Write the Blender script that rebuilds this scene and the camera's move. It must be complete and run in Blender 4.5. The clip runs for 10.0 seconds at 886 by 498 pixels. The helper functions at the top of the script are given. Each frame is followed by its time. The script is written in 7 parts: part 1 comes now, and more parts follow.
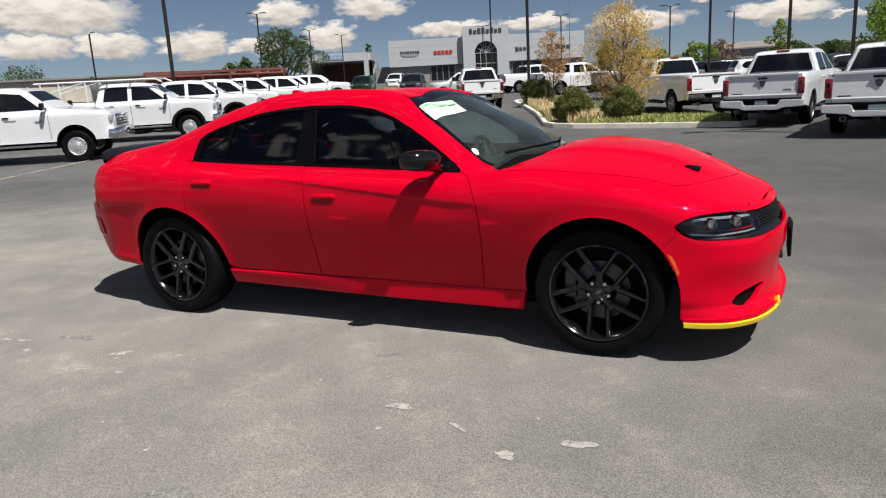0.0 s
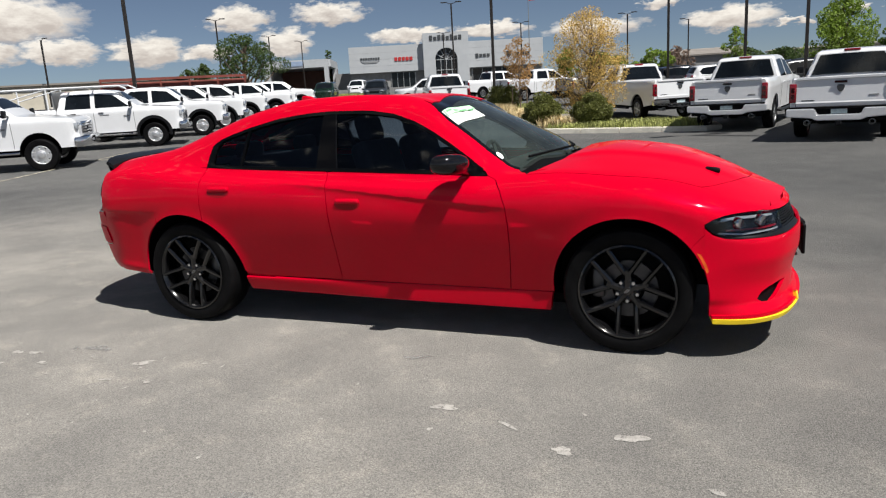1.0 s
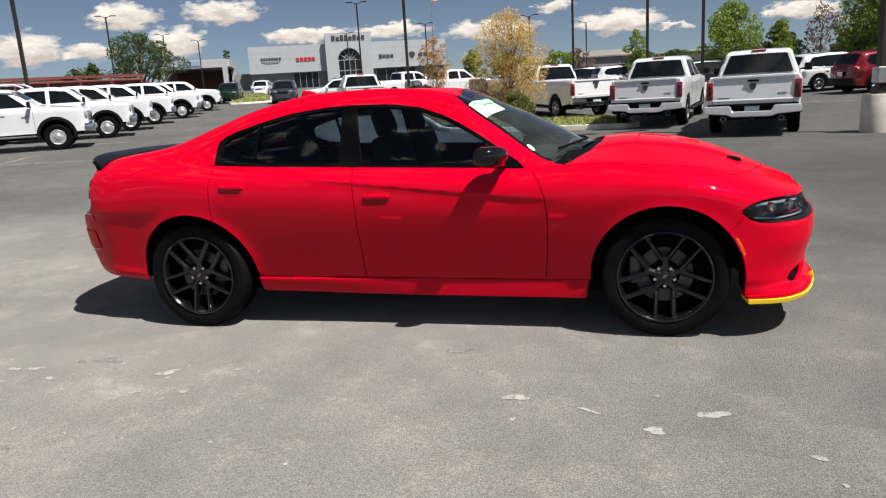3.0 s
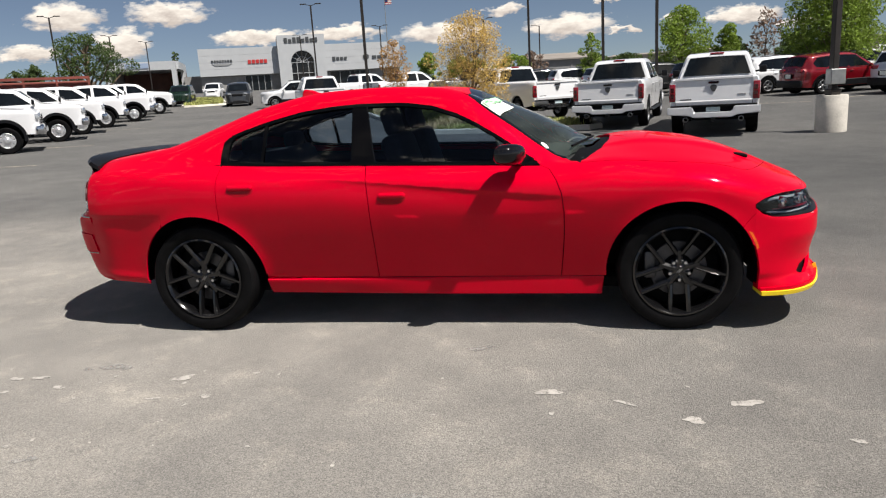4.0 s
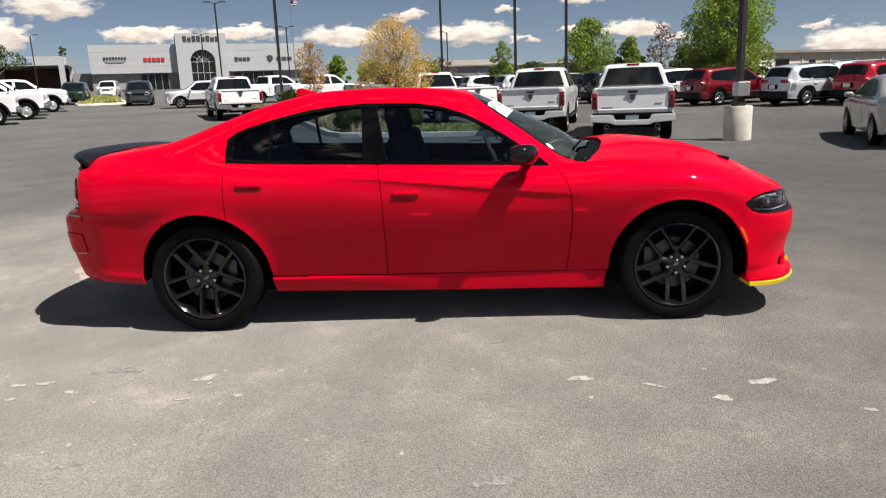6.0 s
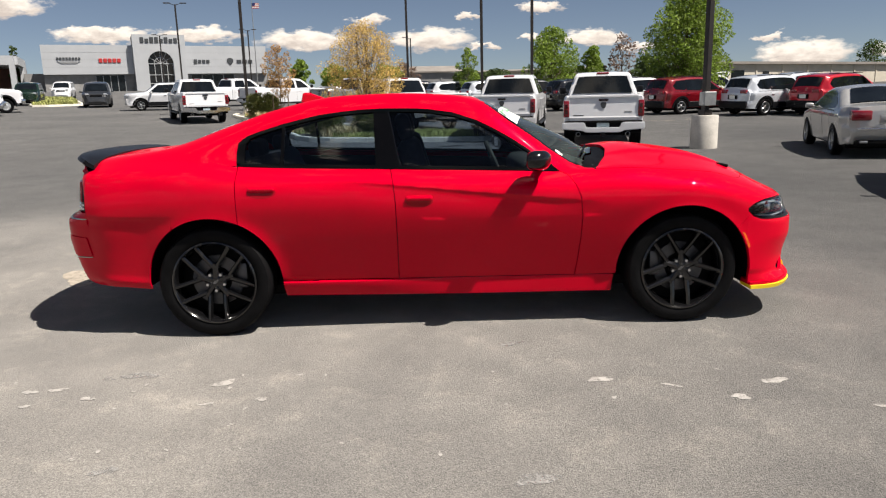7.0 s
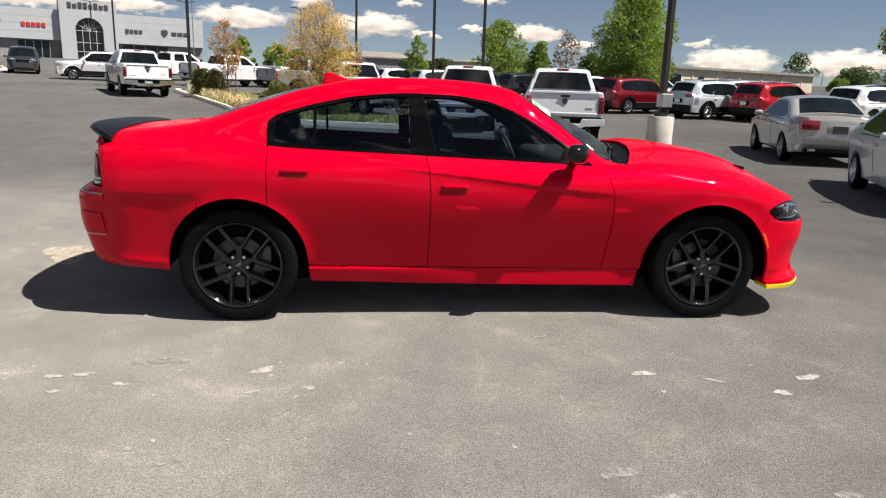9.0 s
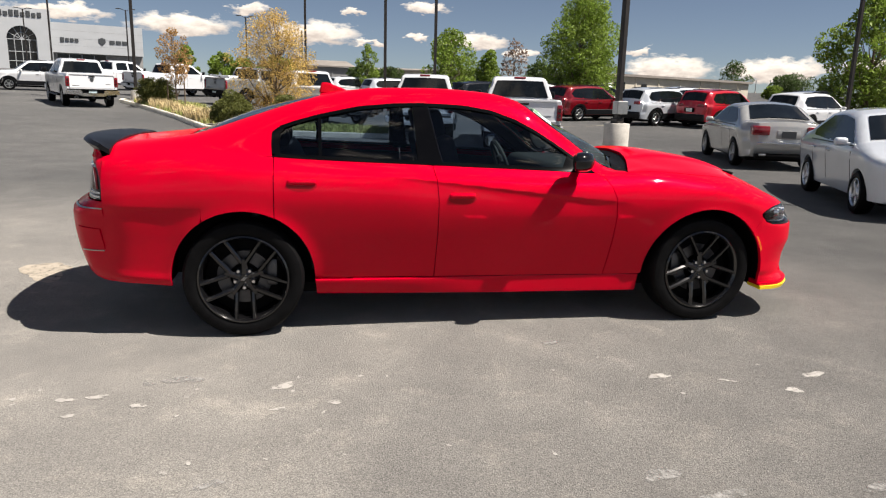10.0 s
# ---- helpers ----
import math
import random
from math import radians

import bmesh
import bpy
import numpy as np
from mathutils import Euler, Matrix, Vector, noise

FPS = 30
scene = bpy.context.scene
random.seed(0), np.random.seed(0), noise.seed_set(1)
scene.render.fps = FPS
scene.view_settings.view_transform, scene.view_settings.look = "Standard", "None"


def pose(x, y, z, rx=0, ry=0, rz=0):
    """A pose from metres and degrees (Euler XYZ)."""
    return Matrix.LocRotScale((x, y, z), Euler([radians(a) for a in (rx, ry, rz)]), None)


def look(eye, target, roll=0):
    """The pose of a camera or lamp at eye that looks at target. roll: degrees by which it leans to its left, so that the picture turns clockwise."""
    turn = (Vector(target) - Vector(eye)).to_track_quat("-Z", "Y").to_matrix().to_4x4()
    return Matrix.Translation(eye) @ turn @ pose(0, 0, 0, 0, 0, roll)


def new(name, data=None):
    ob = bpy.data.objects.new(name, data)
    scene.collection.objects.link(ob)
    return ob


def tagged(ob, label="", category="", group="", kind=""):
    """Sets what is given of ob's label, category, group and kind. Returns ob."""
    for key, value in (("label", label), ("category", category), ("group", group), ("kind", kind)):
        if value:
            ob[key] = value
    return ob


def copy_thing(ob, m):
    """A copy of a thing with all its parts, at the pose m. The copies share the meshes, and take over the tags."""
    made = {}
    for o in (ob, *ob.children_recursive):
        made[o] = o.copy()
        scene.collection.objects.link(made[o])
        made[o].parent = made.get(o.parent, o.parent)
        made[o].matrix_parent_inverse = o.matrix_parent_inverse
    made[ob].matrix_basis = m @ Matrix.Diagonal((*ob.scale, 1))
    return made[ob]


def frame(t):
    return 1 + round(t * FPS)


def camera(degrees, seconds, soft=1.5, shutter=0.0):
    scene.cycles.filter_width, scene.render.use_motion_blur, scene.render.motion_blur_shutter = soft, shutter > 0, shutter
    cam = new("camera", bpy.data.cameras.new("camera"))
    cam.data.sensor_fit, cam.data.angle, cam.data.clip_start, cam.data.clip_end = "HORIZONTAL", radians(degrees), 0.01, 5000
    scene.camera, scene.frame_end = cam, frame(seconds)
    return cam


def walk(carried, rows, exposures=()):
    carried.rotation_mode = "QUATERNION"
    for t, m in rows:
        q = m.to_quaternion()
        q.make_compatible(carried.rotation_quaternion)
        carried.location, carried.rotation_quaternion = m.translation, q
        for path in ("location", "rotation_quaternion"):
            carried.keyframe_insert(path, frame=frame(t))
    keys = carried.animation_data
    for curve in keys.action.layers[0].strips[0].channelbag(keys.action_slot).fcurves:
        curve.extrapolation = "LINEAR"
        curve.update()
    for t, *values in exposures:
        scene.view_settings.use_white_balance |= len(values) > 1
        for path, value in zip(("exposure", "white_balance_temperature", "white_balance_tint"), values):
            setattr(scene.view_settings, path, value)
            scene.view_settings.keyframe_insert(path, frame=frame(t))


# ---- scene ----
cam = camera(65.1, 10.0, soft=1.2)
PATH = [
    (0, (2.329, -4.553, 1.454), (1.495, -2.787, 1.026), -3.1),
    (0.5, (2.159, -4.628, 1.464), (1.371, -2.839, 1.042), -3.2),
    (1, (1.987, -4.755, 1.468), (1.254, -2.941, 1.051), -3.3),
    (1.5, (1.796, -4.876, 1.46), (1.138, -3.036, 1.033), -3.8),
    (2, (1.595, -4.893, 1.455), (0.999, -3.034, 1.022), -3.7),
    (2.5, (1.421, -4.93, 1.467), (0.886, -3.051, 1.035), -3.4),
    (4, (0.862, -5.06, 1.46), (0.514, -3.138, 1.03), -3.5),
    (4.5, (0.705, -5.074, 1.471), (0.431, -3.14, 1.041), -2.9),
    (5, (0.492, -5.16, 1.478), (0.293, -3.217, 1.05), -2.4),
    (5.5, (0.356, -5.221, 1.466), (0.22, -3.273, 1.032), -2.4),
    (7, (-0.124, -5.303, 1.482), (-0.087, -3.348, 1.064), -1.5),
    (7.5, (-0.252, -5.329, 1.466), (-0.171, -3.378, 1.034), -1.3),
    (8, (-0.391, -5.287, 1.463), (-0.284, -3.341, 1.012), -1.4),
    (8.5, (-0.555, -5.225, 1.472), (-0.391, -3.284, 1.019), -0.2),
    (9, (-0.751, -5.214, 1.474), (-0.523, -3.279, 1.025), 1.8),
    (9.5, (-0.955, -5.222, 1.483), (-0.653, -3.294, 1.045), 1.8),
    (10, (-1.12, -5.154, 1.472), (-0.747, -3.235, 1.049), 1.5),
]
walk(cam, [(t, look(eye, target, roll)) for t, eye, target, roll in PATH], exposures=[(0, 0.50, 6350, 10), (1, 0.54, 6350, 10), (2.5, 0.63, 6400, 10.5), (5.0, 0.77, 6650, 12), (7.5, 0.84, 6700, 12.5), (10, 0.90, 6700, 12.5)])

# ---- light ----
world = bpy.data.worlds.new("sky")
scene.world = world
world.use_nodes = True
wn, wl = world.node_tree.nodes, world.node_tree.links
wn.clear()
SUN_TO = Vector((0.57, -0.28, 1.0)).normalized()
SUN_EL = math.asin(SUN_TO.z)
SUN_AZ = math.atan2(SUN_TO.x, SUN_TO.y)


def wnode(kind, **kw):
    n = wn.new(kind)
    for k, v in kw.items():
        if k == "operation":
            n.operation = v
        elif k == "a":
            n.inputs[0].default_value = v
        elif k == "b":
            n.inputs[1].default_value = v
    return n


sky = wn.new("ShaderNodeTexSky")
sky.sky_type, sky.sun_disc = "NISHITA", False
sky.sun_elevation, sky.sun_rotation = SUN_EL, SUN_AZ
sky.altitude, sky.air_density, sky.dust_density, sky.ozone_density = 900, 0.75, 0.15, 3.0
tc = wn.new("ShaderNodeTexCoord")
sep = wn.new("ShaderNodeSeparateXYZ")
wl.new(tc.outputs["Generated"], sep.inputs[0])
comb = wn.new("ShaderNodeVectorMath")
comb.operation = "MULTIPLY"
comb.inputs[1].default_value = (8.0, 8.0, 20.0)
wl.new(tc.outputs["Generated"], comb.inputs[0])
high = wnode("ShaderNodeMapRange")
high.inputs["From Min"].default_value, high.inputs["From Max"].default_value = 0.02, 0.17
high.inputs["To Min"].default_value, high.inputs["To Max"].default_value = -0.012, 0.085
wl.new(sep.outputs["Z"], high.inputs["Value"])


def puffs(lift):
    """Cloud density: broad heaps with rounded edges, looked up a little higher by lift."""
    at = wn.new("ShaderNodeVectorMath")
    at.inputs[1].default_value = (0, 0, lift)
    wl.new(comb.outputs[0], at.inputs[0])
    heap, edge, fine = wn.new("ShaderNodeTexNoise"), wn.new("ShaderNodeTexVoronoi"), wn.new("ShaderNodeTexNoise")
    heap.inputs["Scale"].default_value, heap.inputs["Detail"].default_value, heap.inputs["Roughness"].default_value = 1.25, 2.0, 0.5
    edge.feature = "SMOOTH_F1"
    edge.inputs["Scale"].default_value, edge.inputs["Smoothness"].default_value = 5.2, 0.35
    fine.inputs["Scale"].default_value, fine.inputs["Detail"].default_value, fine.inputs["Roughness"].default_value = 5.0, 8.0, 0.62
    for n in (heap, edge, fine):
        wl.new(at.outputs[0], n.inputs["Vector"])
    a, b = wnode("ShaderNodeMath", operation="MULTIPLY_ADD", b=-0.10), wnode("ShaderNodeMath", operation="MULTIPLY_ADD", b=0.20)
    wl.new(edge.outputs["Distance"], a.inputs[0]), wl.new(heap.outputs["Fac"], a.inputs[2])
    wl.new(fine.outputs["Fac"], b.inputs[0]), wl.new(a.outputs[0], b.inputs[2])
    return b


# the heaps seen over the lot: bearing from north, height, half width and half height, in radians
CLOUDS = [(-0.912, 0.122, 0.087, 0.0277), (-0.948, 0.084, 0.054, 0.0163), (-0.857, 0.085, 0.044, 0.0163), (-0.757, 0.083, 0.043, 0.0200), (-0.640, 0.120, 0.041, 0.0170), (-0.521, 0.1236, 0.050, 0.0155), (-0.579, 0.088, 0.036, 0.0190), (-0.680, 0.079, 0.034, 0.0100), (-0.410, 0.091, 0.058, 0.0100), (-0.300, 0.092, 0.055, 0.0098), (-0.160, 0.0855, 0.062, 0.0130), (-0.076, 0.109, 0.027, 0.0073), (0.012, 0.083, 0.062, 0.0145), (0.230, 0.0775, 0.042, 0.0115), (0.080, 0.0726, 0.019, 0.0040), (0.158, 0.1217, 0.030, 0.0080), (0.295, 0.064, 0.024, 0.0065), (0.150, 0.082, 0.020, 0.0050), (0.450, 0.0695, 0.017, 0.0065), (0.492, 0.0467, 0.055, 0.0163), (0.622, 0.0451, 0.058, 0.0155), (0.057, 0.1126, 0.014, 0.0057), (0.723, 0.0496, 0.030, 0.0114)]
bearing = wnode("ShaderNodeMath", operation="ARCTAN2")
wl.new(sep.outputs["X"], bearing.inputs[0]), wl.new(sep.outputs["Y"], bearing.inputs[1])
place = wn.new("ShaderNodeCombineXYZ")
wl.new(bearing.outputs[0], place.inputs[0]), wl.new(sep.outputs["Z"], place.inputs[1])
frill = wn.new("ShaderNodeTexNoise")
frill.inputs["Scale"].default_value, frill.inputs["Detail"].default_value, frill.inputs["Roughness"].default_value = 5.5, 8.0, 0.60
wl.new(comb.outputs[0], frill.inputs["Vector"])
shift = wn.new("ShaderNodeVectorMath")
shift.operation = "MULTIPLY_ADD"
shift.inputs[1].default_value, shift.inputs[2].default_value = (0.075, 0.030, 0), (-0.0375, -0.015, 0)
wl.new(frill.outputs["Color"], shift.inputs[0])
ragged = wn.new("ShaderNodeVectorMath")
wl.new(place.outputs[0], ragged.inputs[0]), wl.new(shift.outputs[0], ragged.inputs[1])
best, near_one = None, None
for az, el, hw, hh in CLOUDS:
    rel, size = wn.new("ShaderNodeVectorMath"), wn.new("ShaderNodeVectorMath")
    rel.operation, size.operation = "MULTIPLY_ADD", "LENGTH"
    rel.inputs[1].default_value, rel.inputs[2].default_value = (1 / hw, 1 / hh, 0), (-az / hw, -el / hh, 0)
    wl.new(ragged.outputs[0], rel.inputs[0]), wl.new(rel.outputs[0], size.inputs[0])
    if best is None:
        best, near_one = size.outputs["Value"], rel.outputs[0]
        continue
    closer, least, pick = wnode("ShaderNodeMath", operation="LESS_THAN"), wnode("ShaderNodeMath", operation="MINIMUM"), wn.new("ShaderNodeMix")
    pick.data_type = "VECTOR"
    wl.new(size.outputs["Value"], closer.inputs[0]), wl.new(best, closer.inputs[1])
    wl.new(size.outputs["Value"], least.inputs[0]), wl.new(best, least.inputs[1])
    wl.new(closer.outputs[0], pick.inputs["Factor"]), wl.new(near_one, pick.inputs[4]), wl.new(rel.outputs[0], pick.inputs[5])
    best, near_one = least.outputs[0], pick.outputs[1]
body = wnode("ShaderNodeMapRange")
body.inputs["From Min"].default_value, body.inputs["From Max"].default_value = 1.12, 0.72
wl.new(best, body.inputs["Value"])
# scattered heaps over the rest of the sky
spread = puffs(0.0)
less = wnode("ShaderNodeMath", operation="SUBTRACT")
wl.new(spread.outputs[0], less.inputs[0]), wl.new(high.outputs[0], less.inputs[1])
rest = wnode("ShaderNodeMapRange")
rest.inputs["From Min"].default_value, rest.inputs["From Max"].default_value = 0.555, 0.615
wl.new(less.outputs[0], rest.inputs["Value"])
off = wnode("ShaderNodeMath", operation="ADD", b=0.12)
wl.new(bearing.outputs[0], off.inputs[0])
off2 = wnode("ShaderNodeMath", operation="ABSOLUTE")
wl.new(off.outputs[0], off2.inputs[0])
beyond = wnode("ShaderNodeMapRange")
beyond.inputs["From Min"].default_value, beyond.inputs["From Max"].default_value = 0.90, 1.10
wl.new(off2.outputs[0], beyond.inputs["Value"])
far_heaps = wnode("ShaderNodeMath", operation="MULTIPLY")
wl.new(rest.outputs[0], far_heaps.inputs[0]), wl.new(beyond.outputs[0], far_heaps.inputs[1])
cr = wnode("ShaderNodeMath", operation="MAXIMUM")
wl.new(body.outputs[0], cr.inputs[0]), wl.new(far_heaps.outputs[0], cr.inputs[1])
# sunlit tops, duller warm bases
level = wn.new("ShaderNodeSeparateXYZ")
wl.new(near_one, level.inputs[0])
lit = wnode("ShaderNodeMath", operation="MULTIPLY_ADD", b=0.30)
lit.inputs[2].default_value = 0.02
wl.new(level.outputs["Y"], lit.inputs[0])
lit2 = wnode("ShaderNodeMath", operation="ADD")
wl.new(lit.outputs[0], lit2.inputs[0]), wl.new(frill.outputs["Fac"], lit2.inputs[1])
tone = wn.new("ShaderNodeValToRGB")
tone.color_ramp.elements[0].position, tone.color_ramp.elements[1].position = 0.28, 0.72
tone.color_ramp.elements[0].color = (11.2, 9.9, 8.8, 1)
tone.color_ramp.elements[1].color = (18.5, 17.2, 15.2, 1)
wl.new(lit2.outputs[0], tone.inputs[0])
mixc = wn.new("ShaderNodeMixRGB")
hsv = wn.new("ShaderNodeHueSaturation")
hsv.inputs["Saturation"].default_value = 0.86
wl.new(sky.outputs[0], hsv.inputs["Color"])
wl.new(cr.outputs[0], mixc.inputs[0]), wl.new(hsv.outputs[0], mixc.inputs[1]), wl.new(tone.outputs[0], mixc.inputs[2])
bg = wn.new("ShaderNodeBackground")
bg.inputs["Strength"].default_value = 0.036
wl.new(mixc.outputs[0], bg.inputs["Color"])
wout = wn.new("ShaderNodeOutputWorld")
wl.new(bg.outputs[0], wout.inputs["Surface"])

sun_data = bpy.data.lights.new("sun", "SUN")
sun_data.energy, sun_data.angle, sun_data.color = 5.0, radians(0.53), (1.0, 0.95, 0.87)
sun = new("sun", sun_data)
sun.matrix_world = look((0, 0, 60), Vector((0, 0, 60)) - SUN_TO)
scene.view_settings.exposure = 0.55


# ---- materials ----
def material(name, color, rough=0.5, metal=0.0, vary=0.0, scale=4.0, bump=0.0, bump_scale=60.0, coat=0.0, spec=0.5, color2=None, per_piece=0.0, detail=4.0):
    """A surface with colour variation at two scales and fine relief."""
    m = bpy.data.materials.new(name)
    m.use_nodes = True
    n, l = m.node_tree.nodes, m.node_tree.links
    b = n["Principled BSDF"]
    b.inputs["Roughness"].default_value, b.inputs["Metallic"].default_value = rough, metal
    b.inputs["Specular IOR Level"].default_value = spec
    b.inputs["Coat Weight"].default_value = coat
    b.inputs["Coat Roughness"].default_value = 0.03
    b.inputs["Base Color"].default_value = (*color, 1)
    co = n.new("ShaderNodeTexCoord")
    if vary or color2:
        t1, t2 = n.new("ShaderNodeTexNoise"), n.new("ShaderNodeTexNoise")
        t1.inputs["Scale"].default_value, t1.inputs["Detail"].default_value = scale, detail
        t2.inputs["Scale"].default_value, t2.inputs["Detail"].default_value = scale * 11, 3.0
        l.new(co.outputs["Object"], t1.inputs["Vector"]), l.new(co.outputs["Object"], t2.inputs["Vector"])
        ad = n.new("ShaderNodeMath")
        ad.operation = "MULTIPLY_ADD"
        ad.inputs[1].default_value = 0.45
        l.new(t2.outputs["Fac"], ad.inputs[0]), l.new(t1.outputs["Fac"], ad.inputs[2])
        rp = n.new("ShaderNodeValToRGB")
        rp.color_ramp.elements[0].position, rp.color_ramp.elements[1].position = 0.45, 1.0
        lo = color2 or tuple(c * (1 - vary) for c in color)
        hi = color if color2 else tuple(min(1, c * (1 + vary)) for c in color)
        rp.color_ramp.elements[0].color, rp.color_ramp.elements[1].color = (*lo, 1), (*hi, 1)
        l.new(ad.outputs[0], rp.inputs[0])
        src = rp.outputs[0]
        if per_piece:
            oi, hs, mr = n.new("ShaderNodeNewGeometry"), n.new("ShaderNodeHueSaturation"), n.new("ShaderNodeMapRange")
            mr.inputs["To Min"].default_value, mr.inputs["To Max"].default_value = 1 - per_piece, 1 + per_piece
            l.new(oi.outputs["Random Per Island"], mr.inputs["Value"])
            l.new(mr.outputs[0], hs.inputs["Value"]), l.new(src, hs.inputs["Color"])
            src = hs.outputs[0]
        l.new(src, b.inputs["Base Color"])
    if bump:
        t3, bp = n.new("ShaderNodeTexNoise"), n.new("ShaderNodeBump")
        t3.inputs["Scale"].default_value, t3.inputs["Detail"].default_value = bump_scale, 4.0
        l.new(co.outputs["Object"], t3.inputs["Vector"])
        bp.inputs["Strength"].default_value, bp.inputs["Distance"].default_value = bump, 0.01
        l.new(t3.outputs["Fac"], bp.inputs["Height"]), l.new(bp.outputs[0], b.inputs["Normal"])
    return m


def glass(name, tint, rough=0.02, see=0.5, dust_sheen=0.0):
    """Tinted pane: part clear, part glossy, under an uneven pale film for sky sheen."""
    m = bpy.data.materials.new(name)
    m.use_nodes = True
    n, l = m.node_tree.nodes, m.node_tree.links
    n.remove(n["Principled BSDF"])
    tr, gl, mx, fr = n.new("ShaderNodeBsdfTransparent"), n.new("ShaderNodeBsdfGlossy"), n.new("ShaderNodeMixShader"), n.new("ShaderNodeFresnel")
    tr.inputs[0].default_value = (*[c * see for c in tint], 1)
    gl.inputs["Roughness"].default_value = rough
    fr.inputs["IOR"].default_value = 1.5
    l.new(fr.outputs[0], mx.inputs[0]), l.new(tr.outputs[0], mx.inputs[1]), l.new(gl.outputs[0], mx.inputs[2])
    last = mx
    # pale diffuse film put in for the sky reflected on the windshield
    if dust_sheen:
        film, over, noise, amount = n.new("ShaderNodeBsdfDiffuse"), n.new("ShaderNodeMixShader"), n.new("ShaderNodeTexNoise"), n.new("ShaderNodeMath")
        film.inputs["Color"].default_value = (0.50, 0.60, 0.54, 1)
        noise.inputs["Scale"].default_value, noise.inputs["Detail"].default_value = 5.0, 6.0
        amount.operation = "MULTIPLY"
        amount.inputs[1].default_value = 2 * dust_sheen
        l.new(noise.outputs["Fac"], amount.inputs[0]), l.new(amount.outputs[0], over.inputs[0])
        l.new(mx.outputs[0], over.inputs[1]), l.new(film.outputs[0], over.inputs[2])
        last = over
    l.new(last.outputs[0], n["Material Output"].inputs["Surface"])
    return m


RED = material("red_paint", (0.55, 0.0, 0.016), 0.40, 0.10, coat=0.42, spec=0.0, vary=0.05, scale=3)
RED_SHADE = material("red_paint_shaded", (0.34, 0.0, 0.007), 0.5, coat=0.4, spec=0.1, vary=0.05)
SMOKELENS = material("smoked_lens", (0.045, 0.006, 0.008), 0.12, coat=0.6, vary=0.3, scale=30)
TRIM = material("black_trim", (0.0022, 0.0022, 0.0026), 0.10, coat=0.0, spec=0.15, vary=0.1)
RED3 = material("cherry_red_paint", (0.43, 0.002, 0.014), 0.3, 0.15, coat=0.9, vary=0.05, scale=3)
RED2 = material("dark_red_paint", (0.19, 0.004, 0.010), 0.25, 0.2, coat=1.0, vary=0.05, scale=3)
WHITE = material("white_paint", (0.685, 0.70, 0.725), 0.3, coat=0.8, vary=0.04, scale=2)
SILVER = material("silver_paint", (0.62, 0.66, 0.71), 0.28, 0.28, coat=1.0, vary=0.05, scale=2)
BEIGE = material("warm_silver_paint", (0.43, 0.43, 0.42), 0.25, 0.35, coat=1.0, vary=0.05, scale=2)
GREY = material("grey_paint", (0.045, 0.048, 0.052), 0.3, 0.4, coat=0.8, vary=0.05, scale=2)
BLACKP = material("black_paint", (0.012, 0.013, 0.016), 0.12, coat=1.0, vary=0.1)
GLOSSBLACK = material("gloss_black", (0.005, 0.005, 0.006), 0.10, coat=0.2, spec=0.35, vary=0.1)
RIMBLACK = material("rim_black", (0.004, 0.004, 0.0045), 0.14, 0.0, spec=0.5, coat=0.45, vary=0.15, scale=9)
PLASTIC = material("black_plastic", (0.005, 0.005, 0.0055), 0.5, vary=0.25, scale=20, bump=0.1, bump_scale=400, spec=0.05)
SATIN = material("satin_black", (0.008, 0.0085, 0.010), 0.36, spec=0.16, vary=0.15, scale=8)
RUBBER = material("tyre_rubber", (0.0055, 0.0055, 0.006), 0.5, vary=0.35, scale=12, bump=0.2, bump_scale=160, spec=0.06)
CHROME = material("chrome", (0.75, 0.76, 0.78), 0.12, 1.0, vary=0.05, scale=8)
STEEL = material("brushed_steel", (0.42, 0.43, 0.44), 0.35, 1.0, vary=0.15, scale=14)
DARKSTEEL = material("dark_steel", (0.10, 0.10, 0.105), 0.4, 0.9, vary=0.2, scale=14)
YELLOW = material("yellow_film", (0.85, 0.62, 0.02), 0.4, vary=0.1, scale=14)
ORANGE = material("amber_lens", (0.65, 0.10, 0.01), 0.15, coat=0.6, vary=0.2, scale=40)
REDLENS = material("red_lens", (0.22, 0.006, 0.014), 0.12, coat=0.8, vary=0.25, scale=30)
CLEARLENS = material("clear_lens", (0.50, 0.53, 0.56), 0.14, 0.5, coat=1.0, vary=0.4, scale=20)
SMOKED = glass("smoked_glass", (0.50, 0.59, 0.68), see=1.0)
WINDSHIELD = glass("windshield_glass", (0.72, 0.86, 0.80), see=0.85, dust_sheen=0.036)
DARKGLASS = material("dark_glass", (0.006, 0.008, 0.010), 0.06, spec=0.32, vary=0.5, scale=2)
POLISHED = material("polished_wheel", (0.82, 0.83, 0.85), 0.30, 0.85, vary=0.08, scale=9)
MIDGREY = material("mid_grey_paint", (0.22, 0.225, 0.22), 0.3, 0.3, coat=0.8, vary=0.05, scale=2)
CABIN = material("dark_cabin", (0.020, 0.020, 0.022), 0.75, vary=0.3, scale=10)
SEAT = material("black_seat_cloth", (0.028, 0.028, 0.030), 0.85, vary=0.3, scale=30, bump=0.2)
LABELINK = material("label_print", (0.16, 0.46, 0.20), 0.5, vary=0.1, scale=10)
GREENLABEL = material("green_label", (0.48, 0.84, 0.52), 0.5, vary=0.1, scale=10)
GREENPALE = material("pale_plate", (0.42, 0.52, 0.55), 0.5, vary=0.2, scale=20)
PAPER = material("white_paper", (0.82, 0.86, 0.82), 0.6, vary=0.05, scale=10)
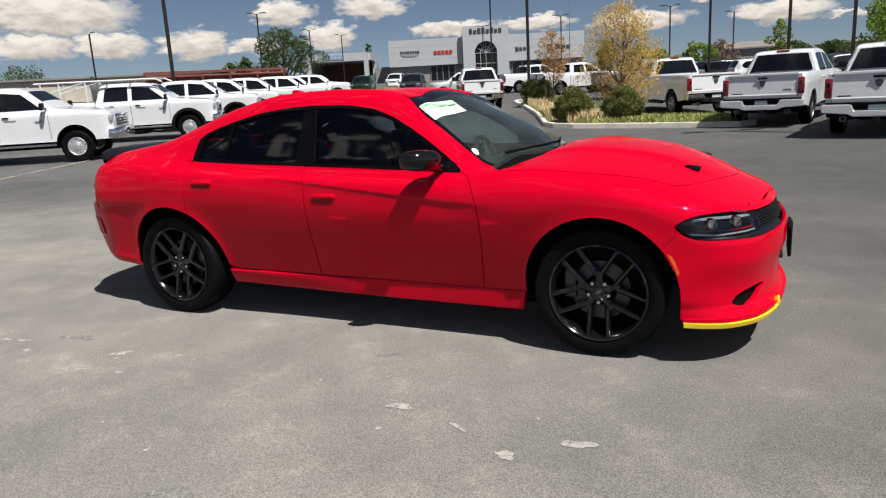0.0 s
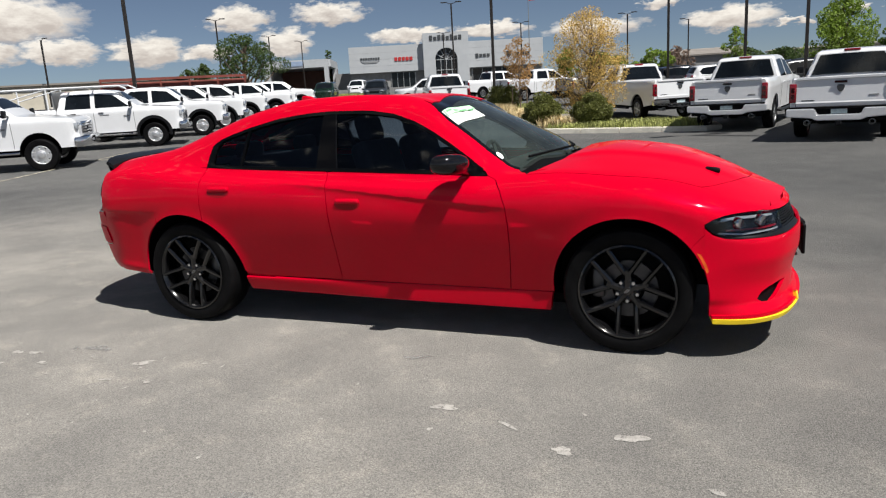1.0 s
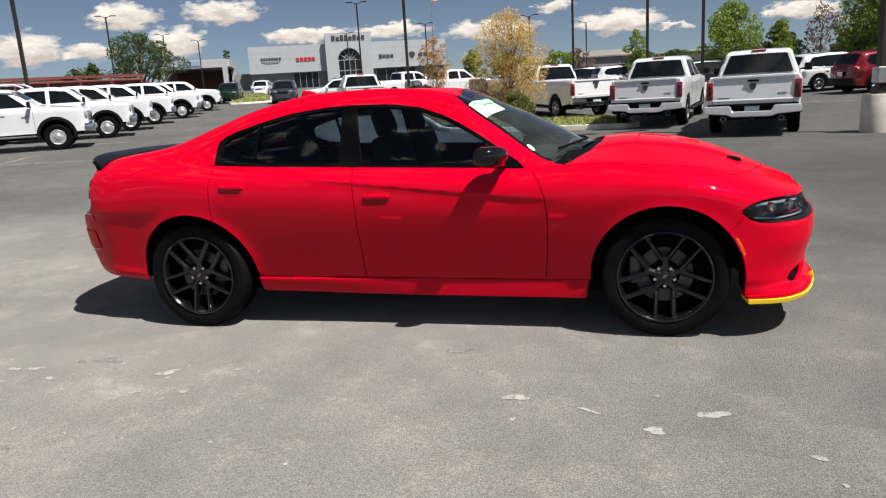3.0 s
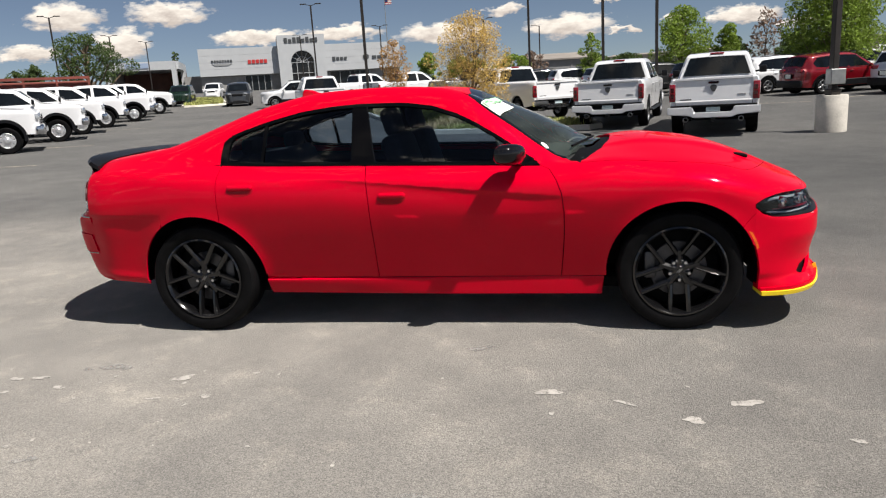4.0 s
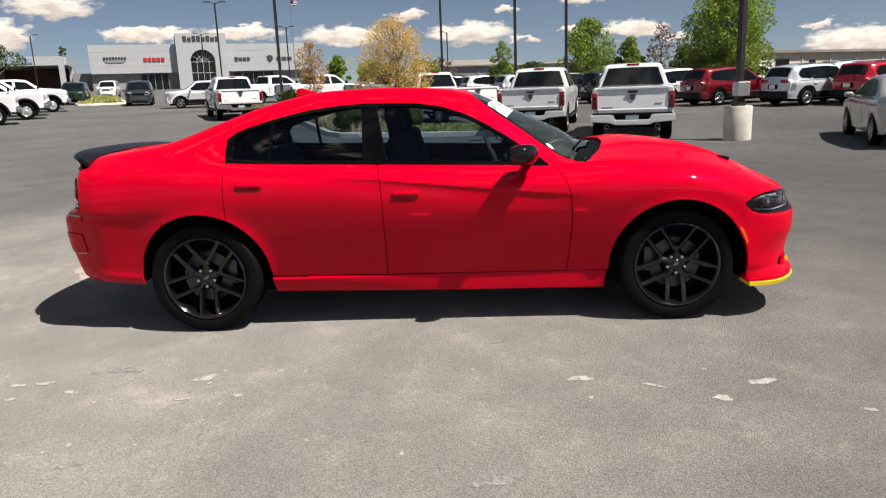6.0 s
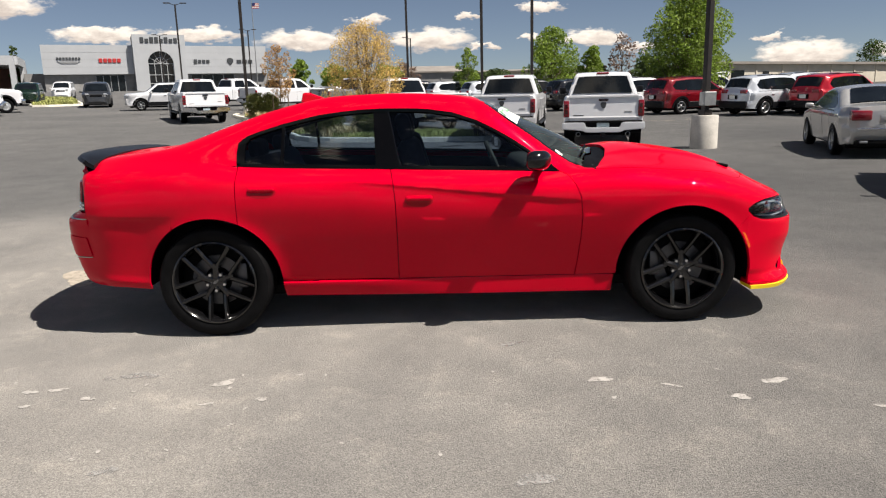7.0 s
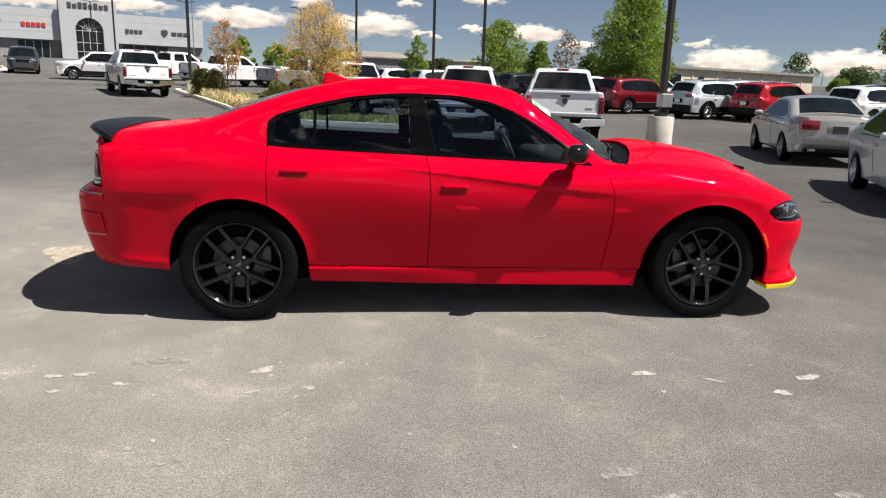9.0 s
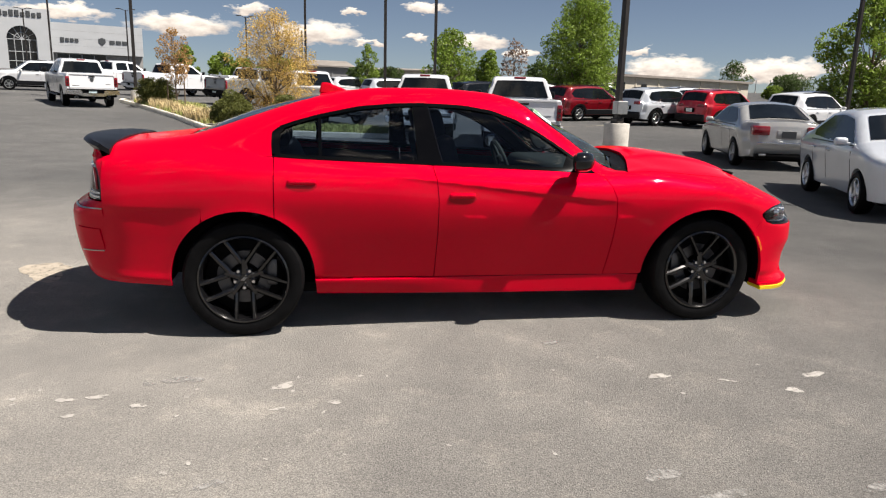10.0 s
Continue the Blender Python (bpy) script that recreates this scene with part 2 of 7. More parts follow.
CONCRETE = material("concrete", (0.46, 0.44, 0.40), 0.85, vary=0.25, scale=3, bump=0.3, bump_scale=60)
KERB = material("kerb_concrete", (0.72, 0.69, 0.60), 0.85, vary=0.22, scale=2, bump=0.3, bump_scale=50)
POLE = material("bronze_pole", (0.030, 0.026, 0.024), 0.45, 0.4, vary=0.2, scale=6)
GALV = material("galvanised_pole", (0.30, 0.31, 0.31), 0.45, 0.7, vary=0.2, scale=6)
PANEL = material("white_metal_panel", (0.43, 0.45, 0.47), 0.4, 0.1, vary=0.05, scale=0.6)
GREYWALL = material("grey_wall", (0.22, 0.22, 0.22), 0.7, vary=0.15, scale=1)
STONEWALL = material("grey_block", (0.25, 0.25, 0.245), 0.8, vary=0.2, scale=2, bump=0.3, bump_scale=20)
TANWALL = material("tan_wall", (0.50, 0.46, 0.38), 0.75, vary=0.15, scale=0.8, bump=0.1, bump_scale=20)
DULLROOF = material("dull_roof", (0.22, 0.20, 0.18), 0.7, vary=0.2, scale=0.5)
RUST = material("rust_red_steel", (0.16, 0.035, 0.025), 0.6, vary=0.35, scale=1.2)
SIGNDARK = material("sign_dark", (0.05, 0.055, 0.06), 0.4, vary=0.1)
SIGNRED = material("sign_red", (0.42, 0.03, 0.03), 0.4, vary=0.1)
SIGNGREY = material("sign_grey", (0.32, 0.33, 0.34), 0.35, 0.4, vary=0.1)
BROWNWALL = material("brown_wall", (0.17, 0.075, 0.055), 0.7, vary=0.25, scale=0.8)
SIGNBLUE = material("pale_blue_sign", (0.26, 0.33, 0.46), 0.4, vary=0.1)
BARK = material("bark", (0.13, 0.095, 0.065), 0.9, vary=0.4, scale=5, bump=0.8, bump_scale=30)


def leafy(name, color, vary=0.4, per_piece=0.35):
    m = material(name, color, 0.5, vary=vary, scale=0.6, per_piece=per_piece, spec=0.3)
    n, l = m.node_tree.nodes, m.node_tree.links
    b = n["Principled BSDF"]
    tl, mx = n.new("ShaderNodeBsdfTranslucent"), n.new("ShaderNodeMixShader")
    l.new(b.inputs["Base Color"].links[0].from_socket, tl.inputs["Color"])
    mx.inputs[0].default_value = 0.42
    l.new(b.outputs[0], mx.inputs[1]), l.new(tl.outputs[0], mx.inputs[2])
    l.new(mx.outputs[0], n["Material Output"].inputs["Surface"])
    return m


LEAF = leafy("leaf_fresh", (0.20, 0.285, 0.045), 0.4, 0.35)
LEAFD = leafy("leaf_dark", (0.075, 0.115, 0.035), 0.4, 0.35)
LEAFO = leafy("leaf_orange", (0.46, 0.28, 0.11), 0.35, 0.35)
LEAFG = leafy("leaf_gold", (0.62, 0.44, 0.14), 0.35, 0.35)
LEAFR = leafy("leaf_bare", (0.24, 0.17, 0.13), 0.4, 0.4)
LEAFB = leafy("leaf_bush", (0.15, 0.165, 0.045), 0.45, 0.45)
STRAW = material("straw_grass", (0.55, 0.44, 0.24), 0.8, vary=0.3, scale=2, per_piece=0.35)
GRASS = material("green_grass", (0.26, 0.28, 0.08), 0.75, vary=0.4, scale=1.2, per_piece=0.4)
SOIL = material("mulch", (0.19, 0.18, 0.155), 0.95, vary=0.4, scale=2, bump=0.8, bump_scale=25)
LINE = material("worn_line_paint", (0.48, 0.44, 0.34), 0.8, vary=0.3, scale=3)
FAINT = material("faint_stain", (0.25, 0.245, 0.235), 0.9, vary=0.25, scale=14, bump=0.2)
STAIN = material("pale_stain", (0.33, 0.318, 0.297), 0.9, vary=0.25, scale=14, bump=0.2)
SAND = material("sandy_stain", (0.33, 0.29, 0.235), 0.9, vary=0.25, scale=9, bump=0.2)


def scuffed(m, scale, lo, hi):
    n, l = m.node_tree.nodes, m.node_tree.links
    co, t, r = n.new("ShaderNodeTexCoord"), n.new("ShaderNodeTexNoise"), n.new("ShaderNodeMapRange")
    t.inputs["Scale"].default_value, t.inputs["Detail"].default_value, t.inputs["Roughness"].default_value = scale, 6.0, 0.7
    r.inputs["From Min"].default_value, r.inputs["From Max"].default_value = lo, hi
    l.new(co.outputs["Object"], t.inputs["Vector"]), l.new(t.outputs["Fac"], r.inputs["Value"])
    l.new(r.outputs[0], n["Principled BSDF"].inputs["Alpha"])


scuffed(STAIN, 34, 0.24, 0.50)
scuffed(FAINT, 26, 0.36, 0.62)
scuffed(SAND, 12, 0.24, 0.50)
scuffed(LINE, 9, 0.34, 0.60)
BRICKY = material("flag_red", (0.4, 0.03, 0.04), 0.8, vary=0.1)
NAVY = material("flag_blue", (0.02, 0.03, 0.12), 0.8, vary=0.1)
GREENP = material("dark_green_paint", (0.012, 0.03, 0.02), 0.2, 0.2, coat=1.0, vary=0.1)


def asphalt():
    m = bpy.data.materials.new("asphalt")
    m.use_nodes = True
    n, l = m.node_tree.nodes, m.node_tree.links
    b = n["Principled BSDF"]
    b.inputs["Roughness"].default_value = 0.82
    if "Diffuse Roughness" in b.inputs:
        b.inputs["Diffuse Roughness"].default_value = 1.0
    b.inputs["Specular IOR Level"].default_value = 0.35
    co = n.new("ShaderNodeTexCoord")

    def tex(scale, detail, rough=0.5):
        t = n.new("ShaderNodeTexNoise")
        t.inputs["Scale"].default_value, t.inputs["Detail"].default_value, t.inputs["Roughness"].default_value = scale, detail, rough
        l.new(co.outputs["Object"], t.inputs["Vector"])
        return t

    def ramp(src, p0, p1, c0, c1):
        r = n.new("ShaderNodeValToRGB")
        r.color_ramp.elements[0].position, r.color_ramp.elements[1].position = p0, p1
        r.color_ramp.elements[0].color, r.color_ramp.elements[1].color = (*c0, 1), (*c1, 1)
        l.new(src, r.inputs[0])
        return r

    def mix(kind, fac, a, bb):
        x = n.new("ShaderNodeMixRGB")
        x.blend_type = kind
        if isinstance(fac, float):
            x.inputs[0].default_value = fac
        else:
            l.new(fac, x.inputs[0])
        l.new(a, x.inputs[1]), l.new(bb, x.inputs[2])
        return x

    base = ramp(tex(0.22, 5).outputs["Fac"], 0.35, 0.68, (0.074, 0.075, 0.076), (0.106, 0.106, 0.105))
    mid = ramp(tex(1.6, 6, 0.6).outputs["Fac"], 0.36, 0.70, (0.86, 0.86, 0.86), (1.13, 1.125, 1.11))
    s1 = mix("MULTIPLY", 1.0, base.outputs[0], mid.outputs[0])
    grit = ramp(tex(140, 3, 0.7).outputs["Fac"], 0.36, 0.66, (0.58, 0.58, 0.58), (1.50, 1.49, 1.47))
    # dusty wear, made paler still to stand in for view-angle brightness
    worn = ramp(tex(0.5, 6, 0.6).outputs["Fac"], 0.30, 0.70, (0.160, 0.156, 0.150), (0.226, 0.217, 0.203))
    worn_lit = mix("MULTIPLY", 1.0, worn.outputs[0], mid.outputs[0])
    dist = n.new("ShaderNodeVectorMath")
    dist.operation = "DISTANCE"
    dist.inputs[1].default_value = (-3.4, -3.2, 0)
    l.new(co.outputs["Object"], dist.inputs[0])
    wob = n.new("ShaderNodeMath")
    wob.operation = "MULTIPLY_ADD"
    wob.inputs[1].default_value = 5.0
    l.new(tex(0.35, 5).outputs["Fac"], wob.inputs[0]), l.new(dist.outputs["Value"], wob.inputs[2])
    zone = n.new("ShaderNodeMapRange")
    zone.inputs["From Min"].default_value, zone.inputs["From Max"].default_value = 6.2, 13.5
    zone.inputs["To Min"].default_value, zone.inputs["To Max"].default_value = 1.0, 0.0
    zone.interpolation_type = "SMOOTHSTEP"
    l.new(wob.outputs[0], zone.inputs["Value"])
    s1 = mix("MIX", zone.outputs[0], s1.outputs[0], worn_lit.outputs[0])
    s2 = mix("MULTIPLY", 0.9, s1.outputs[0], grit.outputs[0])
    # pale dusty blotches
    bl = ramp(tex(3.4, 8, 0.72).outputs["Fac"], 0.53, 0.70, (0, 0, 0), (0.46, 0.46, 0.46))
    dust_sheen = n.new("ShaderNodeRGB")
    dust_sheen.outputs[0].default_value = (1.75, 1.70, 1.60, 1)
    pale = mix("MULTIPLY", 1.0, s2.outputs[0], dust_sheen.outputs[0])
    here = mix("MULTIPLY", 1.0, bl.outputs[0], zone.outputs[0])
    s3 = mix("MIX", here.outputs[0], s2.outputs[0], pale.outputs[0])
    # fine light chips
    vo = n.new("ShaderNodeTexVoronoi")
    vo.inputs["Scale"].default_value = 42
    l.new(co.outputs["Object"], vo.inputs["Vector"])
    ch = ramp(vo.outputs["Distance"], 0.07, 0.13, (0.8, 0.8, 0.8), (0, 0, 0))
    gate = ramp(tex(2.1, 2).outputs["Fac"], 0.50, 0.62, (0, 0, 0), (1, 1, 1))
    cm = mix("MULTIPLY", 1.0, ch.outputs[0], gate.outputs[0])
    s4 = mix("MIX", cm.outputs[0], s3.outputs[0], pale.outputs[0])
    l.new(s4.outputs[0], b.inputs["Base Color"])
    bp = n.new("ShaderNodeBump")
    bp.inputs["Strength"].default_value, bp.inputs["Distance"].default_value = 1.0, 0.010
    l.new(tex(125, 5, 0.62).outputs["Fac"], bp.inputs["Height"])
    l.new(bp.outputs[0], b.inputs["Normal"])
    return m


ASPHALT = asphalt()


# ---- building helpers ----
def mesh_of(verts, faces, mat, smooth=0.0):
    me = bpy.data.meshes.new("shape")
    me.from_pydata([tuple(v) for v in verts], [], [tuple(f) for f in faces])
    if mat:
        me.materials.append(mat)
    me.update()
    if smooth:
        me.shade_smooth()
        me.set_sharp_from_angle(angle=radians(smooth))
    return me


def obj(name, me, parent=None, label=""):
    ob = new(name, me)
    if parent:
        ob.parent = parent
    if label:
        ob["label"] = label
    return ob


def part(name, bm, mat, parent=None, label="", smooth=35.0):
    """Links a bmesh as one mesh object, under a thing or a part."""
    me = bpy.data.meshes.new(name)
    bm.normal_update()
    bm.to_mesh(me)
    bm.free()
    me.materials.append(mat)
    if smooth:
        me.shade_smooth()
        me.set_sharp_from_angle(angle=radians(smooth))
    return obj(name, me, parent, label)


def box_bm(sx, sy, sz, cx=0, cy=0, cz=0, bevel=0.0, seg=2, bm=None, rot=None):
    own = bmesh.new()
    m = Matrix.Translation((cx, cy, cz))
    if rot is not None:
        m = m @ rot
    bmesh.ops.create_cube(own, size=1.0, matrix=Matrix.Diagonal((sx, sy, sz, 1)))
    if bevel:
        bmesh.ops.bevel(own, geom=own.edges[:], offset=bevel, segments=seg, affect="EDGES", profile=0.5)
    bmesh.ops.transform(own, matrix=m, verts=own.verts[:])
    return join(bm, own)


def join(bm, own):
    if bm is None:
        return own
    me = bpy.data.meshes.new("tmp")
    own.to_mesh(me)
    own.free()
    bm.from_mesh(me)
    bpy.data.meshes.remove(me)
    return bm


def tube_bm(p, q, r0, r1=None, seg=10, bm=None):
    p, q = Vector(p), Vector(q)
    own = bmesh.new()
    d = q - p
    m = Matrix.Translation((p + q) / 2) @ d.to_track_quat("Z", "Y").to_matrix().to_4x4()
    bmesh.ops.create_cone(own, cap_ends=True, segments=seg, radius1=r0, radius2=r0 if r1 is None else r1, depth=d.length, matrix=m)
    return join(bm, own)


def revolve_bm(prof, seg=32, axis="Y", bm=None, close=True):
    """Spins (radius, offset) pairs round an axis."""
    own = bm or bmesh.new()
    rings = []
    for i in range(seg):
        a = 2 * math.pi * i / seg
        c, s = math.cos(a), math.sin(a)
        ring = []
        for r, o in prof:
            v = (r * c, o, r * s) if axis == "Y" else (r * c, r * s, o)
            ring.append(own.verts.new(v))
        rings.append(ring)
    k = len(prof)
    for i in range(seg):
        a, b = rings[i], rings[(i + 1) % seg]
        for j in range(k if close else k - 1):
            j2 = (j + 1) % k
            try:
                own.faces.new((a[j], b[j], b[j2], a[j2]))
            except ValueError:
                pass
    bmesh.ops.recalc_face_normals(own, faces=own.faces[:])
    return own


def extrude_bm(poly, depth, plane="XZ", bevel=0.0, bm=None, at=0.0):
    """A flat outline given thickness; XZ runs along +y from at, XY along +z, YZ along +x."""
    own = bmesh.new()
    lift = {"XZ": lambda u, v: (u, at, v), "XY": lambda u, v: (u, v, at), "YZ": lambda u, v: (at, u, v)}[plane]
    move = {"XZ": (0, depth, 0), "XY": (0, 0, depth), "YZ": (depth, 0, 0)}[plane]
    f = own.faces.new([own.verts.new(lift(u, v)) for u, v in poly])
    r = bmesh.ops.extrude_face_region(own, geom=[f])
    bmesh.ops.translate(own, vec=move, verts=[g for g in r["geom"] if isinstance(g, bmesh.types.BMVert)])
    bmesh.ops.recalc_face_normals(own, faces=own.faces[:])
    if bevel:
        bmesh.ops.bevel(own, geom=own.edges[:], offset=bevel, segments=1, affect="EDGES")
    return join(bm, own)


def thing(name, label, category, m=None, group="", kind=""):
    ob = new(name)
    ob.empty_display_size = 0.2
    if m is not None:
        ob.matrix_world = m
    return tagged(ob, label, category, group, kind)


def curve_at(xs, ys):
    """A smooth curve through points, monotone between them (no overshoot)."""
    xs, ys = np.array(xs, float), np.array(ys, float)
    h = np.diff(xs)
    d = np.diff(ys) / h
    m = np.zeros(len(xs))
    for i in range(1, len(xs) - 1):
        if d[i - 1] * d[i] > 0:
            w1, w2 = 2 * h[i] + h[i - 1], h[i] + 2 * h[i - 1]
            m[i] = (w1 + w2) / (w1 / d[i - 1] + w2 / d[i])
    m[0], m[-1] = d[0], d[-1]

    def f(x):
        x = min(max(x, xs[0]), xs[-1])
        i = min(max(int(np.searchsorted(xs, x)) - 1, 0), len(xs) - 2)
        t = (x - xs[i]) / h[i]
        return float((2 * t**3 - 3 * t**2 + 1) * ys[i] + (t**3 - 2 * t**2 + t) * h[i] * m[i] + (3 * t**2 - 2 * t**3) * ys[i + 1] + (t**3 - t**2) * h[i] * m[i + 1])

    return f


def clip_half(poly, axis, value, keep_less):
    out = []
    for i, p in enumerate(poly):
        q = poly[(i + 1) % len(poly)]
        a = p[axis] <= value if keep_less else p[axis] >= value
        b = q[axis] <= value if keep_less else q[axis] >= value
        if a:
            out.append(p)
        if a != b:
            t = (value - p[axis]) / (q[axis] - p[axis])
            out.append((p[0] + t * (q[0] - p[0]), p[1] + t * (q[1] - p[1])))
    return out


def grid_fill(poly, du, dv):
    """A flat outline cut into small cells: points and faces."""
    pts, faces, index = [], [], {}

    def key(p):
        k = (round(p[0], 5), round(p[1], 5))
        if k not in index:
            index[k] = len(pts)
            pts.append(p)
        return index[k]

    u0, u1 = min(p[0] for p in poly), max(p[0] for p in poly)
    nu = max(1, int(math.ceil((u1 - u0) / du)))
    for i in range(nu):
        a, b = u0 + (u1 - u0) * i / nu, u0 + (u1 - u0) * (i + 1) / nu
        col = clip_half(clip_half(poly, 0, a, False), 0, b, True)
        if len(col) < 3:
            continue
        v0, v1 = min(p[1] for p in col), max(p[1] for p in col)
        j0, j1 = math.floor(v0 / dv), math.ceil(v1 / dv)
        for j in range(j0, j1):
            cell = clip_half(clip_half(col, 1, j * dv, False), 1, (j + 1) * dv, True)
            ids = []
            for p in cell:
                k = key(p)
                if k not in ids:
                    ids.append(k)
            if len(ids) >= 3:
                faces.append(ids)
    return pts, faces


def rise(x, y):
    """Height of the lot, which climbs gently away from the red car."""
    q = 0.87 * y - 0.195 * x + 0.295 * math.sqrt(x * x + 4) - 0.59
    if q > 60:
        q = q - 14 * (math.log1p(math.exp((q - 150) / 14)) if q < 900 else (q - 150) / 14)

    def s(v):
        t = (v - 9) / 3
        return 0.038 * 3 * (t if t > 40 else math.log1p(math.exp(t)))

    return s(q) - s(0)


def arc(cx, cz, r, a0, a1, n):
    return [(cx + r * math.cos(radians(a0 + (a1 - a0) * i / n)), cz + r * math.sin(radians(a0 + (a1 - a0) * i / n))) for i in range(n + 1)]

# ---- the lot and what stands on it ----
def ground_sheet():
    rs = [0.0]
    st = 0.6
    while rs[-1] < 2600:
        rs.append(rs[-1] + st)
        st *= 1.06
    seg = 96
    verts = [(0, 0, rise(0, 0))]
    faces = []
    for r in rs[1:]:
        for k in range(seg):
            a = 2 * math.pi * k / seg
            x, y = r * math.cos(a), r * math.sin(a)
            verts.append((x, y, rise(x, y)))
    for k in range(seg):
        faces.append((0, 1 + k, 1 + (k + 1) % seg))
    for i in range(len(rs) - 2):
        a, b = 1 + i * seg, 1 + (i + 1) * seg
        for k in range(seg):
            k2 = (k + 1) % seg
            faces.append((a + k, b + k, b + k2, a + k2))
    return mesh_of(verts, faces, ASPHALT, 60)


ground = tagged(obj("ground", ground_sheet()), "grey worn asphalt lot with pale stains", "ground", kind="structure")


def flat_patch(name, pts, mat, lift=0.004, label="", kind="structure"):
    verts = [(x, y, rise(x, y) + lift) for x, y in pts]
    me = mesh_of(verts, [tuple(range(len(pts)))], mat)
    return tagged(obj(name, me), label, "stain" if "stain" in name else "marking", kind=kind)


def blob(cx, cy, rx, ry, turn, seed, n=22):
    rnd = random.Random(seed)
    out = []
    ph = [rnd.uniform(0, 6.28) for _ in range(4)]
    for k in range(n):
        a = 2 * math.pi * k / n
        r = 1 + 0.22 * math.sin(2 * a + ph[0]) + 0.16 * math.sin(3 * a + ph[1]) + 0.12 * math.sin(5 * a + ph[2]) + 0.08 * rnd.uniform(-1, 1)
        x, y = rx * r * math.cos(a), ry * r * math.sin(a)
        c, s = math.cos(turn), math.sin(turn)
        out.append((cx + c * x - s * y, cy + s * x + c * y))
    return out


STAINS = [(0.768, -1.83, 0.055, 0.035, 0), (1.665, -1.92, 0.065, 0.035, 0.2), (1.404, -2.103, 0.045, 0.03, 0), (-1.275, -1.71, 0.075, 0.028, 0.5), (-2.305, -1.75, 0.040, 0.024, 0), (-2.163, -1.733, 0.042, 0.026, 0.2), (-1.946, -1.86, 0.038, 0.022, 0), (-1.952, -1.598, 0.032, 0.022, 0.1), (-1.786, -1.563, 0.10, 0.045, 0.1), (0.272, -2.80, 0.085, 0.045, 0.4), (1.094, -3.015, 0.06, 0.035, 0.2), (0.452, -2.976, 0.09, 0.03, 0), (0.354, -1.235, 0.08, 0.03, 0.1), (1.118, -1.937, 0.05, 0.014, -0.5), (2.012, -2.257, 0.03, 0.018, 0), (-1.518, -2.62, 0.05, 0.03, 0.3), (-1.018, -1.938, 0.035, 0.02, 0), (-2.23, -1.934, 0.03, 0.016, 0), (-1.288, -1.979, 0.035, 0.014, 0.2)]
for i, (x, y, rx, ry, tn) in enumerate(STAINS):
    flat_patch("stain", blob(x, y, rx, ry, tn, i + 3), FAINT if y < -2.5 or y > -1.6 else STAIN, 0.003, "small pale stain on the asphalt")
chip = random.Random(77)
for i in range(26):
    x, y = (chip.uniform(-2.7, -0.7), chip.uniform(-2.55, -1.55)) if i < 18 else (chip.uniform(-0.6, 2.4), chip.uniform(-2.6, -1.5))
    flat_patch("stain", blob(x, y, chip.uniform(0.008, 0.022), chip.uniform(0.006, 0.014), chip.uniform(0, 3), 100 + i, 14), STAIN, 0.003, "small pale stain on the asphalt")
flat_patch("stain", blob(-3.26, 0.88, 0.17, 0.33, 0.1, 40), SAND, 0.003, "sandy stain behind the red car")

for (x0, y0), (x1, y1) in (((-13.6, 5.3), (-16.2, 13.0)), ((-17.8, 10.5), (-13.2, 11.7)), ((-19.2, 16.2), (-15.4, 17.2)), ((-21.5, 24.5), (-18, 25.3)), ((7.2, 24.0), (10.0, 23.2)), ((10.6, 23.6), (12.4, 24.9))):
    d = Vector((x1 - x0, y1 - y0)).normalized() * 0.05
    flat_patch("parking_line", [(x0 - d.y, y0 + d.x), (x0 + d.y, y0 - d.x), (x1 + d.y, y1 - d.x), (x1 - d.y, y1 + d.x)], LINE, 0.008, "worn pale parking line")


# ---- planter ----
KERB_LINE = [(1.65, 16.5), (-0.8, 16.8), (-3.2, 17.1), (-3.9, 17.35), (-4.4, 18.0), (-6.0, 22.4), (-8.0, 27.2), (-10.4, 32.5), (-10.5, 33.4), (-9.9, 34.0), (-8.6, 33.8), (-6.6, 30.8), (-4.5, 26.4), (-2.3, 22.0), (-1.1, 20.0), (0.4, 18.9), (1.85, 18.3), (2.05, 16.9)]


def offset_ring(line, d):
    n = len(line)
    out = []
    for i in range(n):
        p, q, r = Vector(line[i - 1]), Vector(line[i]), Vector(line[(i + 1) % n])
        t = ((q - p).normalized() + (r - q).normalized()).normalized()
        out.append((q.x + t.y * d, q.y - t.x * d))
    return out


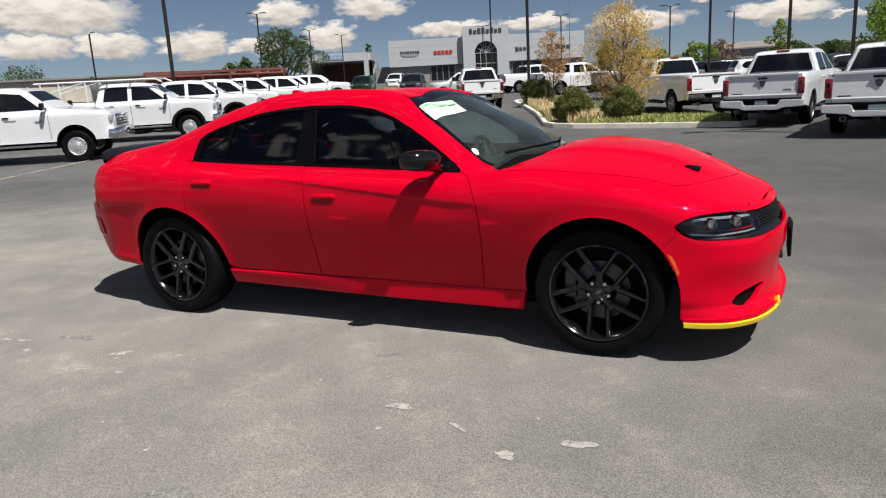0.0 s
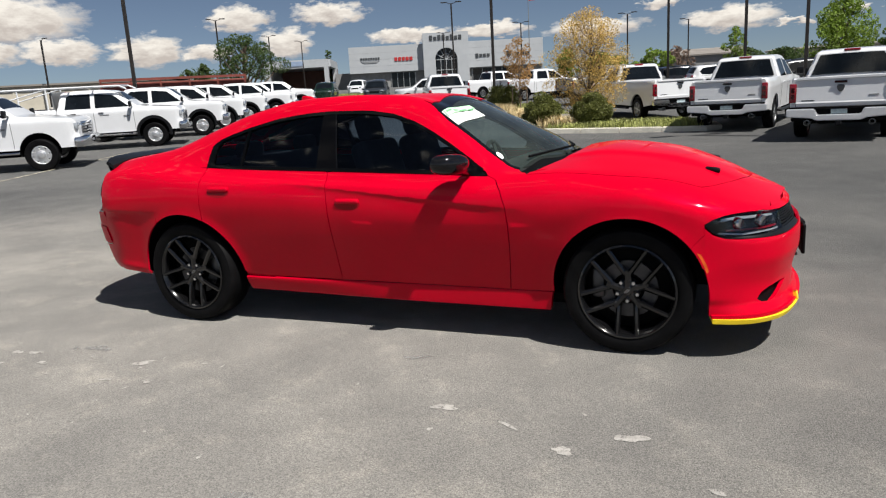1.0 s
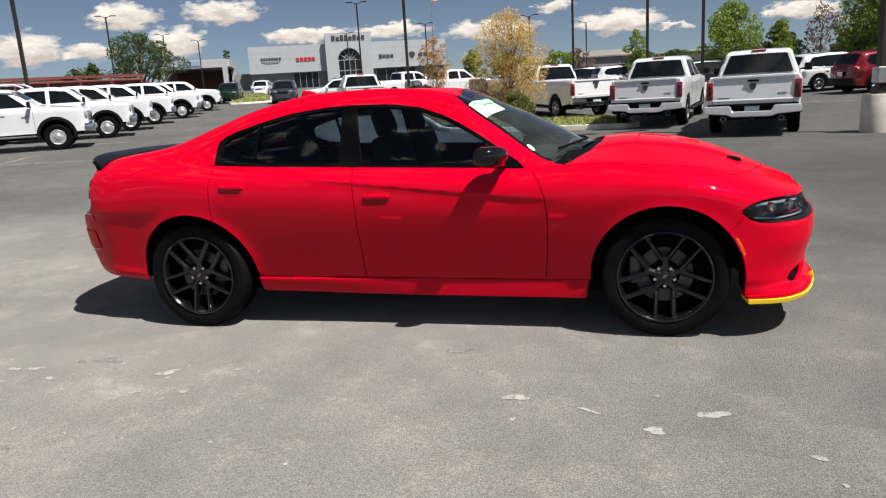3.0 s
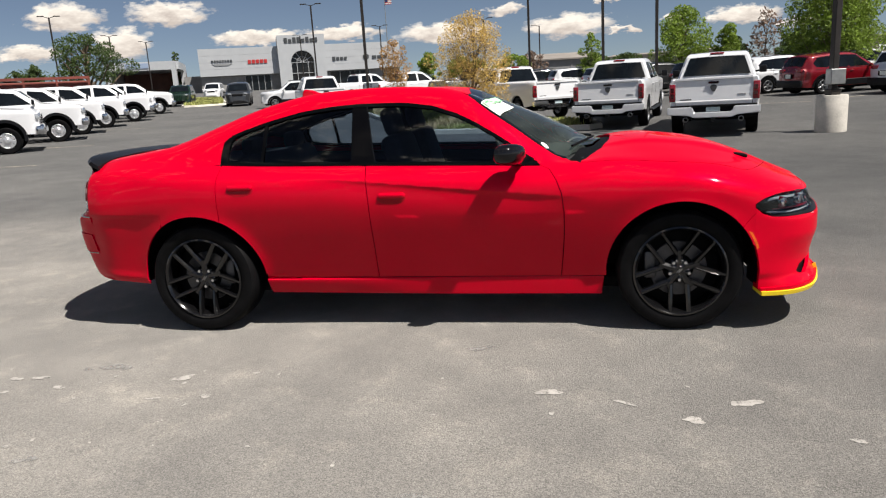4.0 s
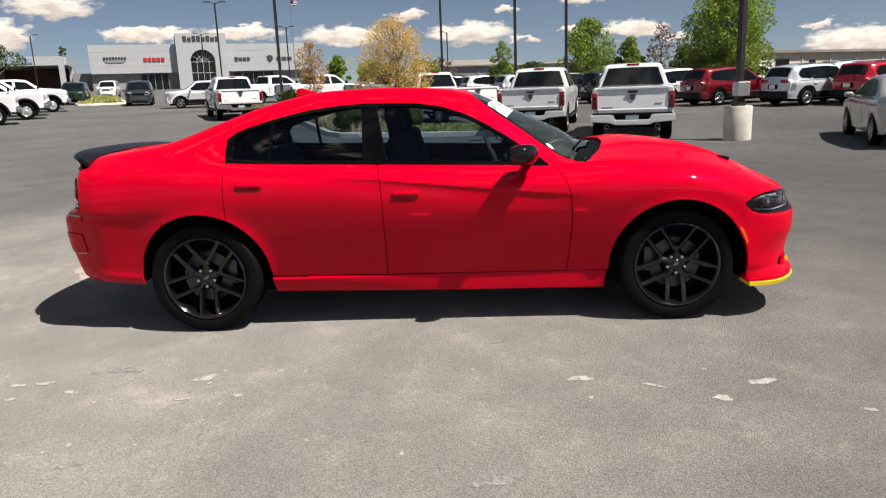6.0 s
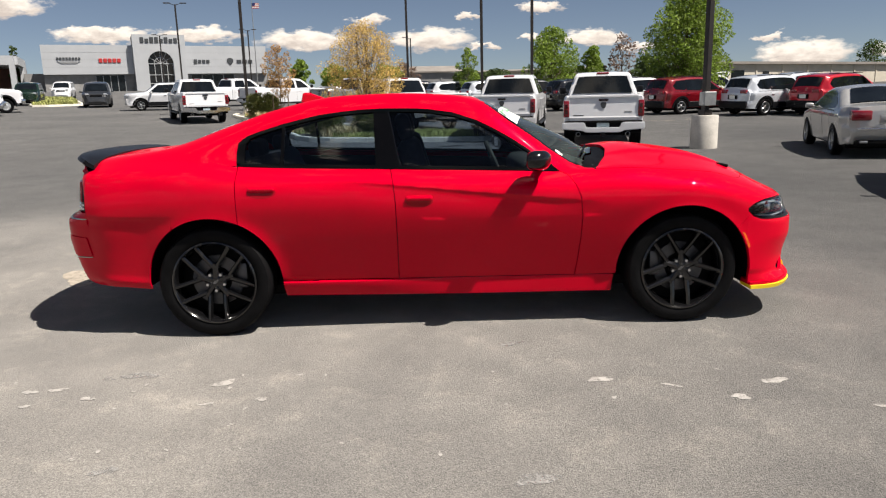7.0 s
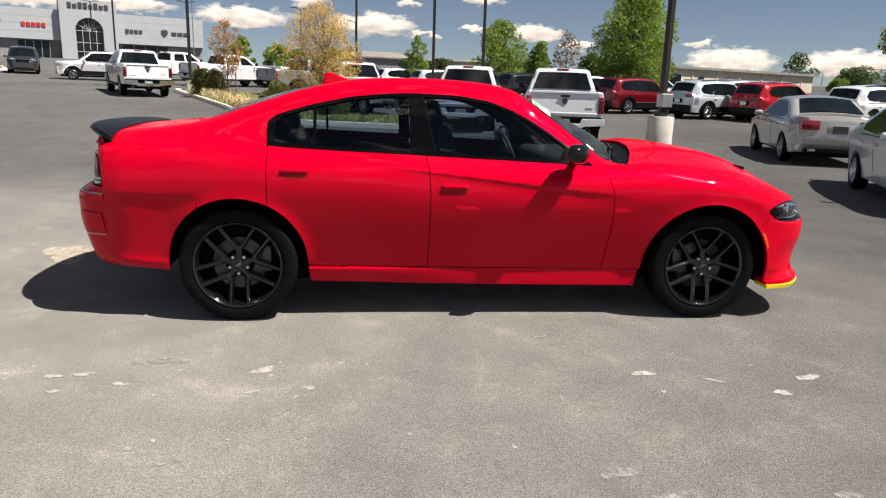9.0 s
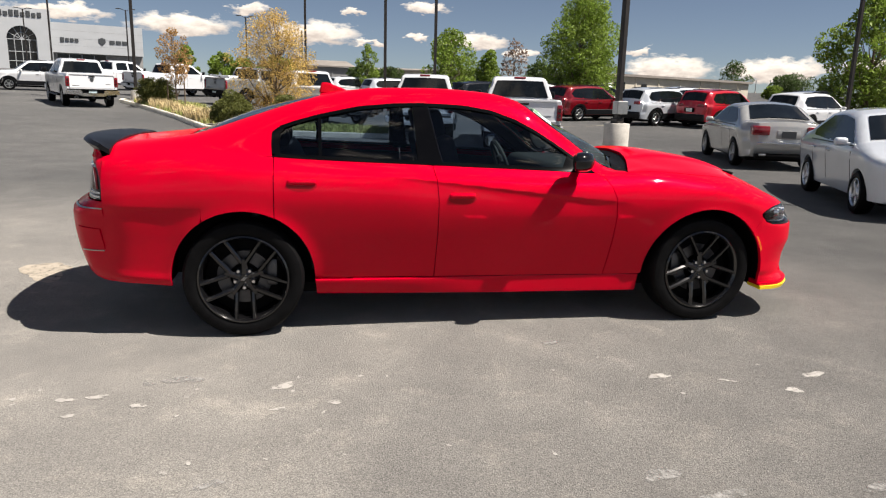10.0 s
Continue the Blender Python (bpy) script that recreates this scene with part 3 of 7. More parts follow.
def kerbed_bed(line, label):
    """A bed of mulch inside a ring of kerb stones."""
    planter = thing("planter", label, "planter", kind="structure")
    ring_in = offset_ring(line, 0.16)
    nk = len(line)
    for i in range(nk):
        p, q = line[i], line[(i + 1) % nk]
        a, b = ring_in[i], ring_in[(i + 1) % nk]
        ln = (Vector(q) - Vector(p)).length
        cnt = max(1, round(ln / 1.5))
        for k in range(cnt):
            g = 0.006 / max(ln, 0.01)
            t0, t1 = k / cnt + g, (k + 1) / cnt - g
            c4 = [Vector(p).lerp(Vector(q), t0), Vector(p).lerp(Vector(q), t1), Vector(a).lerp(Vector(b), t1), Vector(a).lerp(Vector(b), t0)]
            bm = bmesh.new()
            lo = [bm.verts.new((v.x, v.y, rise(v.x, v.y) - 0.05)) for v in c4]
            hi = [bm.verts.new((v.x, v.y, rise(v.x, v.y) + 0.15)) for v in c4]
            bm.faces.new(hi), bm.faces.new(list(reversed(lo)))
            for j in range(4):
                bm.faces.new((lo[j], lo[(j + 1) % 4], hi[(j + 1) % 4], hi[j]))
            bmesh.ops.recalc_face_normals(bm, faces=bm.faces[:])
            bmesh.ops.bevel(bm, geom=[e for e in bm.edges if all(v in hi for v in e.verts)], offset=0.02, segments=2, affect="EDGES")
            part("kerb_stone", bm, KERB, planter)
    bm = bmesh.new()
    bm.faces.new([bm.verts.new((x, y, rise(x, y) + 0.11)) for x, y in ring_in])
    bmesh.ops.triangulate(bm, faces=bm.faces[:])
    part("mulch_bed", bm, SOIL, planter)
    return ring_in


ring_in = kerbed_bed(KERB_LINE, "kerbed planting bed with mulch between parking rows")
far_ring = kerbed_bed([(-27.0, 51.2), (-27.4, 50.2), (-28.6, 48.9), (-29.6, 48.5), (-30.2, 49.2), (-38.6, 66.4), (-38.3, 67.4), (-36.6, 67.9), (-35.7, 67.4)], "kerbed grass island before the showroom")


def inside(p, ring):
    hit = False
    for i in range(len(ring)):
        a, b = ring[i - 1], ring[i]
        if (a[1] > p[1]) != (b[1] > p[1]) and p[0] < (b[0] - a[0]) * (p[1] - a[1]) / (b[1] - a[1]) + a[0]:
            hit = not hit
    return hit


def grass_tufts(name, spots, mat, label, hgt, spread, blades, seed, bed=None, broad=0.014):
    rnd = random.Random(seed)
    verts, faces = [], []
    for cx, cy in spots:
        for _ in range(blades):
            a, d = rnd.uniform(0, 6.28), spread * math.sqrt(rnd.random())
            x, y = cx + d * math.cos(a), cy + d * math.sin(a)
            if not inside((x, y), bed or ring_in):
                continue
            z = rise(x, y) + 0.10
            l = hgt * rnd.uniform(0.5, 1.1)
            lean = rnd.uniform(0.1, 0.7) * l
            t = rnd.uniform(0, 6.28)
            w = broad
            ux, uy = math.cos(t), math.sin(t)
            px, py = -uy * w, ux * w
            i = len(verts)
            verts += [(x - px, y - py, z), (x + px, y + py, z), (x + ux * lean * 0.4 + px * 0.7, y + uy * lean * 0.4 + py * 0.7, z + l * 0.65), (x + ux * lean * 0.4 - px * 0.7, y + uy * lean * 0.4 - py * 0.7, z + l * 0.65), (x + ux * lean, y + uy * lean, z + l)]
            faces += [(i, i + 1, i + 2, i + 3), (i + 3, i + 2, i + 4)]
    return tagged(obj(name, mesh_of(verts, faces, mat)), label, "grass", kind="stuff")


rg = random.Random(5)
straw_spots = [(-4.55, 20.3), (-4.8, 20.9), (-4.6, 20.0), (-5.1, 21.6), (-3.2, 18.2), (-3.6, 18.7), (-2.7, 18.1), (-5.4, 21.8), (-5.9, 23.4), (-6.8, 25.4), (-7.5, 27.5), (-5.0, 20.6), (-8.6, 29.6)]
green_spots = [(rg.uniform(-2.6, 1.4), rg.uniform(17.2, 18.6)) for _ in range(26)] + [(rg.uniform(-9, -3), rg.uniform(19, 32)) for _ in range(60)]
grass_tufts("straw_tufts", straw_spots, STRAW, "dry straw-coloured ornamental grass", 0.42, 0.5, 420, 1)
grass_tufts("green_grass", green_spots, GRASS, "low yellow-green grass in the planting bed", 0.22, 0.65, 260, 2)


grass_tufts("island_grass", [(-28.6 - 0.47 * t + u, 49.6 + 0.93 * t) for t in np.linspace(0, 18.5, 26) for u in (-1.0, 0, 1.0)], GRASS, "green grass on the far kerbed island", 0.30, 0.9, 60, 9, far_ring, 0.04)


# ---- trees and bushes ----
def leaf_cloud(centres, count, size, seed, flat=0.75):
    """Many small bent leaf clumps round clump centres (x, y, z, r)."""
    rnd = random.Random(seed)
    verts, faces = [], []
    tot = sum(c[3] ** 2 for c in centres)
    for cx, cy, cz, r in centres:
        for _ in range(max(4, int(count * r * r / tot))):
            while True:
                v = Vector((rnd.uniform(-1, 1), rnd.uniform(-1, 1), rnd.uniform(-1, 1)))
                if 0.1 < v.length < 1:
                    break
            v = v.normalized() * (v.length ** 0.45)
            p = Vector((cx + v.x * r, cy + v.y * r, cz + v.z * r * flat))
            n = Vector((rnd.gauss(0, 1), rnd.gauss(0, 1), rnd.gauss(0.4, 1))).normalized()
            u = n.orthogonal().normalized()
            u.rotate(Matrix.Rotation(rnd.uniform(0, 6.28), 3, n))
            w = n.cross(u)
            s = size * rnd.uniform(0.6, 1.35)
            i = len(verts)
            verts += [p - u * s, p - w * s * 0.42 + n * s * 0.15, p + u * s, p + w * s * 0.42 + n * s * 0.15]
            faces += [(i, i + 1, i + 2), (i, i + 2, i + 3)]
    return verts, faces


def tree(label, base, height, crown_w, leaf_mat, seed, trunk_r=0.12, clear=0.3, leaves=9000, leaf=0.10, clumps=34, sparse=1.0, cone=0.0, name="tree", sway=1.0):
    rnd = random.Random(seed)
    x0, y0 = base
    z0 = rise(x0, y0)
    root = thing(name, label, "tree", pose(x0, y0, z0 + 0.0))
    bm = None
    top = Vector((rnd.uniform(-0.1, 0.1), rnd.uniform(-0.1, 0.1), height * 0.86))
    pts = [Vector((0, 0, -0.1))]
    k = 6
    for i in range(1, k + 1):
        t = i / k
        pts.append(Vector((top.x * t + rnd.uniform(-1, 1) * 0.02 * height * t, top.y * t + rnd.uniform(-1, 1) * 0.02 * height * t, height * 0.86 * t)))
    for i in range(k):
        bm = tube_bm(pts[i], pts[i + 1], trunk_r * (1 - 0.85 * i / k), trunk_r * (1 - 0.85 * (i + 1) / k), 7, bm)
    centres = []
    for c in range(clumps):
        t = clear + (1 - clear) * ((c + 0.5) / clumps)
        prof = math.sin(math.pi * min(1, max(0.08, (t - clear) / (1 - clear) * 0.9 + 0.08))) ** 0.6
        prof *= 1 - cone * (t - clear) / (1 - clear)
        a = c * 2.4 + rnd.uniform(-0.5, 0.5)
        d = crown_w / 2 * prof * rnd.uniform(0.35, 1.0)
        p = Vector((d * math.cos(a), d * math.sin(a), height * t * 0.95))
        r = crown_w * rnd.uniform(0.11, 0.20) * (0.6 + 0.4 * prof) * sway
        centres.append((p.x, p.y, p.z, r))
        ti = max(0.12, t - 0.16 - 0.5 * d / height)
        start = pts[min(k - 1, int(ti / 0.86 * k))]
        mid = start.lerp(p, 0.55) + Vector((0, 0, -0.04 * height))
        bm = tube_bm(start, mid, trunk_r * 0.36, trunk_r * 0.2, 5, bm)
        bm = tube_bm(mid, p, trunk_r * 0.2, trunk_r * 0.05, 5, bm)
    part("trunk", bm, BARK, root)
    v, f = leaf_cloud(centres, int(leaves * sparse), leaf, seed + 1)
    obj("crown", mesh_of(v, f, leaf_mat), root)
    return root


def bush(label, x, y, w, hgt, seed, mat=None):
    rnd = random.Random(seed)
    root = thing("bush", label, "bush", pose(x, y, rise(x, y) + 0.10))
    bm = None
    for k in range(9):
        a = k * 0.7
        bm = tube_bm((0, 0, -0.05), (0.3 * w * math.cos(a), 0.3 * w * math.sin(a), hgt * 0.6), 0.02, 0.006, 5, bm)
    part("stem", bm, BARK, root)
    cs = []
    for k in range(46):
        a, e = k * 2.4, math.asin(rnd.uniform(-0.8, 1.0))
        rr = rnd.uniform(0.7, 0.95)
        cs.append((w * 0.40 * rr * math.cos(e) * math.cos(a), w * 0.40 * rr * math.cos(e) * math.sin(a), hgt * 0.46 + hgt * 0.42 * rr * math.sin(e), w * rnd.uniform(0.12, 0.19)))
    v, f = leaf_cloud(cs, 14000, 0.038, seed)
    v = [Vector((p[0], p[1], max(p[2], -0.02))) for p in v]
    obj("foliage", mesh_of(v, f, mat or LEAFB), root)
    return root


bush("rounded evergreen bush in the planting bed", -3.55, 18.5, 1.4, 1.15, 11)
bush("rounded evergreen bush in the planting bed", -1.9, 18.3, 1.38, 1.15, 12)
bush("rounded evergreen bush in the planting bed", -7.9, 28.9, 1.8, 1.35, 13)
tree("slim young tree with orange-brown spring leaves", (-6.9, 28.2), 3.6, 1.55, LEAFO, 21, 0.035, 0.34, 2700, 0.05, 34)
tree("airy golden tree with sparse spring leaves", (-2.25, 19.9), 4.0, 2.9, LEAFG, 22, 0.05, 0.14, 20000, 0.031, 110, sway=0.85)
for dx, dy in ((-0.35, -0.15), (0.35, -0.1)):
    x, y = -6.9 + dx, 28.2 + dy
    st = thing("tree_stake", "slim wooden stake beside a young tree", "stake", pose(x, y, rise(x, y)))
    part("post", tube_bm((0, 0, 0), (0, 0, 1.25), 0.03, 0.028, 8), BARK, st)

# trees beyond the lot
tree("leafy green maple behind the parked cars", (15.1, 35.8), 7.0, 5.4, LEAF, 31, 0.14, 0.08, 27000, 0.09, 110, cone=0.35)
tree("leafy green tree behind the parked cars", (8.7, 44.2), 5.2, 4.4, LEAF, 32, 0.10, 0.12, 9000, 0.10, 50, cone=0.3)
tree("leafy green tree behind the parked cars", (11.9, 45.6), 3.9, 2.5, LEAF, 33, 0.08, 0.12, 4500, 0.09, 30, cone=0.3)
tree("young green tree behind the parked cars", (2.8, 42.9), 3.9, 2.1, LEAF, 34, 0.06, 0.15, 2600, 0.08, 26, cone=0.4)
tree("leafy green tree at the lot's edge", (24.2, 23.4), 6.6, 4.6, LEAF, 35, 0.12, 0.12, 12000, 0.10, 60, cone=0.3)
tree("large spreading oak with a gnarled trunk", (-42.9, 55.6), 6.9, 8.0, LEAFD, 36, 0.34, 0.40, 7500, 0.12, 30, sway=0.72)
FAR_TREES = [(-70, 78.7, 4.6, 2.6, LEAFD), (-68.3, 80.1, 5.4, 2.4, LEAFD), (-74, 126, 8.5, 2.4, LEAFD), (-7.2, 64.4, 2.8, 3.0, LEAF), (-4.3, 69.8, 3.3, 3.6, LEAF), (-2.2, 75, 3.6, 3.2, LEAFR), (-9.5, 70, 3.4, 3.2, LEAF), (-13.8, 74, 4.0, 2.6, LEAF), (18.5, 62.1, 5.6, 3.2, LEAFR), (20.5, 60.5, 3.4, 3.4, LEAFD), (16.0, 63, 3.4, 3.0, LEAFD), (4.5, 72, 2.8, 3.4, LEAFD), (7.5, 74, 2.6, 3.8, LEAFD), (64.5, 96.8, 5.4, 5.4, LEAFD), (64, 83.5, 3.2, 4, LEAFD), (68.4, 80.1, 3.6, 4, LEAFD), (74, 76, 3.8, 5, LEAFD), (80, 70, 3.8, 5, LEAFD), (86, 62, 4.0, 6, LEAFD), (72, 92, 3.6, 6, LEAFD), (52, 69, 1.8, 2.2, LEAF), (92, 50, 6, 9, LEAFD), (-90, 60, 5, 8, LEAFD), (-96, 40, 5, 8, LEAFD), (-82, 96, 5, 8, LEAFD)]
for i, (x, y, hh, w, mt) in enumerate(FAR_TREES):
    tree("distant tree beyond the lot", (x, y), hh, w, mt, 50 + i, 0.10, 0.12, 2400, 0.17, 26, sparse=0.3 if mt is LEAFR else 1.0)


# ---- lamp posts ----
def lamp_post(label, x, y, height, heads=1, turn=0.0, base=False, mat=POLE, r=0.075, arm=False):
    z = rise(x, y)
    root = thing("street_lamp", label, "street lamp", pose(x, y, z, 0, 0, turn))
    z0 = 0.0
    if base:
        part("footing", revolve_bm([(0.001, -0.1), (0.335, -0.1), (0.335, 0.80), (0.315, 0.83), (0.001, 0.83)], 32, "Z"), CONCRETE, root, "round concrete footing")
        part("switch_box", box_bm(0.38, 0.20, 0.34, -0.04, -0.12, 1.24, 0.015, 1), GALV, root, "grey metal box")
        part("base_cover", box_bm(0.26, 0.26, 0.14, 0, 0, 0.90, 0.02, 1), POLE, root)
        z0 = 0.83
    else:
        part("footing", revolve_bm([(0.001, -0.1), (0.25, -0.1), (0.25, 0.55), (0.23, 0.58), (0.001, 0.58)], 20, "Z"), CONCRETE, root)
        z0 = 0.58
    part("pole", box_bm(2 * r, 2 * r, height - z0, 0, 0, (height + z0) / 2, 0.012, 1) if not arm else tube_bm((0, 0, z0), (0, 0, height), r, r * 0.6), mat, root)
    for k in range(heads):
        s = 1 if k == 0 else -1
        bm = tube_bm((0, 0, height - 0.08), (s * 0.5, 0, height + 0.10), 0.03, seg=6)
        part("arm", bm, mat, root)
        part("lamp_head", box_bm(0.62, 0.32, 0.08, s * 0.75, 0, height + 0.12, 0.03, 1), mat, root)
    return root


lamp_post("dark square lamp post on a round concrete footing", 6.98, 12.55, 10.0, 2, 20, True)
lamp_post("dark tall lamp post at the planter's tip", -9.75, 33.3, 11.5, 2, 10)
lamp_post("dark tall lamp post behind the parked cars", 5.8, 34.2, 11.5, 2, 0)
lamp_post("dark tall lamp post beside the work trucks", -23.6, 21.2, 11.5, 2, 30)
lamp_post("dark tall lamp post at the lot's edge", 22.0, 22.0, 11.0, 2, 0)
for k in range(5):
    a = radians(55.7 - 0.95 * k)
    x, y = -0.96 + 225 * math.cos(a), -5.2 + 225 * math.sin(a)
    lamp_post("distant pale lamp post on the neighbouring lot", x, y, 8.9 - rise(x, y), 2, 40 + 25 * k, mat=GALV, r=0.09)

for x, y, top, hd, tn in ((-67.2, 52.9, 10.4, 1, -10), (-50.8, 61.9, 11.7, 2, 30), (-60.5, 85.8, 12.2, 2, 30), (-61.9, 96.8, 12.2, 2, 30), (-24.0, 65.6, 11.2, 2, 15), (-37.5, 98.0, 11.5, 2, 15), (-22.4, 87.0, 10.8, 2, 15), (-8.0, 79.5, 9.9, 2, 0), (-1.3, 45.0, 11.0, 2, 0), (-1.9, 90.0, 9.6, 1, 180), (3.1, 35.0, 11.0, 2, 0)):
    lamp_post("dark lamp post far across the lot", x, y, top - rise(x, y), hd, tn)

# flag pole
flag = thing("flagpole", "tall white flagpole with a striped flag", "flagpole", pose(-25.1, 101.8, rise(-25.1, 101.8)))
part("pole", tube_bm((0, 0, 0), (0, 0, 13.2), 0.08, 0.04), GALV, flag)
for k in range(7):
    part("stripe", box_bm(1.0, 0.01, 0.11, 0.55, 0, 12.6 - 0.11 * k), BRICKY if k % 2 == 0 else PAPER, flag)
part("canton", box_bm(0.44, 0.014, 0.44, 0.27, 0, 12.44), NAVY, flag)


# ---- showroom ----
K = 2.1
EYE0 = Vector((0.356, -5.22, 1.466))


def far_point(u):
    """A point of the showroom's front line, u metres along it."""
    p = Vector((-29.6 + 0.917 * u, 56.2 + 0.4 * u, 0))
    q = EYE0 + (p - EYE0) * K
    return q.x, q.y


FX, FY = far_point(0)
BASEZ = 1.466 + (3.18 - 1.466) * K
front = Matrix.Translation((FX, FY, BASEZ)) @ Matrix.Rotation(math.atan2(0.4, 0.917), 4, "Z")
showroom = thing("showroom", "white metal-panel car showroom with an arched glass entry tower", "building", front)


def wall_box(name, u0, u1, v0, v1, z0, z1, mat, parent, label="", bevel=0.0):
    return part(name, box_bm(u1 - u0, v1 - v0, z1 - z0, (u0 + u1) / 2, (v0 + v1) / 2, (z0 + z1) / 2, bevel, 1), mat, parent, label, smooth=0)


def U(u):
    return u * K


def Z(z):
    return (z - 3.18) * K


BAND0, BAND1, TOWER = Z(4.44), Z(6.86), Z(7.74)
wall_box("grey_wall", U(-2.3), U(4.75), 0.8, 20, -1, BAND0, STONEWALL, showroom)
wall_box("grey_wall", U(9.0), U(16.2), 0.8, 20, -1, BAND0, STONEWALL, showroom)
wall_box("roof_band", U(-2.3), U(4.75), 0, 21, BAND0, BAND1, PANEL, showroom)
wall_box("roof_band", U(9.0), U(16.2), 0, 21, BAND0, BAND1, PANEL, showroom)
# panel joints on the band
for (a, b) in ((-2.3, 4.75), (9.0, 16.2)):
    for k in range(1, 4):
        z = BAND0 + (BAND1 - BAND0) * k / 4
        wall_box("panel_joint", U(a), U(b), -0.012, 0.01, z - 0.012, z + 0.012, SIGNGREY, showroom)
# tower with arched opening
ac, ar = U(6.9), U(7.95) - U(6.9)
spring = Z(6.34) - ar
tw = [(U(4.75), -1), (ac - ar, -1), (ac - ar, spring)] + [(ac + ar * math.cos(a), spring + ar * math.sin(a)) for a in np.linspace(math.pi, 0, 25)[1:-1]] + [(ac + ar, spring), (ac + ar, -1), (U(9.05), -1), (U(9.05), TOWER), (U(4.75), TOWER)]
bm = extrude_bm(tw, 1.2, "XZ", at=-1.4)
part("entry_tower", bm, PANEL, showroom, "white arched entry tower", smooth=0)
wall_box("tower_back", U(4.75), U(9.05), -0.1, 6, -1, TOWER, GREYWALL, showroom)
glaz = [(ac - ar, -1)] + [(ac + ar * math.cos(a), spring + ar * math.sin(a)) for a in np.linspace(math.pi, 0, 25)] + [(ac + ar, -1)]
part("arched_window", extrude_bm(glaz, 0.05, "XZ", at=-0.7), DARKGLASS, showroom, "dark arched glazing", smooth=0)
for a in np.linspace(0, math.pi, 7):
    part("mullion", tube_bm((ac, -0.78, spring), (ac + ar * math.cos(a), -0.78, spring + ar * math.sin(a)), 0.05, seg=6), PANEL, showroom)
for x in np.linspace(-1, 1, 5):
    part("mullion", box_bm(0.09, 0.09, spring + 1, ac + ar * x * 0.98, -0.78, (spring - 1) / 2), PANEL, showroom)
for z in (spring, spring * 0.55, spring * 0.2):
    part("mullion", box_bm(2 * ar, 0.09, 0.10, ac, -0.78, z), PANEL, showroom)
inner = [(ac + ar * 0.5 * math.cos(a), spring + ar * 0.5 * math.sin(a)) for a in np.linspace(0, math.pi, 13)]
for p, q in zip(inner, inner[1:]):
    part("mullion", tube_bm((p[0], -0.78, p[1]), (q[0], -0.78, q[1]), 0.05, seg=6), PANEL, showroom)
# glazed shop front under the band
for a, b in ((1.6, 3.9), (9.4, 13.2)):
    wall_box("shop_window", U(a), U(b), 0.70, 0.85, -0.4, BAND0 - 0.2, DARKGLASS, showroom)
    for x in np.linspace(U(a), U(b), 5):
        wall_box("window_frame", x - 0.06, x + 0.06, 0.62, 0.72, -0.4, BAND0 - 0.2, SIGNGREY, showroom)


# brand names become plain bars in their colours
def name_bar(u, z, w, hgt, mat, v=-0.08):
    part("sign_bar", box_bm(w, 0.10, hgt, U(u), v, z, 0.03, 1), mat, showroom)


for k in range(8):
    name_bar(-0.31 + (k - 3.5) * 0.235, Z(5.74), 0.36, 0.42, SIGNDARK)
part("sign_wing", extrude_bm([(-1.9, 0.12), (1.9, 0.12), (1.2, -0.28), (-1.2, -0.28)], 0.08, "XZ", 0.02), SIGNGREY, showroom).location = (U(-0.31), -0.09, Z(5.46))
for k in range(5):
    name_bar(2.85 + (k - 2) * 0.36, Z(5.58), 0.60, 0.72, SIGNRED)
for k in range(4):
    name_bar(10.4 + (k - 1.5) * 0.36, Z(5.50), 0.58, 0.80 if k == 0 else 0.6, SIGNDARK)
part("sign_shield", extrude_bm([(0, 0.7), (0.55, 0.5), (0.6, -0.1), (0.0, -0.7), (-0.6, -0.1), (-0.55, 0.5)], 0.1, "XZ", 0.02), SIGNDARK, showroom).location = (U(12.9), -0.10, Z(5.50))
for k in range(3):
    name_bar(14.2 + (k - 1) * 0.5, Z(5.50), 0.85, 0.62, SIGNDARK)
for k, hh in enumerate((0.95, 0.70, 1.0, 1.0, 0.70, 1.0, 0.70, 0.85)):
    part("sign_bar", box_bm(0.62, 0.12, hh, U(6.9) + (k - 3.5) * 0.82, -1.47, TOWER - 0.95 + hh / 2 - 0.5, 0.04, 1), SIGNDARK, showroom)

# service entrance left of the showroom
service = thing("service_entrance", "white portal of the service drive with a dark deep opening", "building", front.copy())
g0, g1, gt = U(-9.95), U(-4.5), Z(5.86)
wall_box("portal_pier", g0, g0 + 1.0, -4, 10, -1.2, gt, PANEL, service)
wall_box("portal_pier", g1, g1 + 0.8, -4, -2.6, -1.2, gt, PANEL, service)
wall_box("portal_pier", g1 + 0.5, g1 + 1.2, 6, 10, -1.2, gt, PANEL, service)
wall_box("portal_beam", g0 + 1.0, g1, -4, 10, Z(5.14), gt, PANEL, service)
wall_box("side_beam", g1, g1 + 1.2, -2.6, 6, Z(5.2), gt, PANEL, service)
wall_box("back_wall", g0, g1 + 1.2, 9.0, 10, -1.2, Z(5.2), BROWNWALL, service)
wall_box("blue_sign", g0 + 3.6, g0 + 7.6, -4.12, -3.98, Z(5.32), Z(5.74), SIGNBLUE, service)
wall_box("link_wall", g1 + 1.2, U(-2.3), 4, 8, -1.2, Z(4.6), GREYWALL, service)

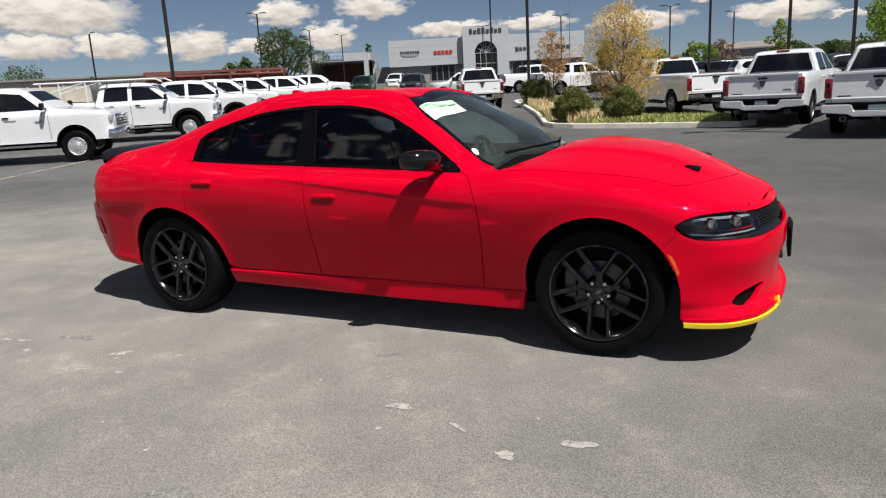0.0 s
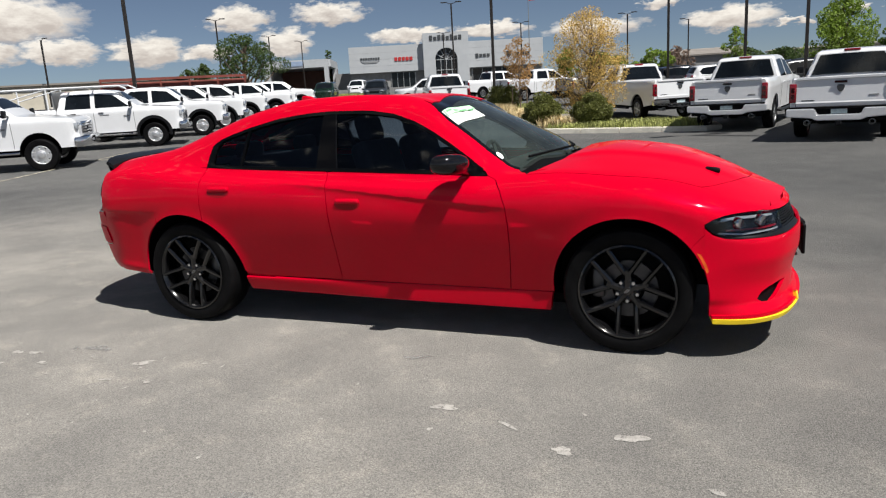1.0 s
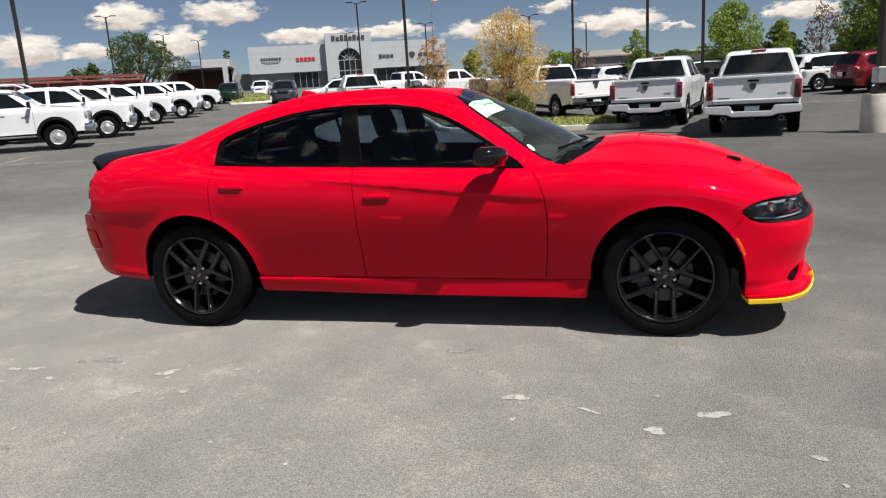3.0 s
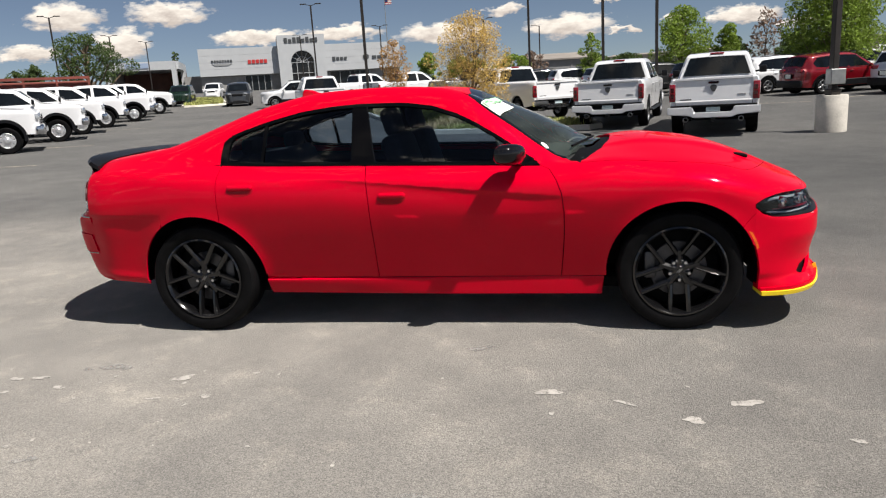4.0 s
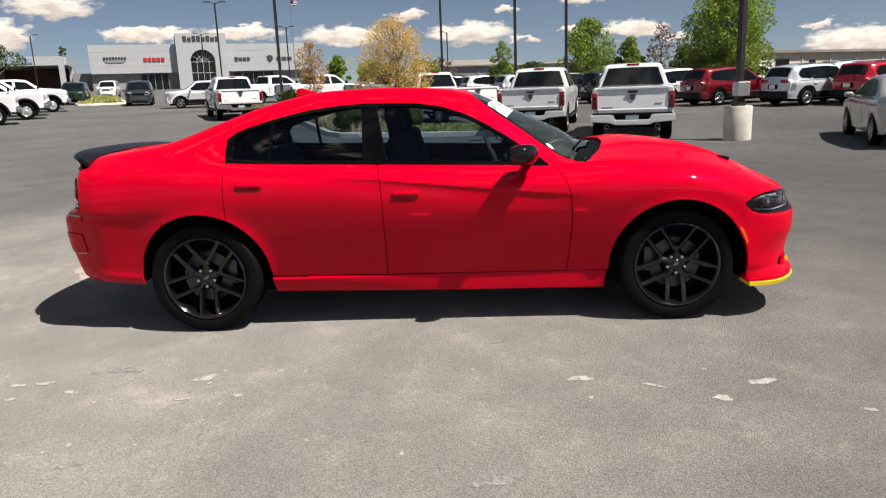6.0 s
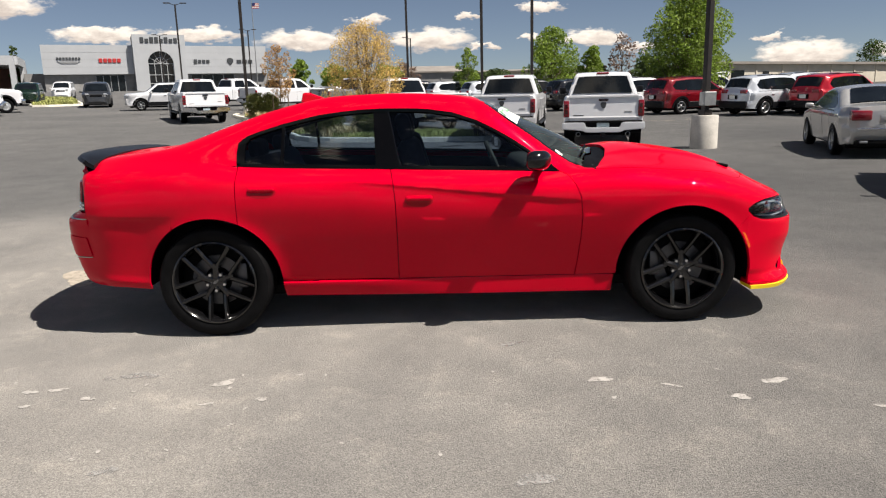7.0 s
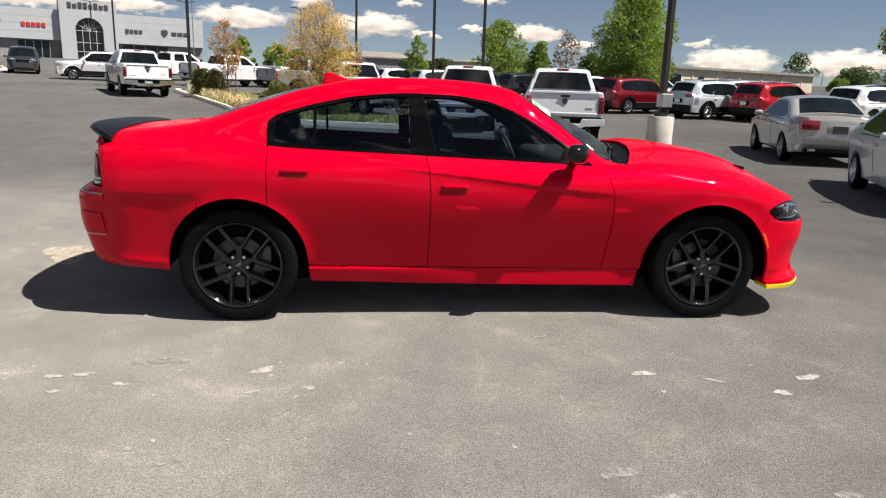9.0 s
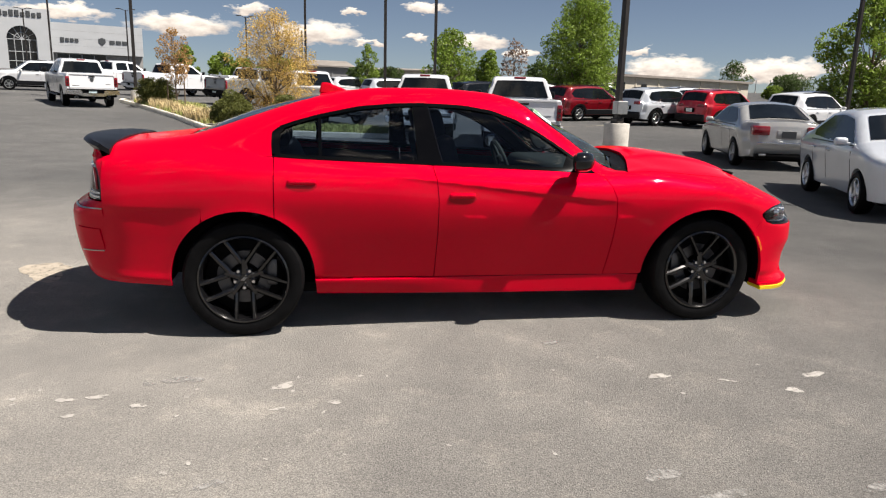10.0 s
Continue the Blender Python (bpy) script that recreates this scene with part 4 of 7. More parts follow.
# ---- distant sheds ----
def shed(label, a, b, depth, hgt, mat, ridge=0.0, name="shed", doors=(), base=None):
    a, b = Vector(a), Vector(b)
    d = (b - a)
    z = base if base is not None else min(rise(*a), rise(*b))
    root = thing(name, label, "building", Matrix.Translation((a.x, a.y, z)) @ Matrix.Rotation(math.atan2(d.y, d.x), 4, "Z"))
    L = d.length
    wall_box("wall", 0, L, 0, depth, -1.5, hgt, mat, root)
    if ridge:
        bm = extrude_bm([(-0.4, hgt), (depth / 2, hgt + ridge), (depth + 0.4, hgt), (depth + 0.4, hgt + 0.2), (depth / 2, hgt + ridge + 0.2), (-0.4, hgt + 0.2)], L + 0.8, "YZ", at=-0.4)
        part("roof", bm, DULLROOF, root, smooth=0)
    else:
        wall_box("roof", -0.3, L + 0.3, -0.4, depth + 0.3, hgt, hgt + 0.25, DULLROOF, root)
    for u0, u1, z1 in doors:
        wall_box("door", u0, u1, -0.06, 0.1, -0.5, z1, DARKGLASS, root)
    for k in range(int(L / 4)):
        wall_box("pilaster", 4 * k + 1.9, 4 * k + 2.1, -0.08, 0.02, -0.8, hgt, mat, root)
    return root


tan = shed("long tan industrial building behind the parked cars", (28.4, 64.6), (54.0, 77.0), 9, 2.4, TANWALL, 0, doors=((2.4, 4.2, 1.8), (7.0, 7.9, 1.7)), base=1.9)
for k in range(4):
    part("sign_bar", box_bm(0.28, 0.04, 0.36, 0.6 + 0.36 * k, -0.10, 1.9), SIGNDARK, tan)
part("sign_bar", box_bm(1.4, 0.04, 0.14, 1.15, -0.10, 1.5), SIGNDARK, tan)
part("sign_board", box_bm(1.7, 0.05, 0.9, 1.15, -0.06, 1.75), PAPER, tan)
shed("long grey industrial shed with a low gable", (-84, 45), (-57.5, 61.5), 16, 3.0, TANWALL, 0.4)
shed("grey gabled shed far beyond the lot", (-3.5, 103), (5.5, 105), 10, 2.6, GREYWALL, 1.0)
shed("low pale building far beyond the lot", (8, 104), (24, 100), 10, 2.4, TANWALL, 0.4)
rows = thing("steel_rack", "rust-red steel storage rack with stacked material", "storage rack", Matrix.Translation((-49.5, 43.5, rise(-47, 46) - 0.3)) @ Matrix.Rotation(radians(42), 4, "Z"))
for k in range(6):
    part("rack_post", box_bm(0.15, 0.15, 3.3, 2.5 * k, 0, 1.65), RUST, rows)
part("rack_beam", box_bm(12.7, 0.2, 0.22, 6.25, 0, 3.2), RUST, rows)
part("rack_beam", box_bm(12.7, 0.2, 0.2, 6.25, 0, 1.8), RUST, rows)
part("rack_load", box_bm(12.4, 1.6, 1.0, 6.25, 1.2, 2.45, 0.05, 1), RUST, rows)
part("rack_load", box_bm(12.2, 1.6, 1.4, 6.25, 1.2, 0.9, 0.05, 1), RUST, rows)

# ---- the red sedan ----
def line(*pairs):
    pairs = sorted(pairs)
    return curve_at([p[0] for p in pairs], [p[1] for p in pairs])


# control lines of the body, from the sill (0) over the belt (7) and roof rail (8) to the middle (10)
CZ = [
    line((-2.44, .36), (-1.96, .31), (-1.1, .235), (1.08, .21), (1.95, .235), (2.4, .25)),
    line((-2.44, .40), (-1.96, .36), (-1.1, .285), (1.08, .265), (1.95, .29), (2.4, .30)),
    line((-2.44, .46), (-1.96, .42), (-1.1, .345), (1.08, .325), (1.95, .36), (2.4, .36)),
    line((-2.44, .58), (-1.96, .56), (-1.1, .52), (1.08, .50), (1.95, .54), (2.4, .52)),
    line((-2.44, .76), (-1.96, .74), (-1.5, .73), (-1.1, .70), (.5, .67), (1.1, .68), (1.5, .73), (1.95, .70), (2.4, .66)),
    line((-2.44, .93), (-1.96, .91), (-1.5, .89), (-1.1, .865), (-.35, .86), (.5, .83), (1.1, .83), (1.5, .865), (1.95, .81), (2.4, .74)),
    line((-2.44, 1.05), (-1.96, 1.06), (-1.5, 1.02), (-1.1, .995), (-.35, .975), (.5, .94), (.85, .935), (1.1, .945), (1.5, .945), (1.95, .875), (2.4, .77)),
    line((-2.44, 1.085), (-1.96, 1.142), (-1.6, 1.132), (-1.34, 1.105), (-.36, 1.065), (.4, 1.035), (.75, 1.02), (.95, 1.025), (1.14, 1.03), (1.44, 1.01), (1.7, .985), (1.96, .915), (2.2, .84), (2.4, .785)),
    line((-2.44, 1.12), (-2.27, 1.158), (-1.95, 1.198), (-1.74, 1.230), (-1.47, 1.312), (-1.08, 1.428), (-.7, 1.492), (-.35, 1.50), (.05, 1.475), (.28, 1.415), (.42, 1.335), (.57, 1.235), (.72, 1.125), (.88, 1.04), (1.0, 1.045), (1.14, 1.06), (1.44, 1.05), (1.7, 1.02), (1.96, .955), (2.2, .865), (2.4, .795)),
    line((-2.44, 1.13), (-2.27, 1.172), (-1.85, 1.214), (-1.74, 1.266), (-1.47, 1.360), (-1.08, 1.463), (-.7, 1.515), (-.35, 1.522), (0, 1.513), (.2, 1.49), (.5, 1.36), (.88, 1.175), (1.06, 1.085), (1.17, 1.09), (1.33, 1.105), (1.65, 1.075), (1.85, 1.03), (2.06, .955), (2.25, .87), (2.4, .80)),
    line((-2.44, 1.14), (-2.27, 1.180), (-1.88, 1.218), (-1.74, 1.278), (-1.47, 1.380), (-1.08, 1.482), (-.7, 1.528), (-.35, 1.535), (0, 1.527), (.2, 1.51), (.5, 1.39), (.88, 1.215), (1.1, 1.105), (1.2, 1.11), (1.33, 1.12), (1.65, 1.085), (1.85, 1.04), (2.06, .965), (2.25, .88), (2.4, .81)),
]
CY = [
    line((-2.44, .74), (-2.18, .85), (-1.96, .862), (-1.1, .800), (0, .786), (1.08, .808), (1.75, .905), (1.95, .925), (2.15, .83), (2.4, .52)),
    line((-2.44, .77), (-2.18, .876), (-1.96, .888), (-1.1, .816), (0, .803), (1.08, .824), (1.75, .922), (1.95, .935), (2.15, .84), (2.4, .52)),
    line((-2.44, .79), (-2.18, .878), (-1.96, .888), (-1.1, .834), (0, .821), (1.08, .840), (1.75, .928), (1.95, .936), (2.15, .84), (2.4, .52)),
    line((-2.44, .80), (-2.18, .896), (-1.96, .906), (-1.5, .914), (-1.1, .884), (0, .874), (1.08, .890), (1.5, .930), (1.75, .940), (1.95, .939), (2.15, .84), (2.4, .52)),
    line((-2.44, .80), (-2.31, .888), (-2.18, .924), (-1.96, .934), (-1.5, .950), (-1.1, .932), (-.35, .926), (.5, .927), (1.1, .935), (1.5, .957), (1.75, .955), (1.95, .941), (2.15, .85), (2.4, .50)),
    line((-2.44, .79), (-2.31, .880), (-2.18, .922), (-1.96, .945), (-1.5, .968), (-1.1, .962), (-.35, .958), (.5, .958), (1.1, .962), (1.5, .972), (1.75, .962), (1.95, .925), (2.15, .825), (2.4, .48)),
    line((-2.44, .73), (-2.31, .825), (-2.18, .868), (-1.96, .90), (-1.5, .938), (-1.1, .938), (.85, .938), (1.5, .935), (1.75, .915), (1.95, .868), (2.15, .765), (2.4, .42)),
    line((-2.44, .64), (-2.23, .755), (-1.96, .79), (-1.6, .815), (-1.34, .83), (-.36, .85), (.85, .85), (1.44, .84), (1.7, .815), (1.96, .76), (2.15, .665), (2.4, .34)),
    line((-2.44, .50), (-2.27, .60), (-1.95, .66), (-1.74, .66), (-1.47, .635), (-1.08, .605), (-.7, .59), (-.35, .59), (.05, .60), (.28, .63), (.42, .655), (.57, .68), (.72, .71), (.88, .735), (1.14, .69), (1.5, .67), (1.96, .58), (2.15, .50), (2.4, .24)),
    line((-2.44, .28), (-1.9, .36), (-.5, .34), (.3, .36), (.88, .40), (1.5, .38), (1.96, .32), (2.4, .12)),
    line((-2.44, 0), (2.4, 0)),
]


def spline4(a, b, c, d, t):
    return 0.5 * (2 * b + (c - a) * t + (2 * a - 5 * b + 4 * c - d) * t * t + (3 * b - a - 3 * c + d) * t**3)


HUB_F, HUB_R, HUB_Z, ARCH = 1.526, -1.526, 0.368, 0.425
_sec = {}


def section(x):
    k = round(x, 4)
    if k not in _sec:
        _sec[k] = ([f(x) for f in CY], [f(x) for f in CZ])
    return _sec[k]


def loft(x, v):
    """Place on the half body at length x and section step v."""
    ys, zs = section(x)
    v = min(max(v, 0.0), 10.0)
    i = min(int(v), 9)
    t = v - i

    def pick(a, j, mirror):
        if j < 0:
            return 2 * a[0] - a[1]
        if j > 10:
            return -a[9] if mirror else a[9]
        return a[j]

    y = spline4(pick(ys, i - 1, True), ys[i], ys[i + 1], pick(ys, i + 2, True), t)
    z = spline4(pick(zs, i - 1, False), zs[i], zs[i + 1], pick(zs, i + 2, False), t)
    # crease falling along the front door
    if -.9 < x < 1.0 and .75 < z < 1.05:
        zc = .975 - .105 * (x + .40)
        fade = min(1, max(0, (x + .9) / .5)) * min(1, max(0, (1.0 - x) / .35))
        d = (zc - z) / .042
        if d > 0:
            y -= .0125 * fade * d * math.exp(1 - d)
    # rolled lips round the wheel arches
    if z > .34 and v < 7:
        for hx in (HUB_F, HUB_R):
            d = (math.hypot(x - hx, z - HUB_Z) - ARCH) / .075
            if d < 1:
                y += .011 * (1 - max(0, d)) ** 2
    # rear bumper set in below its upper edge
    if x < -1.72 and z < .815 and v < 7:
        t = min(1, max(0, (.815 - z) / .035))
        y -= .015 * min(1, (-1.72 - x) / .22) * t * t * (3 - 2 * t)
    # raised middle of the hood
    if x > 1.04 and v > 7.6:
        fade = min(1, (x - 1.04) / .16) * min(1, max(0, (2.16 - x) / .35))
        t = min(1, max(0, (.50 - y - .06 * (x - 1.1)) / .085))
        z += .017 * fade * t * t * (3 - 2 * t)
    return Vector((x, y, z))


def step_at(x, z, lo=0.0, hi=8.6):
    """The section step at which the side reaches height z."""
    for _ in range(24):
        mid = (lo + hi) / 2
        if loft(x, mid).z < z:
            lo = mid
        else:
            hi = mid
    return (lo + hi) / 2


FRONT_PLAN = [(1.93, .950), (2.045, .920), (2.175, .862), (2.305, .735), (2.385, .55), (2.436, .33), (2.455, .12), (2.46, 0)]
REAR_PLAN = [(-1.93, .945), (-2.14, .925), (-2.31, .885), (-2.442, .812), (-2.538, .64), (-2.590, .38), (-2.612, .12), (-2.615, 0)]
FRONT_IN = line((.20, .02), (.26, .0), (.31, .03), (.40, .035), (.48, .02), (.56, .0), (.64, .0), (.675, .008), (.70, .03), (.74, .048), (.775, .058), (.794, .072), (.817, .10), (.845, .135), (.92, .22))
REAR_IN = line((.28, .12), (.34, .085), (.45, .045), (.56, .018), (.66, .004), (.74, .0), (.775, .004), (.80, .030), (.83, .075), (.86, .098), (.90, .106), (1.06, .126), (1.14, .135), (1.2, .15))


def bumper_at(plan, inset, joined=None, s0=0.0):
    xs = line(*[(i / 7, p[0]) for i, p in enumerate(plan)])
    ys = line(*[(i / 7, p[1]) for i, p in enumerate(plan)])

    def f(s, z):
        s = min(max(s, 0), 1)
        e = 0.01
        d = Vector((xs(min(1, s + e)) - xs(max(0, s - e)), ys(min(1, s + e)) - ys(max(0, s - e))))
        d.normalize()
        n = Vector((-d.y, d.x)) if plan is FRONT_PLAN else Vector((d.y, -d.x))
        if s > 0.98:
            n = Vector((1, 0)) if plan is FRONT_PLAN else Vector((-1, 0))
        w = min(1, s / 0.4)
        w = w * w * (3 - 2 * w)
        k = inset(z) * (0.15 + 0.85 * w)
        if (n.x < 0) == (plan is FRONT_PLAN):
            n = -n
        p = Vector((xs(s) - n.x * k, max(0.0, ys(s) - n.y * k), z))
        if joined:
            t = min(1, max(0, (s - s0) / .3))
            p += joined(z) * (1 - t * t * (3 - 2 * t))
            p.z = z
        return p

    return f


def join_to(f, s0, x, z0, z1):
    zs = np.linspace(z0, z1, 24)
    d = [loft(x, step_at(x, z)) - f(s0, z) for z in zs]
    return lambda z: Vector((float(np.interp(z, zs, [v.x for v in d])), float(np.interp(z, zs, [v.y for v in d])), 0))


nose_raw, tail_raw = bumper_at(FRONT_PLAN, FRONT_IN), bumper_at(REAR_PLAN, REAR_IN)
nose_at = bumper_at(FRONT_PLAN, FRONT_IN, join_to(nose_raw, 0.0, 1.93, .25, .80), 0.0)
tail_at = bumper_at(REAR_PLAN, REAR_IN, join_to(tail_raw, .273, -2.305, .34, 1.10), .273)


def surf_normal(f, u, v, eu, ev):
    du = f(u + eu, v) - f(u - eu, v)
    dv = f(u, v + ev) - f(u, v - ev)
    n = du.cross(dv)
    return n.normalized() if n.length > 1e-12 else Vector((0, 1, 0))


def skin(name, f, poly, mat, parent, du, dv, side=-1, off=0.0, thick=0.012, eu=0.004, ev=0.02, both=False, label=""):
    """A panel cut from a body surface: outline poly in the surface's own two coordinates, with an edge turned inwards."""
    pts, faces = [], []
    for pl in poly if isinstance(poly[0], list) else [poly]:
        p1, f1 = grid_fill(pl, du, dv)
        faces += [[i + len(pts) for i in q] for q in f1]
        pts += p1
    place, norms = [], []
    for u, v in pts:
        p, n = f(u, v), surf_normal(f, u, v, eu, ev)
        c = Vector((0, 0, 0.7))
        if n.dot(p - c) < 0:
            n = -n
        if p.y < 1e-6:
            n.y = 0
            n.normalize()
        place.append(p + n * off), norms.append(n)
    verts, out, nrm = [], [], []
    sides = (-1, 1) if both else (side,)
    for sd in sides:
        base = len(verts)
        verts += [Vector((p.x, sd * p.y, p.z)) for p in place]
        nrm += [Vector((n.x, sd * n.y, n.z)) for n in norms]
        count, edge = {}, {}
        for fc in faces:
            # orient outward
            a, b, c = (verts[base + fc[0]], verts[base + fc[1]], verts[base + fc[2]])
            g = Vector((0, 0, 0))
            for i in range(len(fc)):
                g += verts[base + fc[i]].cross(verts[base + fc[(i + 1) % len(fc)]])
            fo = list(fc) if g.dot(nrm[base + fc[0]]) >= 0 else list(reversed(fc))
            out.append([base + i for i in fo])
            for i in range(len(fo)):
                e = (fo[i], fo[(i + 1) % len(fo)])
                k = (min(e), max(e))
                count[k] = count.get(k, 0) + 1
                edge[k] = e
        for k, c in count.items():
            if c == 1:
                a, b = edge[k]
                if sides == (-1, 1) and place[a].y < 1e-4 and place[b].y < 1e-4:
                    continue
                i = len(verts)
                for j in (a, b):
                    q, m = verts[base + j], nrm[base + j]
                    verts += [q.copy(), q - m * thick]
                    side_n = (verts[base + b] - verts[base + a]).cross(nrm[base + a])
                    side_n = side_n.normalized() if side_n.length > 1e-9 else m
                    nrm += [side_n, side_n]
                out.append([i, i + 1, i + 3, i + 2])
    me = bpy.data.meshes.new(name)
    me.from_pydata([tuple(v) for v in verts], [], out)
    me.materials.append(mat)
    me.shade_smooth()
    me.normals_split_custom_set_from_vertices([tuple(n) for n in nrm])
    return obj(name, me, parent, label)


car = thing("sedan", "bright red four-door sports sedan with black wheels and yellow lip guard", "car", pose(0, 0, 0))


def sv(pts):
    """Side outline in (x, z) to surface coordinates."""
    return [(x, step_at(x, z)) for x, z in pts]


def dense(pts, n=6):
    out = []
    for p, q in zip(pts, pts[1:]):
        out += [(p[0] + (q[0] - p[0]) * i / n, p[1] + (q[1] - p[1]) * i / n) for i in range(n)]
    return out + [pts[-1]]


GAP = 0.0025
door_cut = [(-.362, 1.06), (-.345, .97), (-.335, .85), (-.332, .6), (-.335, CZ[2](-.335) + .003)]
front_cut = [(.72, 1.022), (.775, 1.0), (.815, .94), (.845, .86), (.858, .74), (.856, .60), (.845, .45), (.832, CZ[2](.832) + .003)]
BELT = CZ[7]


def shifted(pts, d):
    return [(x + d, z) for x, z in pts]


def belt_run(x0, x1, n, drop=0.0):
    return [(x0 + (x1 - x0) * i / n, 7.0 - drop) for i in range(n + 1)]


def bot_run(x0, x1, n):
    return [(x0 + (x1 - x0) * i / n, 2.04) for i in range(n + 1)]


# doors
a_in = arc(HUB_R, HUB_Z, ARCH + GAP, -4, 68, 14)
a_in = [p for p in a_in if p[0] > -1.330 and p[1] > CZ[2](p[0]) + .006] + [(-1.3325, HUB_Z + math.sqrt((ARCH + GAP) ** 2 - (1.526 - 1.3325) ** 2))]
rear_door = sv(dense(shifted(door_cut, -GAP), 4)) + bot_run(-.34, a_in[0][0], 10)[1:-1] + sv(a_in) + sv(dense([(-1.3325, a_in[-1][1] + .015), (-1.3325, .95), (-1.3325, 1.09)], 3)) + belt_run(-1.3325, -.366, 12)[:-1]
front_door = sv(dense(shifted(front_cut, -GAP), 3)) + bot_run(.825, -.331, 12)[1:-1] + sv(list(reversed(dense(shifted(door_cut, GAP), 4)))) + belt_run(-.355, .71, 12)[1:-1]
for sd in (-1, 1):
    d1 = skin("rear_door", loft, rear_door, RED, car, .045, .09, sd, ev=.012)
    d2 = skin("front_door", loft, front_door, RED, car, .045, .09, sd, ev=.012)
    for nm, pl, par in (("door_lining", rear_door, d1), ("door_lining", front_door, d2)):
        skin(nm, loft, pl, CABIN, par, .12, .5, sd, off=-.07, thick=.01)
    # handles: flat oval in darker red for the pocket's shade, and bar
    for par, hx, hz in ((d1, -1.17, .955), (d2, -.185, .872)):
        pock = [(hx + .090 * math.cos(a), hz - .008 + .036 * math.sin(a)) for a in np.linspace(0, 2 * math.pi, 20, endpoint=False)]
        skin("pocket_shade", loft, sv(pock), RED_SHADE, par, .05, .2, sd, off=.0015, thick=.003)
        y = loft(hx, step_at(hx, hz)).y
        bm = box_bm(.172, .036, .036, hx, sd * (y - .001), hz + .010, .0175, 4)
        part("door_handle", bm, RED, par)

# fender, quarter, sill skirt
fa_in = arc(HUB_F, HUB_Z, ARCH, 185, 72, 20)
fa_in = [p for p in fa_in if p[1] > CZ[2](1.085) + .004]
fender = sv(list(reversed(dense(shifted(front_cut, GAP), 3)))) + belt_run(.725, 2.255, 19, 0.0)[1:] + sv([(2.255, .800), (2.18, .807), (2.10, .808), (2.03, .801), (1.97, .784), (1.925, .757), (1.93, .707)]) + sv(list(reversed(arc(HUB_F, HUB_Z, ARCH, 72, 38, 8)))) + sv(list(reversed(fa_in))) + [(1.092, 2.04)]
quarter = sv(list(reversed(dense([(-1.3375, 1.10), (-1.3375, .80)], 3)))) + belt_run(-1.3375, -2.315, 14)[1:] + sv([(-2.305, 1.05), (-2.305, .95), (-2.305, .87), (-2.305, .8052), (-2.1, .8052), (-1.915, .8052), (-1.755, .8052), (-1.755, .76)]) + sv([p for p in arc(HUB_R, HUB_Z, ARCH, 178, 62, 60) if -1.755 < p[0] <= -1.342 and p[1] > .40] + [(-1.3375, HUB_Z + math.sqrt(ARCH**2 - (1.526 - 1.3375) ** 2))])
bumper_side = sv([(-2.305, .8045), (-2.1, .8045), (-1.915, .8045), (-1.756, .8045), (-1.756, .76)][::-1]) + sv([(-2.305, .7), (-2.305, .6), (-2.305, .5), (-2.305, .40), (-2.305, .345)]) + sv([(-2.1, .335), (-2.0, .325), (-1.957, .32)]) + sv([p for p in arc(HUB_R, HUB_Z, ARCH, 186, 90, 60) if p[0] < -1.756])
SKIRT_D = [(0, .0), (.08, .012), (.16, .018), (.30, .016), (.7, -.008), (.86, -.022), (1, -.04)]
SKIRT_Z = [(0, .0), (.18, .012), (.34, .030), (.5, .052), (.7, .080), (.86, .104), (1, .114)]
skirt_d, skirt_z = line(*SKIRT_D), line(*SKIRT_Z)


def skirt_at(x, w):
    """Sill skirt: w from its upper edge (0) to its lower one (1)."""
    ys, zs = section(x)
    k = 1.0 - .90 * min(1, max(0, (x + 1.0) / 1.1))
    return Vector((x, ys[2] - .002 + skirt_d(w) * k, zs[2] - skirt_z(w)))


skirt = [(x, 0.0) for x in np.linspace(-1.098, 1.092, 16)] + [(x, 1.0) for x in np.linspace(1.075, -1.085, 16)]
for sd in (-1, 1):
    skin("front_fender", loft, fender, RED, car, .045, .12, sd)
    skin("front_bumper_side", loft, sv([(1.93, .703), (1.868, .636)] + arc(HUB_F, HUB_Z, ARCH, 37.5, 21.5, 6) + [(1.93, .52), (1.93, .60)]), RED, car, .03, .2, sd)
    skin("rear_quarter", loft, quarter, RED, car, .045, .12, sd)
    skin("rear_bumper_side", loft, bumper_side, RED, car, .05, .2, sd)
    skin("side_skirt", skirt_at, skirt, RED, car, .08, .07, sd, thick=.04, ev=.01)

# window opening, from its rear lower corner round the top to the front
WTOP = [(-1.345, 1.125), (-1.35, 1.18), (-1.345, 1.245), (-1.31, 1.275), (-1.22, 1.308), (-1.05, 1.357), (-.83, 1.405), (-.61, 1.43), (-.43, 1.437), (-.14, 1.43), (.05, 1.40), (.23, 1.338), (.41, 1.238), (.60, 1.112), (.70, 1.045)]
win_top = sv(WTOP)
body_side = [(-2.31, 7.0)] + [(x, 8.30) for x in (-2.31, -2.1, -1.95, -1.8)] + [(x, 8.30) for x in np.linspace(-1.7, .2, 24)] + [(.27, 8.24), (.34, 8.10), (.42, 8.03), (.5, 8.02), (.6, 8.02), (.7, 8.02), (.8, 8.02), (.88, 8.02), (.925, 7.6), (.955, 7.0), (.725, 7.0)] + list(reversed(win_top)) + [(-1.345, 7.0)]
for sd in (-1, 1):
    skin("roof_side", loft, body_side, RED, car, .05, .12, sd, thick=.0015)
    skin("pillar_lining", loft, [p for p in body_side if p[0] > -1.9], CABIN, car, .10, .2, sd, off=-.009, thick=.03)
